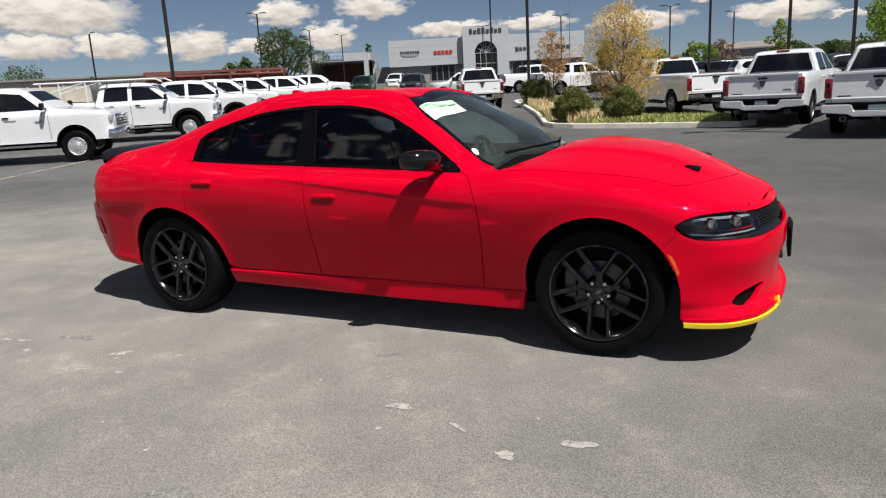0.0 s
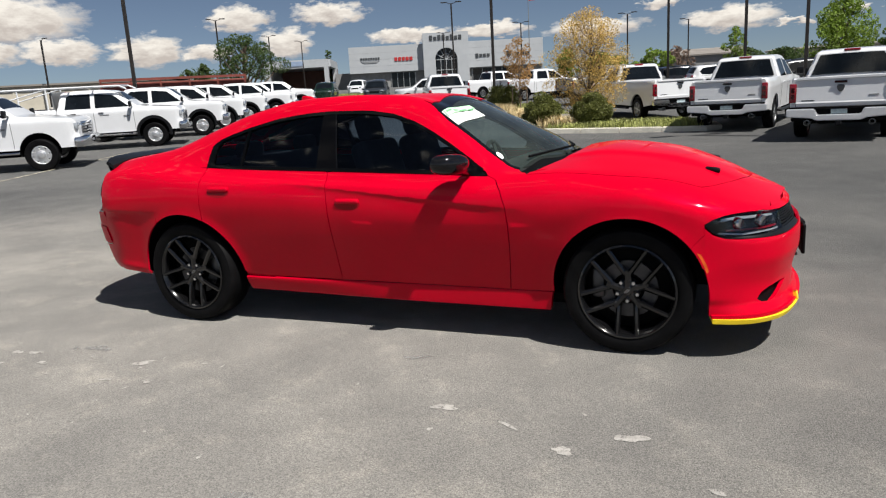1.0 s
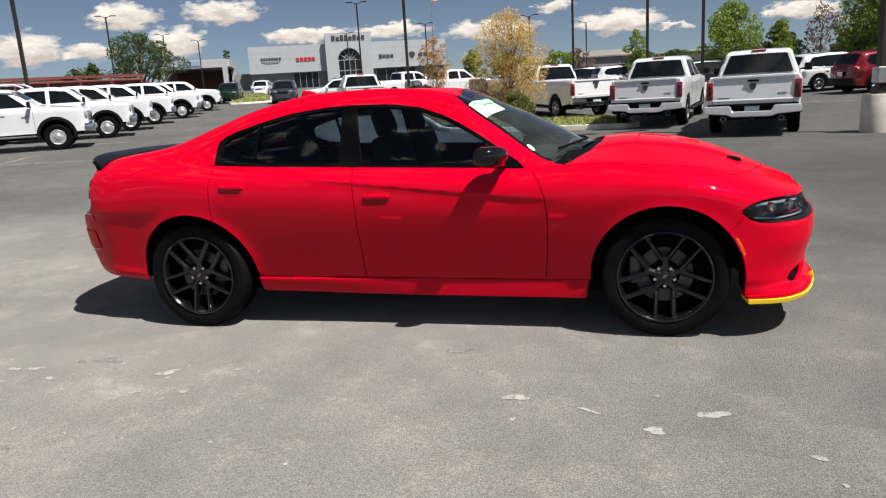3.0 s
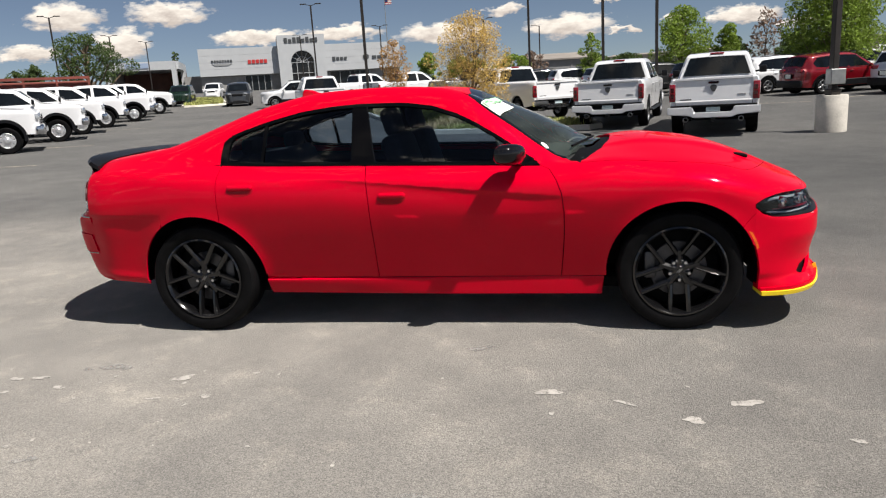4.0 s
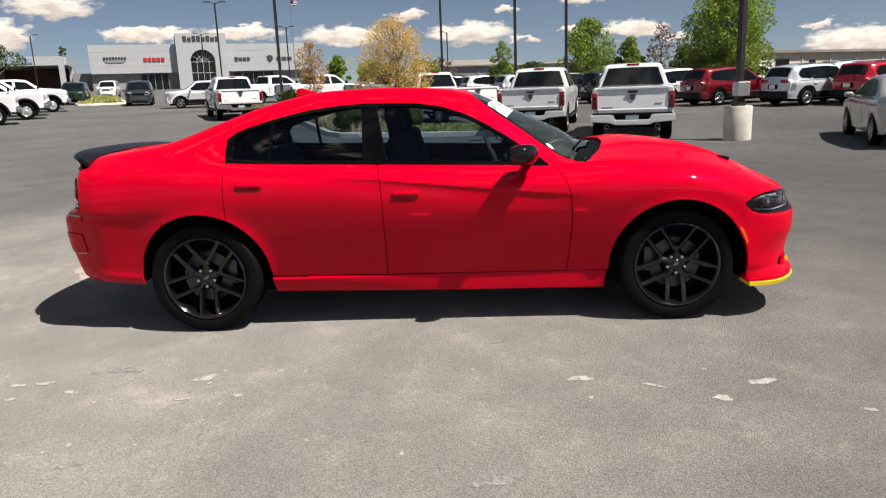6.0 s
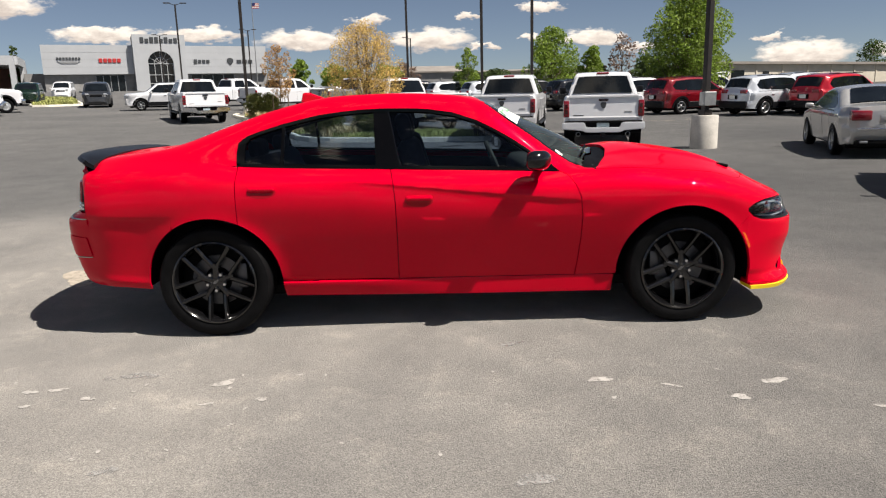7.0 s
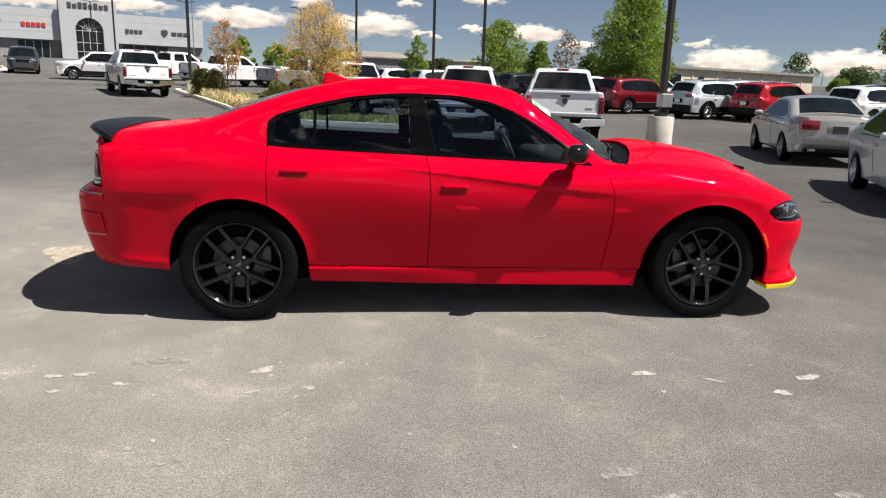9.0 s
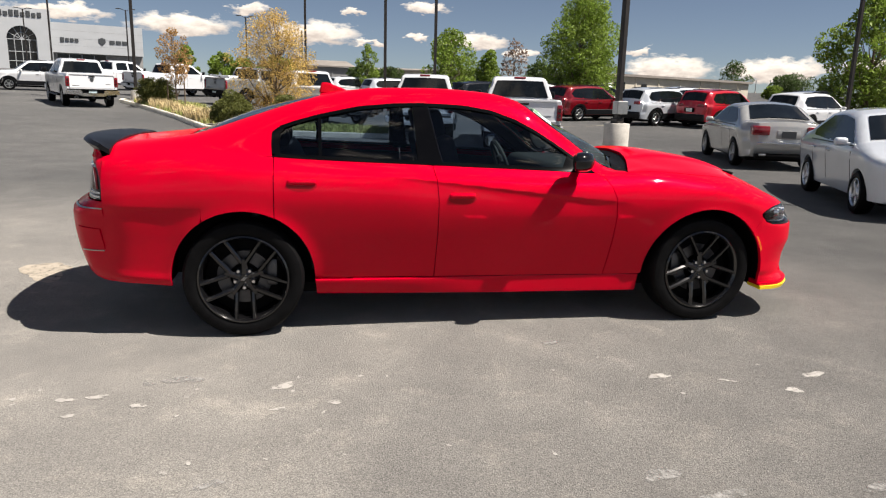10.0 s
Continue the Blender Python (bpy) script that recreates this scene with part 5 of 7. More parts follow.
roof_poly = [(x, 8.30) for x in np.linspace(-1.10, .27, 18)] + [(.273, 8.8), (.235, 9.4), (.215, 10.0)] + [(x, 10.0) for x in np.linspace(.1, -.95, 12)] + [(-1.03, 10.0), (-1.045, 9.4), (-1.07, 8.8)]
skin("roof", loft, roof_poly, RED, car, .06, .15, both=True)
skin("headliner", loft, roof_poly, CABIN, car, .15, .3, both=True, off=-.045)
hood = [(.96, 7.03)] + [(x, 7.03) for x in np.linspace(1.0, 1.85, 14)] + [(1.90, 7.03), (1.96, 7.4), (2.03, 8.0), (2.10, 8.6), (2.155, 9.2), (2.18, 10.0)] + [(x, 10.0) for x in np.linspace(2.05, 1.3, 8)] + [(1.185, 10.0), (1.165, 9.4), (1.10, 8.7), (1.02, 8.1), (.97, 7.5)]
skin("hood", loft, hood, RED, car, .05, .15, both=True, thick=.02)
skin("trunk_lid", loft, [(-1.87, 8.31), (-2.40, 8.31), (-2.41, 9), (-2.42, 10.0), (-2.1, 10.0), (-1.89, 10.0), (-1.885, 9.2)], RED, car, .05, .15, both=True)
skin("trunk_shoulder", loft, [(-2.315, 8.30), (-2.41, 8.30), (-2.40, 7.0), (-2.315, 7.0)], RED, car, .05, .15, both=True)

# glass
ws = [(.275, 8.26), (.345, 8.12), (.42, 8.05), (.5, 8.04), (.6, 8.04), (.7, 8.04), (.8, 8.04), (.88, 8.05), (.96, 8.7), (1.05, 9.3), (1.115, 10.0), (.9, 10.0), (.6, 10.0), (.35, 10.0), (.22, 10.0), (.24, 9.4), (.267, 8.8)]
windshield = skin("windshield", loft, ws, WINDSHIELD, car, .08, .2, both=True, off=-.006, thick=.004)
frit = [(.275, 8.26), (.267, 8.8), (.24, 9.4), (.22, 10.0), (.305, 10.0), (.325, 9.4), (.352, 8.8), (.40, 8.35), (.46, 8.16), (.88, 8.13), (.88, 8.05), (.8, 8.04), (.6, 8.04), (.5, 8.04), (.42, 8.05), (.345, 8.12)]
skin("windshield_border", loft, frit, GLOSSBLACK, windshield, .06, .1, both=True, off=-.004, thick=.003)
cowl = [(.885, 8.04), (.93, 8.3), (.97, 8.7), (1.06, 9.3), (1.12, 10.0), (1.18, 10.0), (1.16, 9.4), (1.095, 8.7), (1.015, 8.1), (.985, 7.7), (.965, 7.3), (.93, 7.6)]
skin("cowl", loft, cowl, PLASTIC, car, .05, .15, both=True, off=-.018)
bl = [(-1.11, 8.32), (-1.075, 8.8), (-1.05, 9.4), (-1.035, 10.0), (-1.4, 10.0), (-1.885, 10.0), (-1.88, 9.2), (-1.865, 8.32), (-1.6, 8.31), (-1.35, 8.31)]
backlight = skin("rear_window", loft, bl, SMOKED, car, .08, .2, both=True, off=-.006, thick=.004)
skin("rear_window_border", loft, [(-1.11, 8.32), (-1.35, 8.31), (-1.6, 8.31), (-1.865, 8.32), (-1.86, 8.5), (-1.6, 8.48), (-1.35, 8.47), (-1.12, 8.47)], GLOSSBLACK, backlight, .08, .1, both=True, off=-.004, thick=.003)

# side windows: black surround, pillar and panes


def zlow(x, up):
    return step_at(x, BELT(x) + up)


def top_z(x):
    return float(np.interp(x, [p[0] for p in WTOP[3:]], [p[1] for p in WTOP[3:]]))


def pane_poly(x0b, x0t, x1b, x1t, up, down, n=8):
    """A pane between two raked edges, up above the belt and down under the opening's top."""
    bot = [(x0b + (x1b - x0b) * i / n, BELT(x0b + (x1b - x0b) * i / n) + up) for i in range(n + 1)]
    topx = [x1t + (x0t - x1t) * i / n for i in range(n + 1)]
    return sv(bot) + sv([(x, top_z(x) - down) for x in topx])


for sd in (-1, 1):
    # surround in four runs: sill strip, header strip, rear corner, centre pillar
    low = [(x, zlow(x, -.002)) for x in np.linspace(-1.34, .72, 16)] + [(x, zlow(x, .020)) for x in np.linspace(.69, -1.32, 16)]
    skin("window_sill_trim", loft, low, TRIM, car, .08, .1, sd, off=.003, thick=.02)
    hx = np.linspace(-1.30, .685, 26)
    head = [(x, step_at(x, top_z(x) + .004)) for x in hx] + [(x, step_at(x, top_z(x) - (.017 if x < .3 else .016))) for x in hx[::-1]]
    skin("window_header_trim", loft, head, TRIM, car, .06, .1, sd, off=.002, thick=.02)
    corner = sv([(-1.345, 1.12), (-1.35, 1.18), (-1.345, 1.245), (-1.31, 1.275), (-1.27, 1.265), (-1.295, 1.24), (-1.30, 1.20), (-1.295, 1.12)])
    skin("window_corner_trim", loft, corner, TRIM, car, .05, .1, sd, off=.002, thick=.02)
    pil = sv([(-.455, BELT(-.455) + .015), (-.30, BELT(-.30) + .015), (-.375, top_z(-.375) - .02), (-.47, top_z(-.47) - .02)])
    skin("centre_pillar", loft, pil, TRIM, car, .04, .15, sd, off=.001, thick=.02)
    strip = sv([(-.3015, BELT(-.30) + .018), (-.2945, BELT(-.295) + .018), (-.3695, top_z(-.37) - .016), (-.3765, top_z(-.376) - .016)])
    skin("pillar_strip", loft, strip, GLOSSBLACK, car, .04, .15, sd, off=.003, thick=.004)
    div = sv([(-1.068, BELT(-1.06) + .015), (-1.048, BELT(-1.05) + .015), (-1.046, top_z(-1.05) - .02), (-1.066, top_z(-1.06) - .02)])
    skin("window_divider", loft, div, TRIM, car, .04, .15, sd, off=.001, thick=.02)
    skin("quarter_pane", loft, sv([(-1.30, BELT(-1.30) + .018), (-1.067, BELT(-1.067) + .018), (-1.065, top_z(-1.065) - .022), (-1.2, top_z(-1.2) - .022), (-1.275, 1.255), (-1.30, 1.235)]), SMOKED, car, .06, .15, sd, off=-.006, thick=.003)
    skin("rear_door_window", loft, pane_poly(-1.049, -1.047, -.456, -.471, .018, .015), SMOKED, car, .08, .15, sd, off=-.006, thick=.003)
    skin("front_door_window", loft, pane_poly(-.301, -.374, .655, .60, .018, .014), SMOKED, car, .08, .15, sd, off=-.006, thick=.003)
    sail = sv([(.50, BELT(.5) + .018), (.69, BELT(.69) + .018), (.60, top_z(.60) - .02), (.545, top_z(.545) - .022)])
    skin("mirror_sail", loft, sail, TRIM, car, .05, .1, sd, off=.0, thick=.006)


# front end
VENT_LO = [(.33, .330), (.36, .310), (.41, .306), (.46, .326), (.51, .356), (.56, .388)]
VENT_HI = [(.33, .335), (.355, .366), (.40, .386), (.46, .396), (.51, .398), (.56, .392)]
TOP_S = [(.33, .672), (.2, .674), (.12, .680), (.05, .70), (.0, .735)]
bump = [
    [(.035, .255), (.1, .245), (.2, .245), (.33, .245), (.33, .330), (.33, .335)] + TOP_S + [(0, .60), (0, .52), (.012, .49), (.032, .43), (.04, .368), (.037, .30)],
    [(.33, .245), (.4, .245), (.5, .245), (.56, .245)] + VENT_LO[::-1],
    VENT_HI + [(.56, .672), (.5, .67), (.4, .67), (.33, .672)],
    [(.56, .245), (.85, .245), (1.0, .245), (1.0, .34), (.90, .34), (.90, .50), (.93, .60), (.94, .64), (1.0, .645), (1.0, .675), (.9, .68), (.8, .678), (.56, .672), (.56, .392), (.56, .388)],
]
skin("front_bumper", nose_at, bump, RED, car, .035, .03, both=True, eu=.01, ev=.005, thick=.02)
for sd in (-1, 1):
    skin("bumper_vent", nose_at, [(.27, .29), (.27, .38), (.36, .42), (.54, .435), (.63, .42), (.63, .38), (.53, .33), (.44, .28), (.36, .27)], PLASTIC, car, .04, .03, sd, off=-.03, eu=.01, ev=.005)
skin("lower_intake", nose_at, [(.90, .32), (1.0, .32), (1.0, .66), (.90, .66)], PLASTIC, car, .03, .03, both=True, off=-.03, eu=.01, ev=.005)
lip = [(s, .242) for s in np.linspace(.055, .60, 14)] + [(.62, .25), (.628, .278), (.645, .276), (.645, .24), (.63, .222)] + [(s, .218) for s in np.linspace(.60, .055, 14)]
skin("splitter", nose_at, [(s, .262) for s in np.linspace(.05, 1, 22)] + [(s, .243) for s in np.linspace(1, .05, 22)], RED, car, .05, .05, both=True, off=.012, eu=.01, ev=.005, thick=.10)
for sd in (-1, 1):
    skin("lip_guard", nose_at, lip, YELLOW, car, .05, .05, sd, off=.022, eu=.01, ev=.005, thick=.12, label="yellow protective lip guard")
# lamps: dark housing, glass cover, bright elements
lamp = [(.0, .748), (.03, .770), (.09, .790), (.16, .802), (.25, .806), (.34, .803), (.42, .797), (.50, .790), (.505, .745), (.49, .697), (.36, .690), (.22, .688), (.12, .692), (.05, .712)]
for sd in (-1, 1):
    hl = skin("headlight", nose_at, lamp, GLOSSBLACK, car, .03, .03, sd, off=-.025, eu=.01, ev=.005)
    skin("lens", nose_at, lamp, glass("lamp_cover", (.9, .92, .95), see=.9) if sd < 0 else bpy.data.materials["lamp_cover"], hl, .03, .03, sd, off=.002, eu=.01, ev=.005, thick=.004)
    for s0 in (.20, .34):
        p = nose_at(s0 + .02, .752)
        part("projector", revolve_bm([(.001, -.03), (.028, -.03), (.034, .0), (.028, .01), (.001, .012)], 16), CHROME, hl).matrix_local = Matrix.Translation((p.x - .022, sd * (p.y - .018), p.z)) @ Matrix.Rotation(radians(60 * -sd), 4, "Z")
    skin("light_bar", nose_at, [(.08, .704), (.22, .697), (.47, .704), (.47, .711), (.22, .704), (.09, .711)], CLEARLENS, hl, .05, .03, sd, off=-.012, eu=.01, ev=.005)
    skin("reflector", nose_at, [(.10, .768), (.20, .778), (.34, .778), (.46, .772), (.46, .786), (.34, .793), (.20, .794), (.11, .784)], CLEARLENS, hl, .05, .03, sd, off=-.014, eu=.01, ev=.005)
    skin("reflector_bar", nose_at, [(.14, .716), (.47, .718), (.47, .727), (.14, .725)], REDLENS, hl, .05, .03, sd, off=-.015, eu=.01, ev=.005)
    skin("side_marker", loft, sv(arc(HUB_F, HUB_Z, ARCH + .010, 33, 17, 6) + arc(HUB_F, HUB_Z, ARCH + .024, 18, 31, 6)), ORANGE, car, .03, .1, sd, off=.001, thick=.004)
    skin("lamp_bezel", nose_at, [(.03, .720), (.12, .692), (.22, .688), (.36, .690), (.49, .697), (.53, .70), (.72, .70), (.72, .682), (.5, .672), (.3, .674), (.12, .682)], SATIN, car, .03, .03, sd, off=-.004, eu=.01, ev=.005)
grille = skin("grille", nose_at, [(.50, .695), (1.0, .695), (1.0, .787), (.50, .790)], PLASTIC, car, .03, .03, both=True, off=-.035, eu=.01, ev=.005)
for k in range(7):
    z = .702 + .0125 * k
    skin("grille_bar", nose_at, [(.51, z), (1.0, z), (1.0, z + .005), (.51, z + .005)], SATIN, grille, .1, .03, both=True, off=-.010, eu=.01, ev=.005, thick=.012)
for k in range(18):
    s0 = .515 + .0265 * k
    skin("grille_rib", nose_at, [(s0, .70), (s0 + .005, .70), (s0 + .005, .785), (s0, .785)], SATIN, grille, .03, .05, both=True, off=-.012, eu=.01, ev=.005, thick=.012)


# between the hood's edge and the grille
HOOD_EDGE = [(1.90, 7.0), (1.96, 7.4), (2.03, 8.0), (2.10, 8.6), (2.155, 9.2), (2.18, 10.0)]
skin("nose_panel", loft, [(x + .004, v) for x, v in HOOD_EDGE] + [(2.375, 10.0), (2.36, 9.4), (2.345, 8.7), (2.325, 8.0), (2.32, 7.4), (2.318, 7.0), (2.305, 6.6), (2.285, 6.2), (2.262, 5.9), (2.2565, 7.0), (2.0, 7.0)], RED, car, .04, .12, both=True, thick=.02)
skin("nose_lip", nose_at, [(.40, .802), (.46, .796), (.55, .790), (.75, .787), (1.0, .787), (1.0, .824), (.8, .818), (.6, .812), (.5, .811), (.42, .811)], RED, car, .04, .012, both=True, off=-.001, eu=.01, ev=.005, thick=.03)
# number plate holder
part("plate_holder", box_bm(.02, .32, .18, 2.475, 0, .53, .006, 1), PLASTIC, car, "black plate holder")
part("plate_bracket", box_bm(.05, .10, .05, 2.465, 0, .60, .006, 1), PLASTIC, car)
part("intake_grille_bar", box_bm(.02, .40, .02, 2.43, 0, .45, .004, 1), SATIN, car)
for sd in (-1, 1):
    # hood inlets, bezel dark
    p = loft(1.985, 8.72)
    part("hood_inlet", box_bm(.085, .10, .022, p.x - .03, sd * p.y, p.z + .006, .009, 2, rot=Matrix.Rotation(radians(12), 4, "Y")), PLASTIC, car)

# rear end
rb = [(.273, .345), (.34, .352), (.42, .372), (.5, .40), (.6, .425), (.8, .43), (1.0, .43)] + [(1.0, .80), (.8, .80), (.6, .80), (.45, .80), (.273, .80), (.273, .6)]
skin("rear_bumper", tail_at, rb, RED, car, .035, .03, both=True, eu=.01, ev=.005, thick=.02)
skin("bumper_ledge", tail_at, [(.275, .803), (.4, .803), (.6, .803), (.8, .803), (1, .803), (1, .842), (.8, .842), (.6, .842), (.40, .842), (.275, .842)], RED, car, .05, .02, both=True, eu=.01, ev=.005)
for sd in (-1, 1):
    tl = skin("tail_light", tail_at, [(.274, .852), (.5, .848), (1.0, .848), (1.0, 1.05), (.5, 1.05), (.36, 1.045), (.31, 1.01), (.285, .96), (.276, .90)], GLOSSBLACK, car, .04, .03, sd, off=-.004, eu=.01, ev=.005)
    for z in (.862, .884):
        skin("lens", tail_at, [(.285, z), (1.0, z), (1.0, z + .012), (.288, z + .012)], CLEARLENS, tl, .05, .03, sd, off=.004, eu=.01, ev=.005)
    skin("lens", tail_at, [(.30, .91), (1.0, .905), (1.0, 1.035), (.5, 1.035), (.375, 1.03), (.325, .99)], SMOKELENS, tl, .05, .03, sd, off=.006, eu=.01, ev=.005)
    skin("vent_panel", tail_at, [(.285, .555), (.47, .55), (.492, .575), (.495, .66), (.47, .685), (.30, .675)], RED, car, .03, .03, sd, off=.007, eu=.01, ev=.005, thick=.012)
    skin("vent_frame", tail_at, [(.29, .539), (.47, .535), (.47, .540), (.29, .544)], STEEL, car, .03, .03, sd, off=.006, eu=.01, ev=.005, thick=.008)
    # thin steel strip stands in for the glint along the bumper ledge
    skin("chrome_trim", tail_at, [(.276, .796), (.42, .794), (.6, .794), (.6, .801), (.42, .801), (.276, .803)], STEEL, car, .03, .02, sd, off=.003, eu=.01, ev=.005, thick=.006)
skin("trunk_face", tail_at, [(.36, 1.052), (1.0, 1.052), (1.0, 1.16), (.5, 1.14), (.36, 1.12)], RED, car, .04, .03, both=True, off=-.006, eu=.01, ev=.005)
for sd in (-1, 1):
    skin("tail_corner", tail_at, [(.2732, .84), (.2738, .85), (.2755, .90), (.2845, .96), (.3095, 1.012), (.36, 1.05), (.36, 1.12), (.273, 1.08)], RED, car, .03, .03, sd, off=-.004, eu=.01, ev=.005)


def wing(u, t):
    """Rear wing: u across from side (0) to middle (1), t round its section."""
    y = .76 * (1 - u)
    k = y / .76
    tipx, tipz = -2.555 + .165 * k**2.2 + .045 * k**9, 1.194 - .014 * k**2.6 - .018 * k**9
    fx = -2.285 + .01 * k**2
    fz = loft(fx, 9.5 if k < .3 else 9.5 - 2.3 * (k - .3) / .7).z + .010
    bz = 1.12 - .035 * k**2
    ring = [(tipx + .10, bz), (tipx + .030, tipz - .045), (tipx, tipz - .014), (tipx + .022, tipz + .004), (tipx * .55 + fx * .45, tipz * .62 + fz * .38 + .006), (fx, fz), (fx, fz - .025), (fx - .02, fz - .085)]
    n = len(ring)
    q = (t % 1.0) * n
    i, r = int(q) % n, q - int(q)
    return Vector((ring[i][0] + (ring[(i + 1) % n][0] - ring[i][0]) * r, y, ring[i][1] + (ring[(i + 1) % n][1] - ring[i][1]) * r))


bm = bmesh.new()
rings = []
for j in range(-14, 15):
    u = 1 - abs(j) / 14
    sg = -1 if j < 0 else 1
    rings.append([bm.verts.new((p.x, sg * p.y, p.z)) for p in (wing(u, k / 16) for k in range(16))])
for a, b in zip(rings, rings[1:]):
    for k in range(16):
        bm.faces.new((a[k], a[(k + 1) % 16], b[(k + 1) % 16], b[k]))
bm.faces.new(rings[0]), bm.faces.new(list(reversed(rings[-1])))
bmesh.ops.recalc_face_normals(bm, faces=bm.faces[:])
part("spoiler", bm, SATIN, car, "satin black trunk spoiler", smooth=50)

# roof fin
fin = extrude_bm([(-1.05, 0), (-.80, 0), (-.86, .03), (-.98, .075), (-1.03, .078)], .05, "XZ", .01, at=-.025)
part("roof_fin", fin, RED, car).location = (0, 0, loft(-.9, 10).z - .022)

# mirrors, wipers
for sd in (-1, 1):
    bm = bmesh.new()
    bmesh.ops.create_uvsphere(bm, u_segments=20, v_segments=12, radius=1.0)
    for v in bm.verts:
        c = v.co
        q = Vector((math.copysign(abs(c.x) ** .72, c.x), math.copysign(abs(c.y) ** .75, c.y), math.copysign(abs(c.z) ** .78, c.z)))
        fl = -.6 if q.x < -.6 else q.x
        v.co = (.56 + fl * .080 - .04 * q.y - abs(q.y - .2) * .012, sd * (1.03 + q.y * .118), 1.108 + q.z * .061 + q.y * .008)
    mir = part("wing_mirror", bm, GLOSSBLACK, car, "gloss black wing mirror", smooth=60)
    part("mirror_foot", tube_bm((.60, sd * .845, 1.045), (.585, sd * .96, 1.07), .026, .03, 8), GLOSSBLACK, mir)
    part("mirror_glass", extrude_bm([(-.09, -.036), (.08, -.04), (.088, .036), (-.082, .04)], .004, "YZ", 0), CHROME, mir).matrix_local = Matrix.Translation((.508, sd * 1.03, 1.108)) @ Matrix.Rotation(radians(sd * 18), 4, "Z")
for y0, y1, x0, x1 in ((-.62, -.02, .915, 1.07), (.08, .60, 1.055, .92)):
    zf = lambda x, y: float(np.interp(abs(y), [0, .38, .72], [loft(x, 10).z, loft(x, 9).z, loft(x, 8.3).z])) + .014
    bm = tube_bm((x0, y0, zf(x0, y0)), (x1, y1, zf(x1, y1)), .008, .007, 6)
    part("wiper", bm, PLASTIC, car)
# papers behind the windshield
lab = [(.355, 8.14), (.37, 8.6), (.385, 9.0), (.41, 9.40), (.475, 9.33), (.54, 9.24), (.51, 8.7), (.475, 8.10)]
skin("price_label", loft, lab, PAPER, windshield, .05, .1, -1, off=.003, thick=.002, label="green and white paper label")
skin("label_band", loft, [(.36, 8.18), (.375, 8.6), (.39, 9.0), (.412, 9.36), (.455, 9.32), (.435, 8.95), (.42, 8.55), (.405, 8.14)], GREENLABEL, windshield, .05, .1, -1, off=.011, thick=.004)
for k, (v0, v1) in enumerate(((8.22, 8.44), (8.50, 8.62), (8.68, 8.98), (9.04, 9.26))):
    x = .374 + .022 * k
    skin("lettering_bar", loft, [(x, v0), (x + .008, v1), (x + .018, v1 - .01), (x + .010, v0 - .01)], LABELINK, windshield, .03, .1, -1, off=.0135, thick=.001)
skin("round_tag", loft, [(.748 + .024 * math.cos(a), 8.14 + .07 * math.sin(a)) for a in np.linspace(0, 2 * math.pi, 16, endpoint=False)], PAPER, windshield, .05, .1, -1, off=.002, thick=.001, label="round white tag")

# cabin
for x, y in ((.18, -.38), (.18, .38)):
    bm = box_bm(.50, .50, .16, x, y, .62, .06, 3)
    seat = part("front_seat", bm, SEAT, car)
    rotm = Matrix.Rotation(radians(-16), 4, "Y")
    part("backrest", box_bm(.16, .50, .60, x - .36, y, .94, .06, 3, rot=rotm), SEAT, seat)
    part("headrest", box_bm(.10, .27, .19, x - .46, y, 1.31, .045, 3, rot=rotm), SEAT, seat)
part("rear_seat", box_bm(.5, 1.3, .18, -.80, 0, .60, .06, 2), SEAT, car)
part("rear_backrest", box_bm(.18, 1.3, .56, -1.20, 0, .88, .07, 2, rot=Matrix.Rotation(radians(-24), 4, "Y")), SEAT, car)
for y in (-.38, .38):
    part("rear_headrest", box_bm(.10, .26, .13, -1.30, y, 1.19, .04, 2), SEAT, car)
part("parcel_shelf", box_bm(.55, 1.3, .03, -1.58, 0, 1.10), CABIN, car)
part("dashboard", box_bm(.50, 1.46, .22, .80, 0, .93, .07, 3), CABIN, car)
bm = revolve_bm([(.165, -.014), (.185, -.014), (.190, 0), (.185, .014), (.165, .014), (.16, 0)], 28)
for a in (200, 340, 90):
    tube_bm((0, 0, 0), (.165 * math.cos(radians(a)), 0, .165 * math.sin(radians(a))), .018, .014, 6, bm)
box_bm(.12, .05, .10, 0, 0, 0, .02, 2, bm=bm)
sw = part("steering_wheel", bm, CABIN, car)
sw.matrix_local = Matrix.Translation((.42, .38, .98)) @ Matrix.Rotation(radians(68), 4, "Y") @ Matrix.Rotation(radians(90), 4, "X")
part("interior_mirror", box_bm(.03, .22, .06, .33, 0, 1.37, .015, 1), CABIN, car)
part("floor_pan", box_bm(3.6, 1.46, .10, -.1, 0, .27, .03, 1), PLASTIC, car)
part("firewall", box_bm(.04, 1.6, .55, 1.02, 0, .65), CABIN, car)
part("trunk_wall", box_bm(.04, 1.5, .60, -1.46, 0, .75), CABIN, car)
part("engine_block", box_bm(1.0, .62, .45, 1.5, 0, .58, .05, 1), PLASTIC, car)
part("underbody_rear", box_bm(.9, .62, .30, -1.75, 0, .50, .05, 1), PLASTIC, car)
# unseen boxes added to stop sun leaking through the bumper gaps
part("light_block", box_bm(.30, 1.30, .42, 2.10, 0, .50, .05, 1), PLASTIC, car)
part("light_block", box_bm(.30, 1.40, .55, -2.22, 0, .62, .05, 1), PLASTIC, car)
for sd in (-1, 1):
    part("side_beam", box_bm(2.1, .05, .55, 0, sd * .735, .55, .01, 1), PLASTIC, car)
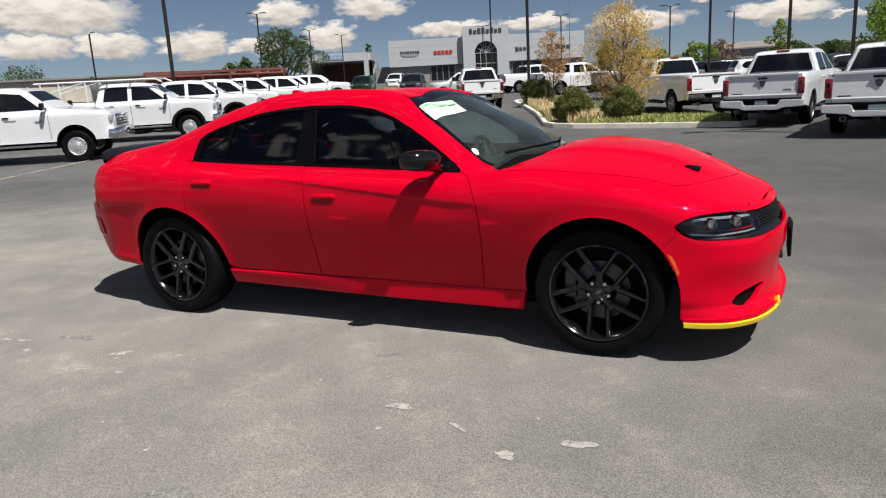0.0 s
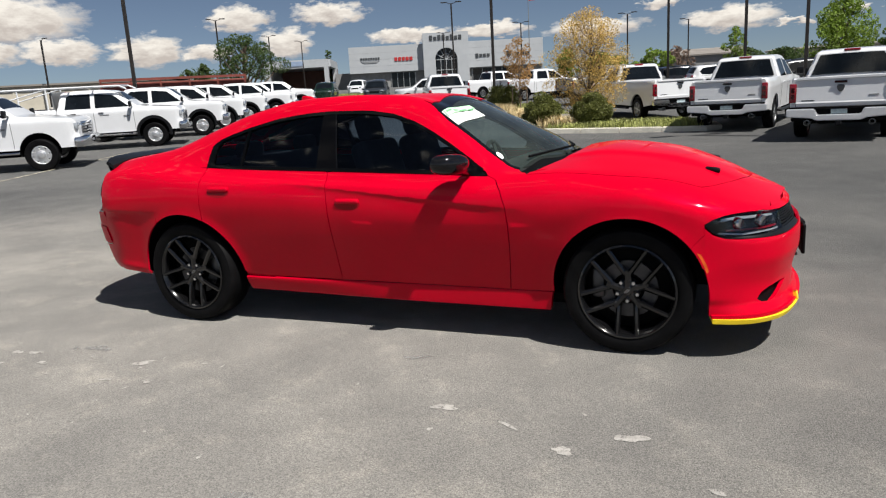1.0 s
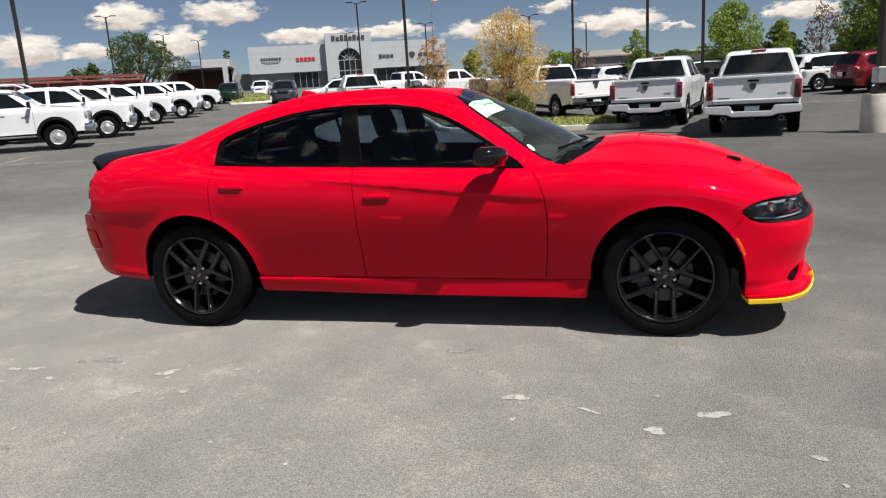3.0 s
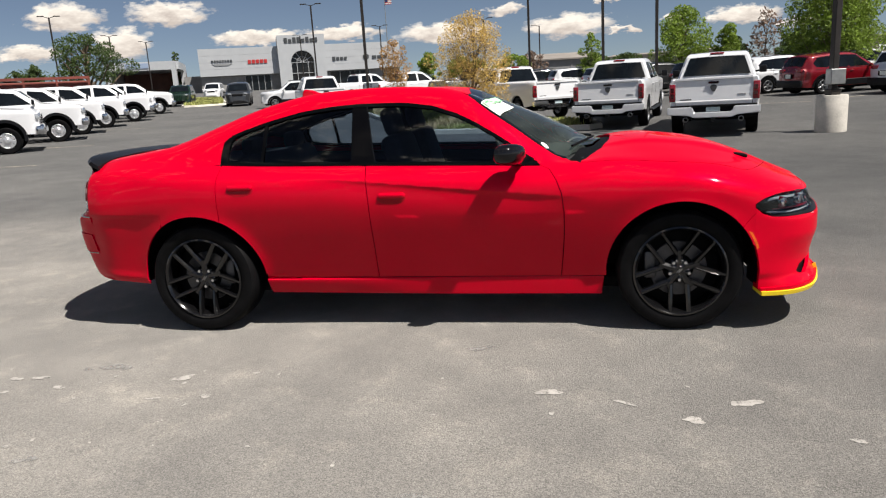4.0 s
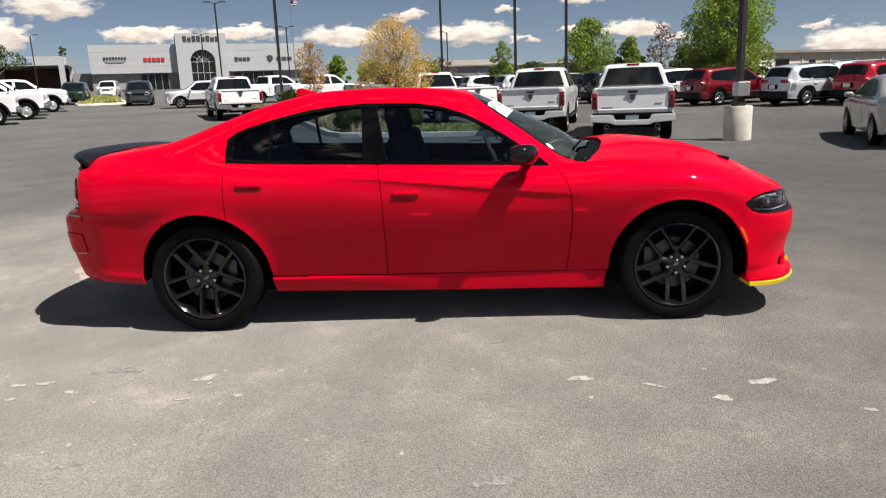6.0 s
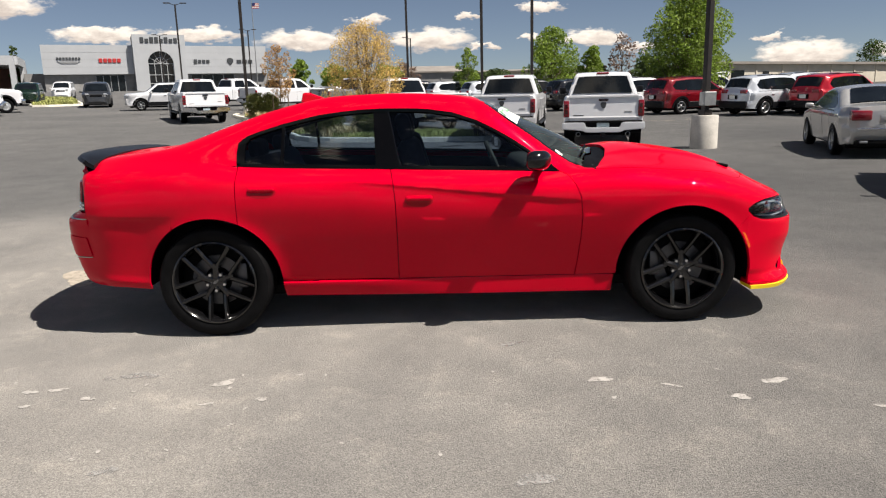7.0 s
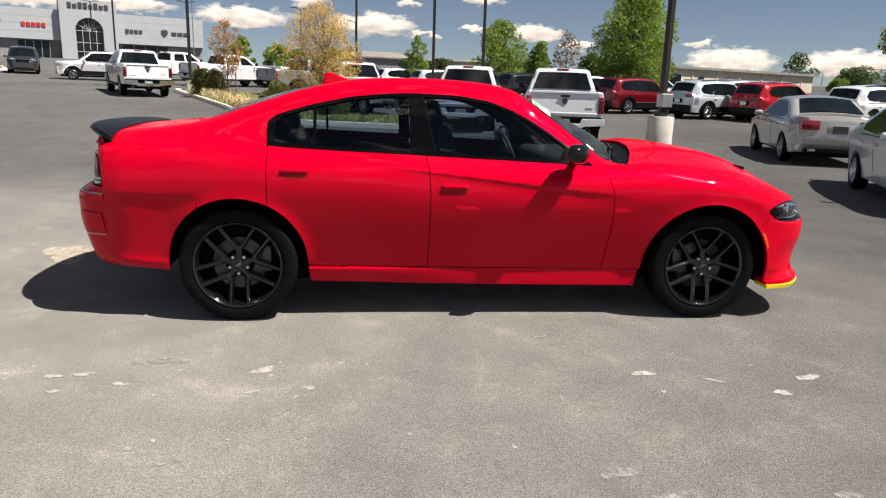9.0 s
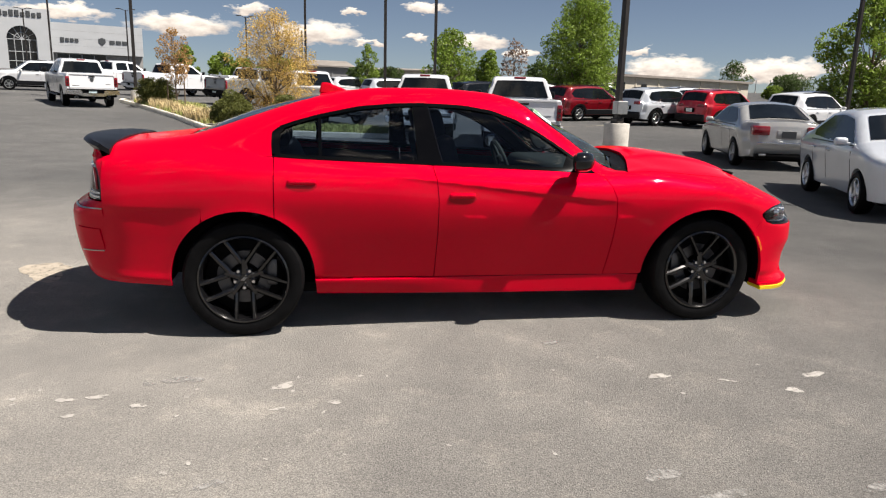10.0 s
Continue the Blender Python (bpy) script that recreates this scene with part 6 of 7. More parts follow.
for sd in (-1, 1):
    part("splash_guard", box_bm(.03, .34, .36, 2.0, sd * .72, .40, .008, 1), PLASTIC, car)
    part("splash_guard", box_bm(.03, .30, .22, -1.99, sd * .68, .50, .008, 1), PLASTIC, car)
# wheel wells
for hx in (HUB_F, HUB_R):
    for sd in (-1, 1):
        bm = bmesh.new()
        pr = arc(hx, HUB_Z, ARCH + .012, -4, 184, 26)
        a = [bm.verts.new((x, sd * (loft(x, step_at(x, max(z, .37))).y - .014), z)) for x, z in pr]
        b = [bm.verts.new((x, sd * .58, z)) for x, z in pr]
        for i in range(len(pr) - 1):
            bm.faces.new((a[i], a[i + 1], b[i + 1], b[i]))
        bm.faces.new(b)
        bmesh.ops.recalc_face_normals(bm, faces=bm.faces[:])
        part("wheel_liner", bm, PLASTIC, car)


# wheels with five twin spokes
def hero_rim():
    R, w = .268, .245
    bm = revolve_bm([(R + .004, -w / 2 + .004), (R - .006, -w / 2 - .002), (R - .018, -w / 2 + .012), (R - .030, -w / 2 + .05), (R - .034, w / 2 - .02), (R - .004, w / 2 - .01), (R + .002, w / 2 - .03), (R - .012, -w / 2 + .05)], 60)
    revolve_bm([(.001, -.092), (.024, -.092), (.030, -.086), (.062, -.078), (.072, -.058), (.072, -.02), (.001, -.02)], 36, bm=bm)

    def bar(p0, p1, w0, w1, y0, y1, d0, d1):
        own = bmesh.new()
        p0, p1 = Vector(p0), Vector(p1)
        t = (p1 - p0).normalized()
        nn = Vector((-t.y, t.x))
        secs = []
        for q, ww, yy, dd in ((p0, w0, y0, d0), (p0.lerp(p1, .5), (w0 + w1) / 2 * .93, (y0 + y1) / 2 - .004, (d0 + d1) / 2), (p1, w1, y1, d1)):
            ring = []
            for a, b in ((-.5, 1), (-.5, .24), (-.16, 0), (.28, 0), (.5, .24), (.5, 1)):
                c = q + nn * ww * a
                ring.append(own.verts.new((c.x, yy + dd * b, c.y)))
            secs.append(ring)
        for s0, s1 in zip(secs, secs[1:]):
            for i in range(6):
                own.faces.new((s0[i], s0[(i + 1) % 6], s1[(i + 1) % 6], s1[i]))
        own.faces.new(secs[0]), own.faces.new(list(reversed(secs[-1])))
        bmesh.ops.recalc_face_normals(own, faces=own.faces[:])
        join(bm, own)

    # five spokes, each forking into two arms before the lip
    for k in range(5):
        c = radians(18 + 72 * k)
        bar((.020 * math.cos(c), .020 * math.sin(c)), (.120 * math.cos(c), .120 * math.sin(c)), .048, .040, -.088, -.091, .05, .045)
        for s in (-1, 1):
            a0, a1 = c + s * radians(6.5), c + s * radians(24.0)
            bar((.098 * math.cos(a0), .098 * math.sin(a0)), (.262 * math.cos(a1), .262 * math.sin(a1)), .032, .029, -.090, -.119, .045, .038)
    return bm


def lug():
    return revolve_bm([(.001, -.094), (.009, -.094), (.011, -.088), (.011, -.06), (.001, -.06)], 12)


shared = {}
for hx in (HUB_F, HUB_R):
    for sd in (-1, 1):
        wh = new("wheel")
        wh.parent = car
        wh.empty_display_size = .1
        wh.matrix_local = Matrix.Translation((hx, sd * .800, HUB_Z - .004)) @ (Matrix.Identity(4) if sd < 0 else Matrix.Rotation(math.pi, 4, "Z"))
        spec = (("tyre", lambda: revolve_bm([(.266, -.108), (.285, -.120), (.32, -.1235), (.345, -.118), (.357, -.104), (.3625, -.085), (.364, -.05), (.364, .05), (.3625, .085), (.357, .104), (.345, .118), (.32, .1235), (.285, .12), (.266, .108)], 72), RUBBER), ("rim", hero_rim, RIMBLACK), ("brake_disc", lambda: revolve_bm([(.09, -.03), (.165, -.03), (.168, -.02), (.165, -.005), (.09, -.005)], 40), DARKSTEEL), ("hub_carrier", lambda: revolve_bm([(.001, -.02), (.235, -.0), (.235, .03), (.001, .03)], 30), PLASTIC), ("brake_caliper", lambda: box_bm(.07, .07, .17, .165 if hx < 0 else -.165, -.02, .03, .015, 2), DARKSTEEL))
        for nm, mk, mt in spec:
            if nm != "brake_caliper" and nm in shared:
                obj(nm, shared[nm], wh)
            else:
                shared[nm] = part(nm, mk(), mt, wh).data
        rim = [o for o in wh.children if o.name.startswith("rim")][0]
        for k in range(5):
            a = radians(54 + 72 * k)
            if "lug" in shared:
                nut = obj("lug_nut", shared["lug"], rim)
            else:
                nut = part("lug_nut", lug(), CHROME, rim)
                shared["lug"] = nut.data
            nut.location = (.0575 * math.cos(a), 0, .0575 * math.sin(a))
        if "cap" in shared:
            obj("hub_cap", shared["cap"], rim)
        else:
            cb = None
            for dxx in (-.006, .006):
                cb = extrude_bm([(-.014 + dxx, -.011), (-.008 + dxx, -.011), (.012 + dxx, .011), (.006 + dxx, .011)], -.002, "XZ", at=-.0925, bm=cb)
            shared["cap"] = part("hub_cap", cb, STEEL, rim, "twin slash mark").data

# ---- parked vehicles ----
def tyre_bm(r, w, rim):
    p = [(rim, -w / 2 + 0.012), (rim + 0.02, -w / 2), (r - 0.035, -w / 2 + 0.004), (r - 0.008, -w / 2 + 0.03), (r, -w / 4), (r, w / 4), (r - 0.008, w / 2 - 0.03), (r - 0.035, w / 2 - 0.004), (rim + 0.02, w / 2), (rim, w / 2 - 0.012)]
    return revolve_bm(p, 30)


def rim_bm(rim, w, spokes, face, broad=0.05):
    """Barrel, spoked face and hub, facing -y."""
    bm = revolve_bm([(rim, -w / 2 + 0.012), (rim - 0.012, -w / 2 + 0.006), (rim - 0.03, -w / 2 + 0.03), (rim - 0.03, w / 2 - 0.02), (rim, w / 2 - 0.012)], 30)
    revolve_bm([(0.001, face - 0.012), (0.055, face - 0.012), (0.075, face + 0.01), (0.075, face + 0.05), (0.001, face + 0.05)], 18, bm=bm)
    for k in range(spokes):
        a = 2 * math.pi * k / spokes + 0.2
        rot = Matrix.Rotation(a, 4, "Y")
        sp = box_bm(rim - 0.08, 0.035, broad, (rim + 0.05) / 2, face + 0.012, 0, 0.008, 1)
        bmesh.ops.transform(sp, matrix=rot, verts=sp.verts[:])
        join(bm, sp)
    return bm


def add_wheels(root, axles, half, r, w, rim, rim_mat, spokes=5, dual=False, hub=False):
    t_me = r_me = None
    for i, x in enumerate(axles):
        for side in (-1, 1):
            y = side * (half - w / 2)
            wh = new("wheel")
            wh.parent = root
            wh.empty_display_size = 0.1
            wh.location = (x, y, r)
            if side > 0:
                wh.rotation_euler = (0, 0, math.pi)
            if t_me is None:
                a = part("tyre", tyre_bm(r, w, rim), RUBBER, wh)
                b = part("rim", rim_bm(rim, w, spokes, -w / 2 + 0.03, 0.125 if hub else 0.05), rim_mat, wh)
                c = part("brake_disc", revolve_bm([(0.001, -0.01), (rim - 0.06, -0.01), (rim - 0.06, 0.02), (0.001, 0.02)], 20), DARKSTEEL, wh)
                t_me, r_me, c_me = a.data, b.data, c.data
            else:
                obj("tyre", t_me, wh)
                obj("rim", r_me, wh)
                obj("brake_disc", c_me, wh)
            if hub:
                part("hub_cover", revolve_bm([(0.001, -w / 2 - 0.03), (0.06, -w / 2 - 0.03), (0.075, -w / 2 - 0.005), (0.11, -w / 2 + 0.005), (0.13, -w / 2 + 0.03), (0.13, -w / 2 + 0.06)], 20), rim_mat, wh)
            if dual and i == 1:
                o = obj("tyre", t_me, wh)
                o.location = (0, w + 0.03, 0)


def crown(x, z, q, xf, xr, swell=1.0):
    """How far the middle of a cross strip swells over its edges."""
    k = (1 - q * q) * swell
    up = 0.05 * k if z > 0.7 else 0.0
    f, r = max(0, 1 - (xf - x) / 0.3), max(0, 1 - (x - xr) / 0.3)
    return (0.05 * k * (f - r) if xr > -9 and z > 0.3 else 0.0), up


def shell(top, axles, ra, zb, wide, swell=1.0):
    """Closed body from a side outline, its top listed from front sill to rear sill, with wheel arches."""
    front, rear = axles
    xr, xf = min(p[0] for p in top), max(p[0] for p in top)
    line = [top[-1]]
    for ax in (rear, front):
        if ax is not None:
            base = math.degrees(math.asin(max(-0.9, min(0.9, (zb - ra * 0.8) / ra))))
            line += arc(ax, ra * 0.80, ra, 180 - base, base, 14)
    line += [top[0]]
    outline = top + line[1:-1]
    pts, faces = grid_fill(outline, 0.09, 0.055)
    verts = [(x, -wide(x, z), z) for x, z in pts] + [(x, wide(x, z), z) for x, z in pts]
    n = len(pts)
    allf = [tuple(reversed(f)) for f in faces] + [tuple(i + n for i in f) for f in faces]
    # closing strip round the outline
    seen = {}
    for f in faces:
        for i in range(len(f)):
            e = (f[i], f[(i + 1) % len(f)])
            k = (min(e), max(e))
            seen[k] = None if k in seen else e
    cache = {}
    cols = 10

    def row(i):
        if i not in cache:
            x, z = pts[i]
            w = wide(x, z)
            ids = [i]
            for c in range(1, cols):
                q = math.sin(math.pi / 2 * (2 * c / cols - 1))
                dx, dz = crown(x, z, q, xf, xr, swell)
                verts.append((x + dx, q * w, z + dz))
                ids.append(len(verts) - 1)
            cache[i] = ids + [i + n]
        return cache[i]

    for e in seen.values():
        if e:
            a, b = row(e[0]), row(e[1])
            for c in range(cols):
                allf.append((a[c], b[c], b[c + 1], a[c + 1]))
    bm = bmesh.new()
    vs = [bm.verts.new(v) for v in verts]
    for f in allf:
        try:
            bm.faces.new([vs[i] for i in f])
        except ValueError:
            pass
    bmesh.ops.recalc_face_normals(bm, faces=bm.faces[:])
    return bm


def side_pane(poly, wide, out, side):
    pts, faces = grid_fill(poly, 0.2, 0.12)
    bm = bmesh.new()
    vs = [bm.verts.new((x, side * (wide(x, z) + out), z)) for x, z in pts]
    for f in faces:
        bm.faces.new([vs[i] for i in (reversed(f) if side < 0 else f)])
    bmesh.ops.recalc_face_normals(bm, faces=bm.faces[:])
    r = bmesh.ops.extrude_face_region(bm, geom=bm.faces[:])
    bmesh.ops.translate(bm, vec=(0, -side * 0.02, 0), verts=[g for g in r["geom"] if isinstance(g, bmesh.types.BMVert)])
    bmesh.ops.recalc_face_normals(bm, faces=bm.faces[:])
    return bm


def cross_pane(p, q, wide, inset, ends, out=0.010, thick=0.02, swell=1.0):
    """A pane across the body from profile point p up to q."""
    d = Vector((q[0] - p[0], 0, q[1] - p[1])).normalized()
    nrm = Vector((-d.z, 0, d.x))
    if nrm.z < 0:
        nrm = -nrm
    bm = bmesh.new()
    rows = []
    for i in range(4):
        t = i / 3
        x, z = p[0] + t * (q[0] - p[0]), p[1] + t * (q[1] - p[1])
        w = wide(x, z) - inset
        ww = max(w + inset, 0.1)
        rows.append([[bm.verts.new((x + nrm.x * o + crown(x, z, y * w / ww, *ends, swell)[0], y * w, z + nrm.z * o + crown(x, z, y * w / ww, *ends, swell)[1])) for y in (-1, -0.75, -0.5, -0.25, 0, 0.25, 0.5, 0.75, 1)] for o in (out, out - thick)])
    for i in range(3):
        for c in range(8):
            for s in (0, 1):
                a, b = rows[i][s], rows[i + 1][s]
                bm.faces.new((a[c], a[c + 1], b[c + 1], b[c]))
    bmesh.ops.recalc_face_normals(bm, faces=bm.faces[:])
    return bm


def width_rule(half, xf, xr, belt, tumble, top, nose=0.16, tail=0.06, soft=0.09, tuck=0.14):
    xs = [p[0] for p in reversed(top)]
    zs = [p[1] for p in reversed(top)]
    order = sorted(range(len(xs)), key=lambda i: xs[i])
    sx, sz = [xs[i] for i in order], [zs[i] for i in order]

    def wide(x, z):
        w = half
        if z > belt:
            w -= (z - belt) * tumble
        if z > belt - 0.10:
            w -= 0.03 * min(1, (z - belt + 0.10) / 0.10) ** 2
        low = belt - 0.16
        if z < low:
            w -= (low - z) * tuck
        f, r = max(0, (x - (xf - 0.6)) / 0.6), max(0, ((xr + 0.5) - x) / 0.5)
        w -= nose * min(1.2, f) ** 2.5 + tail * min(1.2, r) ** 2.5
        gap = float(np.interp(x, sx, sz)) - z
        if gap < soft:
            w -= soft * 0.95 * (1 - math.sqrt(max(0, 1 - (1 - max(gap, 0) / soft) ** 2)))
        return w

    return wide


def mirror_parts(root, x, z, half, mat, big=True):
    for s in (-1, 1):
        bm = box_bm(0.10, 0.20, 0.20, x, s * (half + 0.14), z, 0.035, 2) if big else box_bm(0.11, 0.19, 0.125, x, s * (half + 0.12), z - 0.02, 0.045, 3)
        tube_bm((x + 0.03, s * (half - 0.06), z - 0.06), (x + 0.02, s * (half + 0.08), z - 0.04), 0.025, bm=bm, seg=6)
        part("wing_mirror", bm, mat, root)


def handles(root, xs, z, half, mat):
    for x in xs:
        for s in (-1, 1):
            part("door_handle", box_bm(0.17, 0.035, 0.035, x, s * (half + 0.012), z, 0.012, 1), mat, root)


def seams(root, xs, z0, z1, wide):
    for x in xs:
        for s in (-1, 1):
            part("door_gap", side_pane([(x - 0.005, z0), (x + 0.005, z0), (x + 0.005, z1), (x - 0.005, z1)], wide, 0.003, s), PLASTIC, root)


def pickup(paint, name="pickup_truck", label="", flares=None, bed=True, rack=False, bumper=None, rim_mat=None, heavy=False, m=None, single=False):
    root = thing(name, label, "pickup truck", m)
    wb, half, r = (3.72, 1.03, 0.40) if not heavy else (4.0, 1.03, 0.43)
    fa, ra_x = wb / 2, -wb / 2
    zb = 0.50
    up = 0.09 if heavy else 0.0
    sh = 0.98 if single else 0.0
    cabend = -1.10 + sh
    top = [(fa + 0.92, zb), (fa + 0.98, 0.62), (fa + 0.98, 1.02), (fa + 0.94, 1.20), (fa + 0.82, 1.27), (fa - 0.30, 1.36), (fa - 0.50, 1.39), (fa - 1.16, 1.88), (fa - 1.32, 1.94), (fa - 1.75, 1.98), (-0.55 + sh, 1.975), (-0.86 + sh, 1.945), (-0.95 + sh, 1.88), (cabend, 1.34), (cabend, zb)]
    wide = width_rule(half - 0.02, fa + 0.98, -9, 1.30, 0.36, top, nose=0.12, soft=0.05, tuck=0.05)
    part("cab", shell(top, (fa, None), 0.52, zb, wide, 0.3), paint, root)
    bend = fa - 0.55
    part("windshield", cross_pane((bend - 0.02, 1.42), (fa - 1.13, 1.86), wide, 0.10, (fa + 0.98, cabend), swell=0.3), DARKGLASS, root)
    part("rear_window", cross_pane((cabend + 0.012, 1.40), (-0.963 + sh, 1.855), wide, 0.075, (fa + 0.98, cabend), out=0.014, swell=0.3), DARKGLASS, root)
    for s in (-1, 1):
        part("front_window", side_pane([(bend - 0.20, 1.38), (fa - 1.27, 1.80), (0.14, 1.86), (0.14, 1.37)], wide, 0.006, s), DARKGLASS, root)
        if not single:
            part("rear_side_window", side_pane([(0.0, 1.37), (0.0, 1.86), (-0.64, 1.85), (-0.76, 1.80), (-0.84, 1.37)], wide, 0.006, s), DARKGLASS, root)
        part("running_board", box_bm(2.6, 0.14, 0.06, 0.2, s * (half - 0.04), 0.42, 0.02, 1), SATIN if not heavy else CHROME, root)
        part("headlight", box_bm(0.10, 0.30, 0.20, fa + 0.93, s * (half - 0.28), 1.04, 0.03, 2), CLEARLENS, root)
    handles(root, (0.32, -0.58) if not single else (0.30,), 1.20, half - 0.02, paint if not heavy else SATIN)
    seams(root, (0.07, -0.93, fa - 0.62) if not single else (0.07, fa - 0.62), 0.56, 1.30, wide)
    mirror_parts(root, bend - 0.12, 1.46, half, SATIN)
    part("grille", box_bm(0.06, 1.10, 0.34, fa + 0.975, 0, 0.98, 0.03, 2), CHROME if heavy else GLOSSBLACK, root)
    for k in range(4):
        part("grille_bar", box_bm(0.02, 1.0, 0.025, fa + 1.012, 0, 0.86 + 0.075 * k, 0.006, 1), SATIN, root)
    part("front_bumper", box_bm(0.26, 2 * half - 0.08, 0.30, fa + 0.97, 0, 0.62, 0.07, 2), CHROME if heavy else paint, root)
    part("roof_lamp", box_bm(0.06, 0.34, 0.05, -0.915 + sh, 0, 1.95, 0.015, 1), REDLENS, root)
    back = -wb / 2 - 1.22
    if bed:
        btop = [(cabend - 0.03, zb + 0.02), (cabend - 0.03, 1.38), (back + 0.06, 1.40), (back, 1.37), (back, 0.66), (back + 0.02, zb + 0.10)]
        bw = width_rule(half, 9, back, 1.30, 0.10, btop, tail=0.05, soft=0.03, tuck=0.05)
        # bed box: two walls, floor, bulkhead and tailgate
        for s in (-1, 1):
            pl = btop + [p for p in arc(ra_x, 0.416, 0.52, 170, 10, 14)]
            pts, faces = grid_fill(pl, 0.10, 0.085)
            bm = bmesh.new()
            vo = [bm.verts.new((x, s * bw(x, z), z)) for x, z in pts]
            for f in faces:
                bm.faces.new([vo[i] for i in f])
            bmesh.ops.recalc_face_normals(bm, faces=bm.faces[:])
            q = bmesh.ops.extrude_face_region(bm, geom=bm.faces[:])
            bmesh.ops.translate(bm, vec=(0, -s * 0.10, 0), verts=[g for g in q["geom"] if isinstance(g, bmesh.types.BMVert)])
            bmesh.ops.recalc_face_normals(bm, faces=bm.faces[:])
            part("bed_side", bm, paint, root)
            lamp_ob = part("tail_lamp", box_bm(0.10, 0.15, 0.42, back + 0.03, s * (half - 0.10), 1.07, 0.03, 2), REDLENS, root, "dark red tail lamp")
            for zz in (1.0, 1.14):
                part("lens", box_bm(0.02, 0.075, 0.105, back - 0.022, s * (half - 0.105), zz, 0.008, 1), SMOKELENS, lamp_ob)
            part("exhaust_tip", revolve_bm([(0.062, 0.0), (0.062, 0.30), (0.050, 0.30), (0.048, 0.02), (0.052, -0.005)], 18), STEEL, root).matrix_local = Matrix.Translation((back - 0.06, s * 0.62, 0.425)) @ Matrix.Rotation(radians(-90), 4, "Z")
        part("bed_floor", box_bm(back * -1 + cabend - 0.1, 2 * half - 0.2, 0.05, (back + cabend) / 2, 0, 0.80), SATIN, root)
        # gate panel pressed in below a top lip, swelling out again over the lower edge
        gp = [(0.07, 1.405), (0.012, 1.405), (-0.006, 1.398), (-0.008, 1.355), (0.020, 1.330), (0.004, 1.10), (-0.016, 0.88), (-0.028, 0.85), (-0.022, 0.775), (0.0, 0.755), (0.07, 0.755)]
        g = part("tailgate", extrude_bm([(back + u, v) for u, v in gp], 1.70, "XZ", at=-0.85), paint, root, smooth=8)
        part("tailgate_handle", box_bm(0.03, 0.24, 0.05, back - 0.008, 0, 1.285, 0.012, 1), GLOSSBLACK, g)
        # head-shaped badge drawn as a plain shield
        part("badge", extrude_bm([(0, 0.09), (0.07, 0.08), (0.10, 0.03), (0.07, -0.06), (0.03, -0.11), (-0.03, -0.11), (-0.07, -0.06), (-0.10, 0.03), (-0.07, 0.08)], 0.014, "YZ", 0.003), SIGNDARK, g).matrix_local = Matrix.Translation((back - 0.014, 0, 1.16)) @ Matrix.Diagonal((1, 0.78, 0.78, 1))
        part("lettering_bar", box_bm(0.01, 0.26, 0.025, back - 0.012, 0.62, 0.905), SIGNDARK, g)
        part("lettering_bar", box_bm(0.01, 0.18, 0.025, back - 0.010, -0.62, 0.99), SIGNGREY, g)
        bp = [(-half, 0.735), (-0.47, 0.735), (-0.41, 0.605), (0.41, 0.605), (0.47, 0.735), (half, 0.735), (half, 0.565), (0.52, 0.525), (0.43, 0.475), (-0.43, 0.475), (-0.52, 0.525), (-half, 0.565)]
        bm = extrude_bm(bp, 0.17, "YZ", at=back - 0.13)
        bmesh.ops.bevel(bm, geom=bm.edges[:], offset=0.018, segments=2, affect="EDGES")
        bumper_ob = part("rear_bumper", bm, bumper or paint, root)
        part("step_pad", box_bm(0.12, 2 * half - 0.14, 0.055, back - 0.045, 0, 0.745, 0.015, 1), PLASTIC, bumper_ob)
        part("plate_recess", box_bm(0.06, 0.90, 0.16, back - 0.035, 0, 0.665, 0.02, 1), PLASTIC, bumper_ob)
        part("plate", box_bm(0.012, 0.31, 0.115, back - 0.072, 0, 0.672), GREENPALE, bumper_ob)
        part("valance", box_bm(0.10, 1.9, 0.14, back + 0.05, 0, 0.52, 0.03, 1), PLASTIC, root)
        part("hitch", box_bm(0.20, 0.10, 0.10, back - 0.06, 0, 0.43, 0.01, 1), SATIN, root)
        part("spare_wheel", revolve_bm([(0.001, -0.09), (0.22, -0.09), (0.36, -0.08), (0.38, 0.0), (0.36, 0.08), (0.001, 0.08)], 24, "Z"), RUBBER, root).location = (back + 0.75, 0, 0.48)
    else:
        for s in (-1, 1):
            part("frame_rail", box_bm(cabend - back, 0.08, 0.20, (cabend + back) / 2, s * 0.42, 0.78, 0.01, 1), SATIN, root)
        part("fuel_tank", box_bm(0.9, 0.5, 0.4, cabend - 0.6, 0, 0.72, 0.06, 2), SATIN, root)
    for ob in list(root.children):
        ob.location.z += up
    # underside
    part("chassis", box_bm(wb + 0.9, 0.95, 0.22, -0.1, 0, 0.48, 0.03, 1), PLASTIC, root)
    part("rear_axle", tube_bm((ra_x, -0.8, r), (ra_x, 0.8, r), 0.09), SATIN, root)
    for ax in (fa, ra_x):
        for s in (-1, 1):
            if ax == ra_x and not bed:
                continue
            pr = arc(ax, 0.416 + up, 0.512, -8, 188, 18)
            bm = bmesh.new()
            rows = [[bm.verts.new((x, s * yy, z)) for x, z in pr] for yy in (half - 0.07, half - 0.50)]
            for i in range(len(pr) - 1):
                bm.faces.new((rows[0][i], rows[0][i + 1], rows[1][i + 1], rows[1][i]))
            bm.faces.new(rows[1])
            part("wheel_liner", bm, PLASTIC, root)
    if flares:
        axs = (fa, ra_x) if bed else (fa,)
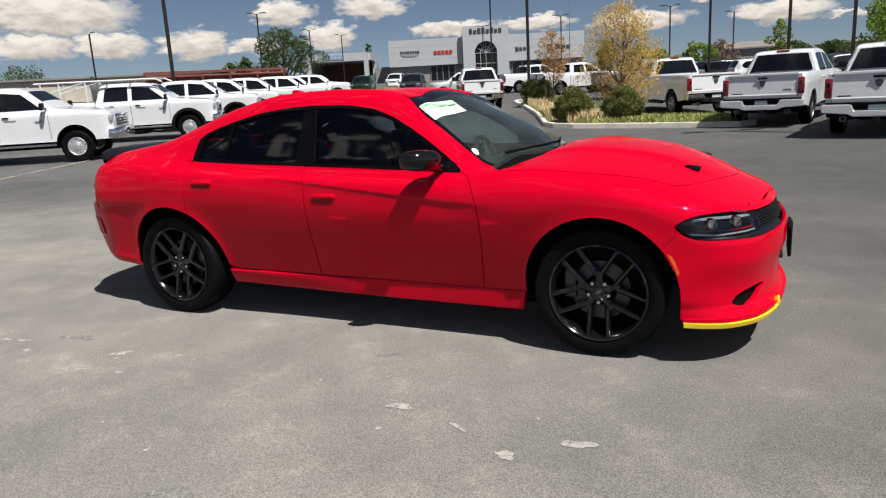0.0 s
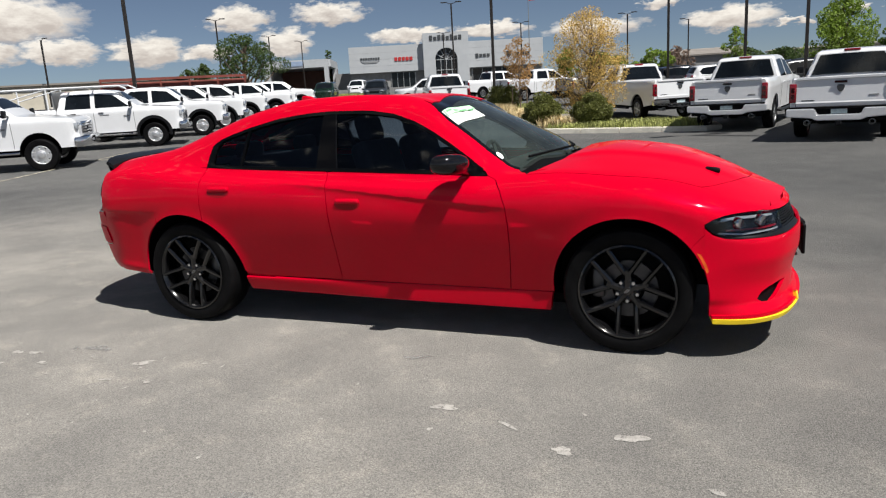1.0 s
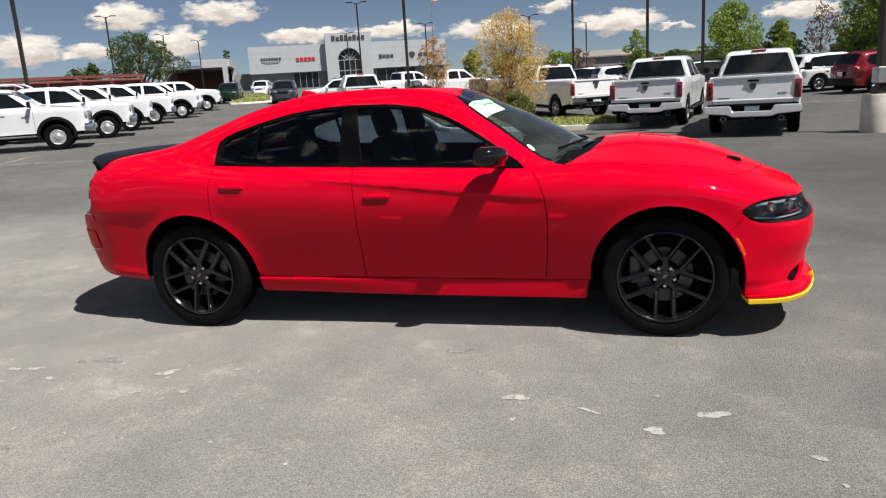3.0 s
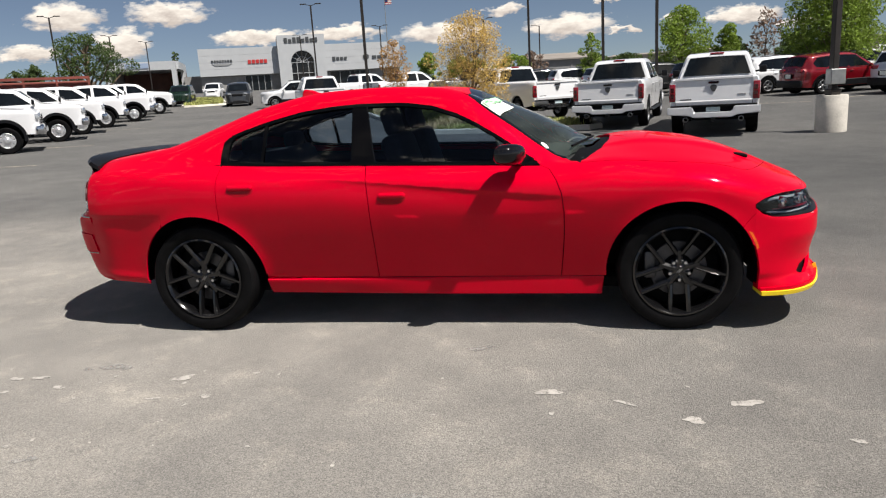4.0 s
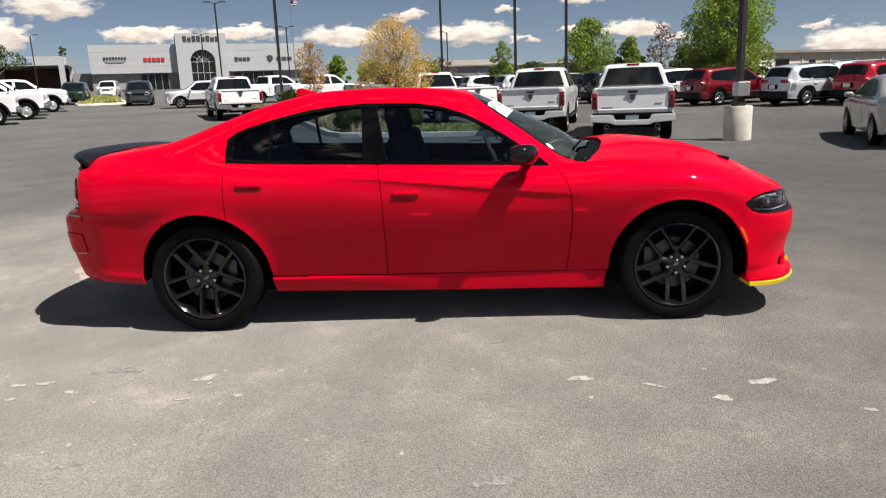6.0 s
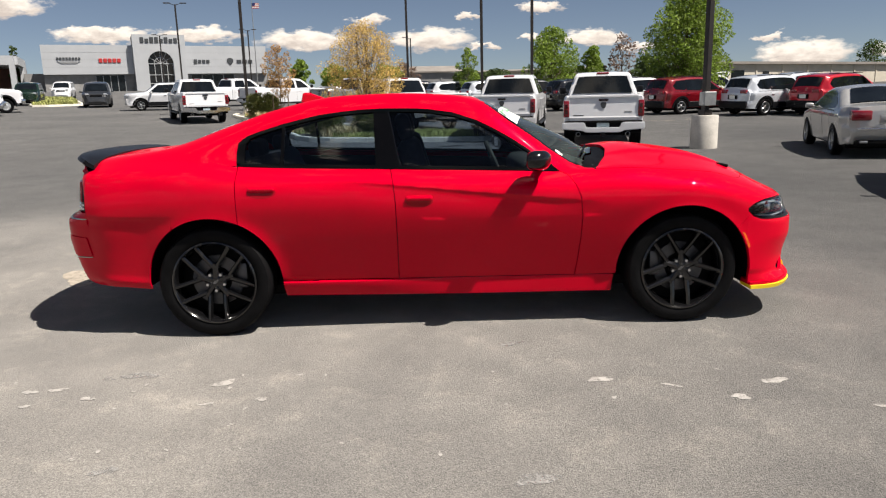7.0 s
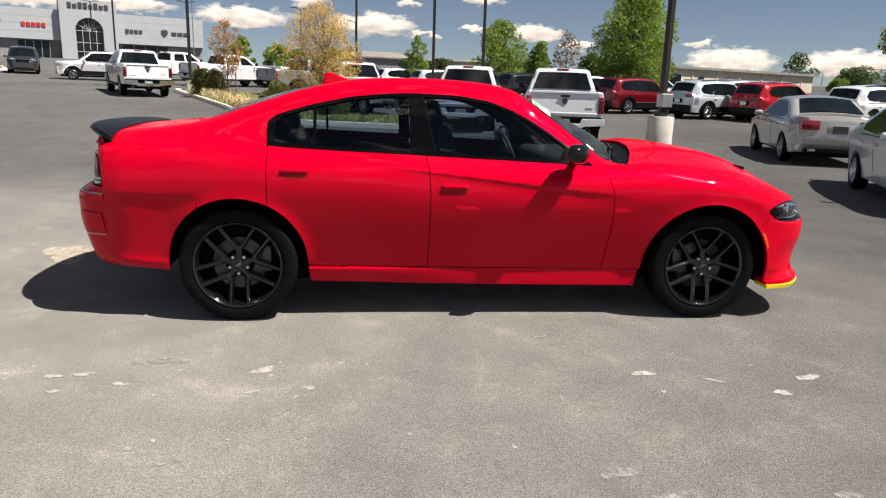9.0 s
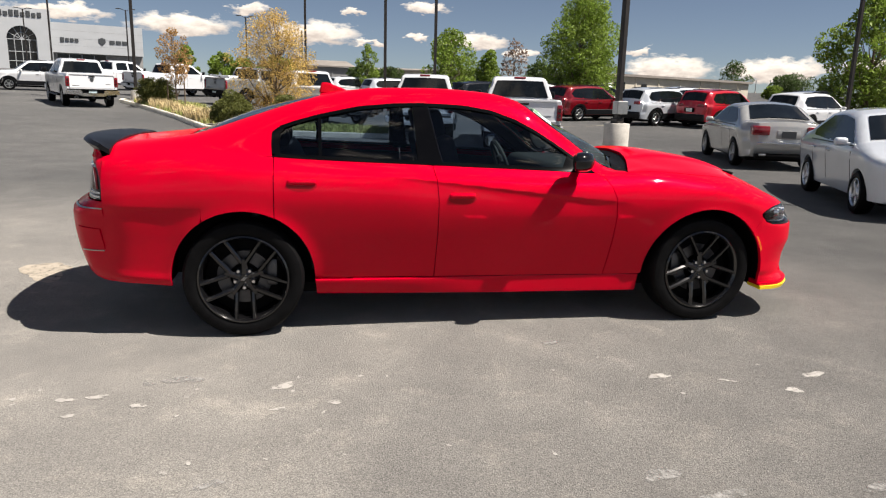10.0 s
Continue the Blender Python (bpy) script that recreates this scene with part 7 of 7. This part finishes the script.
        for ax in axs:
            for s in (-1, 1):
                o = arc(ax, 0.416 + up, 0.61, 192, -12, 18) + arc(ax, 0.416 + up, 0.505, -12, 192, 18)
                part("fender_flare", side_pane(o, lambda x, z: half - 0.02, 0.05, s), flares, root)
    add_wheels(root, (fa, ra_x), half - 0.02, r, 0.28, 0.25, rim_mat or STEEL, 6 if not heavy else 8, dual=heavy and not bed, hub=heavy)
    if heavy:
        for s in (-1, 1):
            part("lettering_bar", box_bm(0.20, 0.01, 0.05, fa - 0.86, s * (half - 0.016), 1.06 + up), SIGNGREY, root)
            part("lettering_bar", box_bm(0.30, 0.01, 0.035, 0.42, s * (half - 0.018), 1.12 + up), SIGNGREY, root)
            part("side_marker", box_bm(0.10, 0.012, 0.03, fa + 0.64, s * (half - 0.06), 0.98 + up, 0.004, 1), ORANGE, root)
    if rack:
        bm = None
        for s in (-1, 1):
            y = s * (half - 0.10)
            bm = tube_bm((back + 0.2, y, 2.10), (fa - 1.0, y, 2.10), 0.035, bm=bm, seg=8)
            for x in (back + 0.4, cabend - 0.25):
                bm = tube_bm((x, y, 1.38), (x, y, 2.10), 0.03, bm=bm, seg=8)
            bm = tube_bm((fa - 1.0, y, 2.10), (fa - 0.75, y, 1.98), 0.03, bm=bm, seg=8)
            bm = tube_bm((back + 0.4, y, 1.7), (cabend - 0.25, y, 2.08), 0.022, bm=bm, seg=6)
        for x in np.linspace(back + 0.25, fa - 1.05, 6):
            bm = tube_bm((x, -(half - 0.1), 2.11), (x, half - 0.1, 2.11), 0.028, bm=bm, seg=8)
        part("ladder_rack", bm, WHITE, root, "white tubular ladder rack").location.z = up
        part("headache_screen", box_bm(0.03, 1.7, 0.62, cabend - 0.10, 0, 1.68), SIGNGREY, root, "grey mesh cab guard").location.z = up
    return root


def hatch(paint, spec, name, label, category, m=None, lower=None, rim_mat=None):
    """A closed-body car from a table of its outline."""
    root = thing(name, label, category, m)
    wb, half, r = spec["wb"], spec["half"], spec["r"]
    fa, ra_x = wb / 2, -wb / 2
    top = spec["top"]
    xf, xr = max(p[0] for p in top), min(p[0] for p in top)
    wide = width_rule(half, xf, xr, spec["belt"], spec["tumble"], top, nose=spec.get("nose", 0.28), tail=spec.get("tail", 0.18))
    part("body", shell(top, (fa, ra_x), r * 1.16, spec["zb"], wide), paint, root, smooth=60)
    part("windshield", cross_pane(*spec["ws"], wide, 0.045, (xf, xr)), DARKGLASS, root)
    part("rear_window", cross_pane(*spec["rw"], wide, 0.08, (xf, xr)), DARKGLASS, root)
    band = [spec["panes"][0][0]] + [q for k, pane in enumerate(spec["panes"]) for q in (pane[1:3] if k < len(spec["panes"]) - 1 else pane[1:])]
    for s in (-1, 1):
        part("window_surround", side_pane(band, wide, 0.003, s), GLOSSBLACK, root)
    for poly in spec["panes"]:
        for s in (-1, 1):
            part("side_window", side_pane(poly, wide, 0.006, s), DARKGLASS, root)
    seams(root, spec["seams"], spec["zb"] + 0.12, spec["belt"], wide)
    for s in (-1, 1):
        part("window_trim", side_pane([(spec["panes"][-1][-1][0] - 0.05, spec["belt"] + 0.005), (spec["mirror"] + 0.2, spec["belt"] + 0.005), (spec["mirror"] + 0.2, spec["belt"] + 0.022), (spec["panes"][-1][-1][0] - 0.05, spec["belt"] + 0.022)], wide, 0.008, s), SATIN, root)
    handles(root, spec["handles"], spec["belt"] - 0.11, half, spec.get("handle_mat", paint))
    mirror_parts(root, spec["mirror"], spec["belt"] + 0.08, half - 0.03, paint, False)
    for s in (-1, 1):
        wl = wide(xr + 0.06, spec["tail_z"])
        a = part("tail_lamp", box_bm(*spec["tail_size"], xr + 0.07, s * (wl - spec["tail_size"][1] / 2 + 0.02), spec["tail_z"], 0.03, 2), REDLENS, root)
        wl = wide(xf - 0.10, spec["head_z"])
        part("headlight", box_bm(0.30, 0.26, 0.13, xf - 0.17, s * (wl - 0.10), spec["head_z"], 0.04, 2), CLEARLENS, root)
    pl = part("plate_recess", box_bm(0.03, 0.52, 0.19, xr - 0.055, 0, spec["plate_z"], 0.02, 2), PLASTIC if lower else paint, root)
    part("plate", box_bm(0.012, 0.31, 0.15, xr - 0.074, 0, spec["plate_z"]), SIGNDARK if not lower else PAPER, pl)
    part("bumper_strip", box_bm(0.05, 1.30, 0.03, xr - 0.045, 0, spec["plate_z"] - 0.19, 0.012, 2), SATIN if lower else CHROME, root)
    if not lower:
        part("diffuser", box_bm(0.16, 1.34, 0.12, xr + 0.02, 0, 0.33, 0.04, 2), PLASTIC, root)
        for s in (-1, 1):
            part("exhaust_tip", box_bm(0.10, 0.16, 0.05, xr - 0.03, s * 0.52, 0.36, 0.02, 2), STEEL, root)
    part("grille", box_bm(0.05, 0.80, 0.16, xf - 0.01, 0, spec["head_z"] - 0.10, 0.03, 1), GLOSSBLACK, root)
    part("lower_grille", box_bm(0.05, 1.0, 0.16, xf - 0.02, 0, 0.42, 0.03, 1), GLOSSBLACK, root)
    part("underbody", box_bm(xf - xr - 0.5, 2 * half - 0.3, 0.16, (xf + xr) / 2, 0, 0.28, 0.03, 1), PLASTIC, root)
    if lower:
        for s in (-1, 1):
            part("side_cladding", box_bm(wb - 2 * r * 1.1, 0.08, 0.25, 0, s * (half - 0.055), spec["zb"] + 0.145, 0.02, 1), lower, root)
            for ax in (fa, ra_x):
                o = arc(ax, r * 0.93, r * 1.40, 180, 0, 16) + arc(ax, r * 0.93, r * 1.12, 0, 180, 16)
                part("arch_trim", side_pane(o, wide, 0.022, s), lower, root)
            part("roof_rail", tube_bm((0.45, s * (wide(0, spec["roof"]) - 0.08), spec["roof"] + 0.035), (xr + 0.75, s * (wide(xr + 0.8, spec["roof"]) - 0.10), spec["roof"] + 0.02), 0.018, seg=6), SATIN, root)
        part("rear_cladding", box_bm(0.12, 2 * half - 0.30, 0.30, xr - 0.02, 0, 0.48, 0.05, 2), lower, root)
    add_wheels(root, (fa, ra_x), half - 0.01, r, 0.22, r * 0.66, rim_mat or STEEL, 5)
    return root


SUV = dict(wb=2.72, half=0.92, r=0.36, zb=0.30, belt=1.02, tumble=0.30, roof=1.66,
           top=[(2.15, 0.30), (2.28, 0.45), (2.27, 0.78), (2.15, 0.93), (1.25, 1.06), (1.08, 1.10), (0.28, 1.58), (0.05, 1.64), (-0.7, 1.67), (-1.5, 1.63), (-1.92, 1.58), (-2.20, 1.12), (-2.27, 0.92), (-2.30, 0.55), (-2.18, 0.32)],
           ws=((1.04, 1.13), (0.33, 1.56)), rw=((-2.17, 1.16), (-1.96, 1.52)),
           panes=[[(0.86, 1.07), (0.22, 1.53), (-0.16, 1.56), (-0.16, 1.06)], [(-0.24, 1.06), (-0.24, 1.57), (-1.02, 1.56), (-1.10, 1.08)], [(-1.18, 1.09), (-1.10, 1.55), (-1.62, 1.51), (-1.84, 1.30), (-1.72, 1.14)]],
           seams=(0.98, -0.20, -1.13), handles=(-0.05, -0.98), mirror=0.78, tail_z=1.02, tail_size=(0.16, 0.34, 0.15), head_z=0.86, plate_z=0.80)
BOXY = dict(SUV, belt=1.10, half=0.95, roof=1.74, tumble=0.24,
            top=[(2.25, 0.34), (2.40, 0.48), (2.40, 0.92), (2.30, 1.04), (1.30, 1.12), (1.12, 1.16), (0.45, 1.66), (0.2, 1.72), (-0.7, 1.75), (-1.7, 1.73), (-2.02, 1.68), (-2.26, 1.18), (-2.32, 0.95), (-2.34, 0.58), (-2.2, 0.34)],
            ws=((1.08, 1.20), (0.49, 1.63)), rw=((-2.22, 1.22), (-2.05, 1.62)),
            panes=[[(0.92, 1.15), (0.36, 1.62), (-0.16, 1.65), (-0.16, 1.14)], [(-0.24, 1.14), (-0.24, 1.65), (-1.02, 1.65), (-1.10, 1.15)], [(-1.18, 1.15), (-1.10, 1.65), (-1.75, 1.62), (-1.98, 1.20)]], wb=2.92, tail_z=1.08, head_z=0.96)
VAN = dict(BOXY, wb=3.09, belt=1.05, roof=1.76,
           top=[(2.45, 0.26), (2.52, 0.45), (2.46, 0.80), (2.30, 0.95), (1.75, 1.06), (1.60, 1.10), (0.75, 1.64), (0.4, 1.73), (-0.7, 1.77), (-1.9, 1.72), (-2.25, 1.62), (-2.48, 1.10), (-2.55, 0.92), (-2.58, 0.50), (-2.48, 0.28)],
           ws=((1.56, 1.14), (0.80, 1.62)), rw=((-2.46, 1.15), (-2.28, 1.56)),
           panes=[[(1.25, 1.08), (0.62, 1.60), (0.1, 1.64), (0.1, 1.08)], [(0.02, 1.08), (0.02, 1.66), (-1.02, 1.66), (-1.10, 1.10)], [(-1.18, 1.10), (-1.10, 1.65), (-1.9, 1.58), (-2.2, 1.18)]], mirror=1.1, zb=0.27)
SEDAN = dict(wb=2.78, half=0.925, r=0.335, zb=0.26, belt=0.96, tumble=0.42, roof=1.46, nose=0.34, tail=0.22,
             top=[(2.20, 0.26), (2.32, 0.40), (2.30, 0.62), (2.10, 0.78), (1.20, 0.97), (1.05, 1.00), (0.25, 1.40), (-0.05, 1.45), (-0.5, 1.47), (-1.0, 1.42), (-1.72, 1.10), (-1.95, 1.08), (-2.26, 1.06), (-2.30, 0.95), (-2.34, 0.60), (-2.20, 0.30)],
             ws=((1.00, 1.02), (0.32, 1.37)), rw=((-1.70, 1.12), (-1.04, 1.41)),
             panes=[[(0.82, 1.0), (0.18, 1.33), (-0.28, 1.38), (-0.28, 0.99)], [(-0.36, 0.99), (-0.36, 1.38), (-0.78, 1.36), (-1.30, 1.12), (-1.24, 1.03)]],
             seams=(0.92, -0.32, -1.05), handles=(-0.15, -1.0), mirror=0.66, tail_z=0.90, tail_size=(0.26, 0.38, 0.21), head_z=0.68, plate_z=0.82)
SMALL = dict(SEDAN, wb=2.60, half=0.865, r=0.31, belt=0.93, roof=1.44, zb=0.24,
             top=[(2.00, 0.24), (2.14, 0.38), (2.12, 0.62), (1.96, 0.80), (1.30, 0.97), (1.12, 1.01), (0.35, 1.38), (0.05, 1.44), (-0.5, 1.45), (-0.95, 1.40), (-1.62, 1.09), (-1.85, 1.06), (-2.16, 1.02), (-2.22, 0.90), (-2.24, 0.56), (-2.10, 0.28)],
             ws=((1.08, 1.03), (0.42, 1.35)), rw=((-1.58, 1.12), (-1.0, 1.38)),
             panes=[[(0.90, 0.98), (0.28, 1.32), (-0.22, 1.37), (-0.22, 0.97)], [(-0.30, 0.97), (-0.30, 1.37), (-0.72, 1.35), (-1.28, 1.10), (-1.20, 1.01)]],
             seams=(0.95, -0.26, -1.02), handles=(-0.10, -0.92), mirror=0.76, tail_z=0.86, head_z=0.74)


def on_lot(x, y, heading):
    """A pose on the sloping lot: wheels at rest on it."""
    e = 1.4
    c, s = math.cos(radians(heading)), math.sin(radians(heading))
    f, b = rise(x + e * c, y + e * s), rise(x - e * c, y - e * s)
    l, r = rise(x - 0.8 * s, y + 0.8 * c), rise(x + 0.8 * s, y - 0.8 * c)
    return pose(x, y, (f + b) / 2, math.degrees(math.atan2(l - r, 1.6)), -math.degrees(math.atan2(f - b, 2 * e)), heading)


# white pick-ups seen from behind, near the red car
near_pickup = pickup(WHITE, label="white crew-cab pickup truck parked nose away, black step pad", m=on_lot(5.08, 15.62, 77))
tagged(near_pickup, group="white pickup trucks")
copy_thing(near_pickup, on_lot(2.85, 19.0, 77))
third_pickup = pickup(WHITE, label="white single-cab pickup truck with a chrome bumper behind the planter", bumper=CHROME, single=True, m=on_lot(-0.95, 23.7, 122))
tagged(third_pickup, group="white pickup trucks")
mid_pickup = pickup(WHITE, label="white crew-cab pickup truck with a chrome bumper before the showroom", bumper=CHROME, m=on_lot(-11.45, 29.9, 116))
tagged(mid_pickup, "white pickup truck parked in the driving lane of the lot")
long_pickup = copy_thing(near_pickup, on_lot(-9.4, 42.5, 48))
for x, y in ((-14.2, 48.5), (-5.0, 47.2)):
    tagged(copy_thing(near_pickup, on_lot(x, y, 48)), "white crew-cab pickup truck in the row behind the planter")
tagged(long_pickup, "white crew-cab pickup truck parked behind the planter")
pickup(MIDGREY, label="grey pickup truck with black top behind the planter", m=on_lot(-3.6, 35.8, 40), rim_mat=DARKSTEEL, bumper=PLASTIC)

# work trucks in a row along the far side of the lane
first_work = pickup(WHITE, name="work_truck", label="white crew-cab heavy pickup truck with a chrome bumper", heavy=True, bumper=CHROME, rim_mat=POLISHED, m=on_lot(-17.2, 8.5, 35))
tagged(first_work, group="white work trucks")
second_work = pickup(WHITE, name="work_truck", label="white work truck with a tubular ladder rack and black wheel flares", flares=SATIN, rack=True, heavy=True, bumper=CHROME, rim_mat=POLISHED, m=on_lot(-19.1, 14.7, 35))
tagged(second_work, group="white work trucks")
third_work = pickup(WHITE, name="work_truck", label="white crew-cab work truck with black wheel flares", flares=SATIN, heavy=True, bed=False, rim_mat=POLISHED, m=on_lot(-20.5, 18.9, 35))
tagged(third_work, group="white work trucks")
for x, y in ( (-22.0, 22.3), (-23.6, 26.3), (-24.9, 30.7), (-26.8, 34.2), (-28.2, 38.7), (-30.7, 42.7)):
    copy_thing(third_work, on_lot(x, y, 35))

# cars and sport utilities
hatch(WHITE, BOXY, "suv", "white sport utility with dark side cladding, across the lane", "SUV", on_lot(-17.4, 42.2, 200), lower=SATIN)
hatch(GREY, VAN, "minivan", "dark grey minivan parked nose out before the showroom", "minivan", on_lot(-24.6, 48.4, 292))
hatch(WHITE, VAN, "cargo_van", "white van parked close to the showroom wall", "van", on_lot(-38.4, 71.0, 290))
hatch(GREENP, BOXY, "suv", "dark green sport utility near the service entrance", "SUV", on_lot(-32.3, 53.2, 292), lower=SATIN)
SIL = hatch(SILVER, SUV, "suv", "silver sport utility with black lower cladding", "SUV", on_lot(15.3, 25.9, 21), lower=SATIN)
tagged(SIL, group="row of sport utilities")
redj = hatch(RED2, SUV, "suv", "dark red sport utility with black lower cladding", "SUV", on_lot(12.6, 28.4, 21), lower=SATIN)
tagged(redj, group="row of sport utilities")
red3 = hatch(RED3, SUV, "suv", "bright red sport utility with black lower cladding", "SUV", on_lot(17.6, 24.6, 23), lower=SATIN)
tagged(red3, group="row of sport utilities")
wsuv = hatch(WHITE, SUV, "suv", "white sport utility with black lower cladding", "SUV", on_lot(11.2, 31.3, 21), lower=SATIN)
tagged(wsuv, group="row of sport utilities")
dks = hatch(BLACKP, SUV, "suv", "black sport utility with black lower cladding", "SUV", on_lot(8.8, 34.3, 21), lower=SATIN)
tagged(dks, group="row of sport utilities")
gys = hatch(GREY, SUV, "suv", "grey sport utility with black lower cladding", "SUV", on_lot(6.6, 37.4, 21), lower=SATIN)
tagged(gys, group="row of sport utilities")
for src, x, y in ((SIL, 4.4, 40.5), (wsuv, 2.2, 43.6), (dks, -0.2, 46.6), (gys, -2.5, 49.6), (wsuv, 20.5, 22.4), (wsuv, 23.4, 25.5), (dks, 26.0, 29.0), (SIL, 20.6, 33.0), (wsuv, 17.0, 37.0), (wsuv, 29, 24)):
    copy_thing(src, on_lot(x, y, 21))
hatch(BEIGE, SEDAN, "sedan", "warm silver four-door sedan parked nose away", "sedan", on_lot(10.16, 11.15, 72))
hatch(SILVER, SMALL, "sedan", "pale silver small sedan parked facing out", "sedan", on_lot(7.82, 4.30, 246), rim_mat=POLISHED)
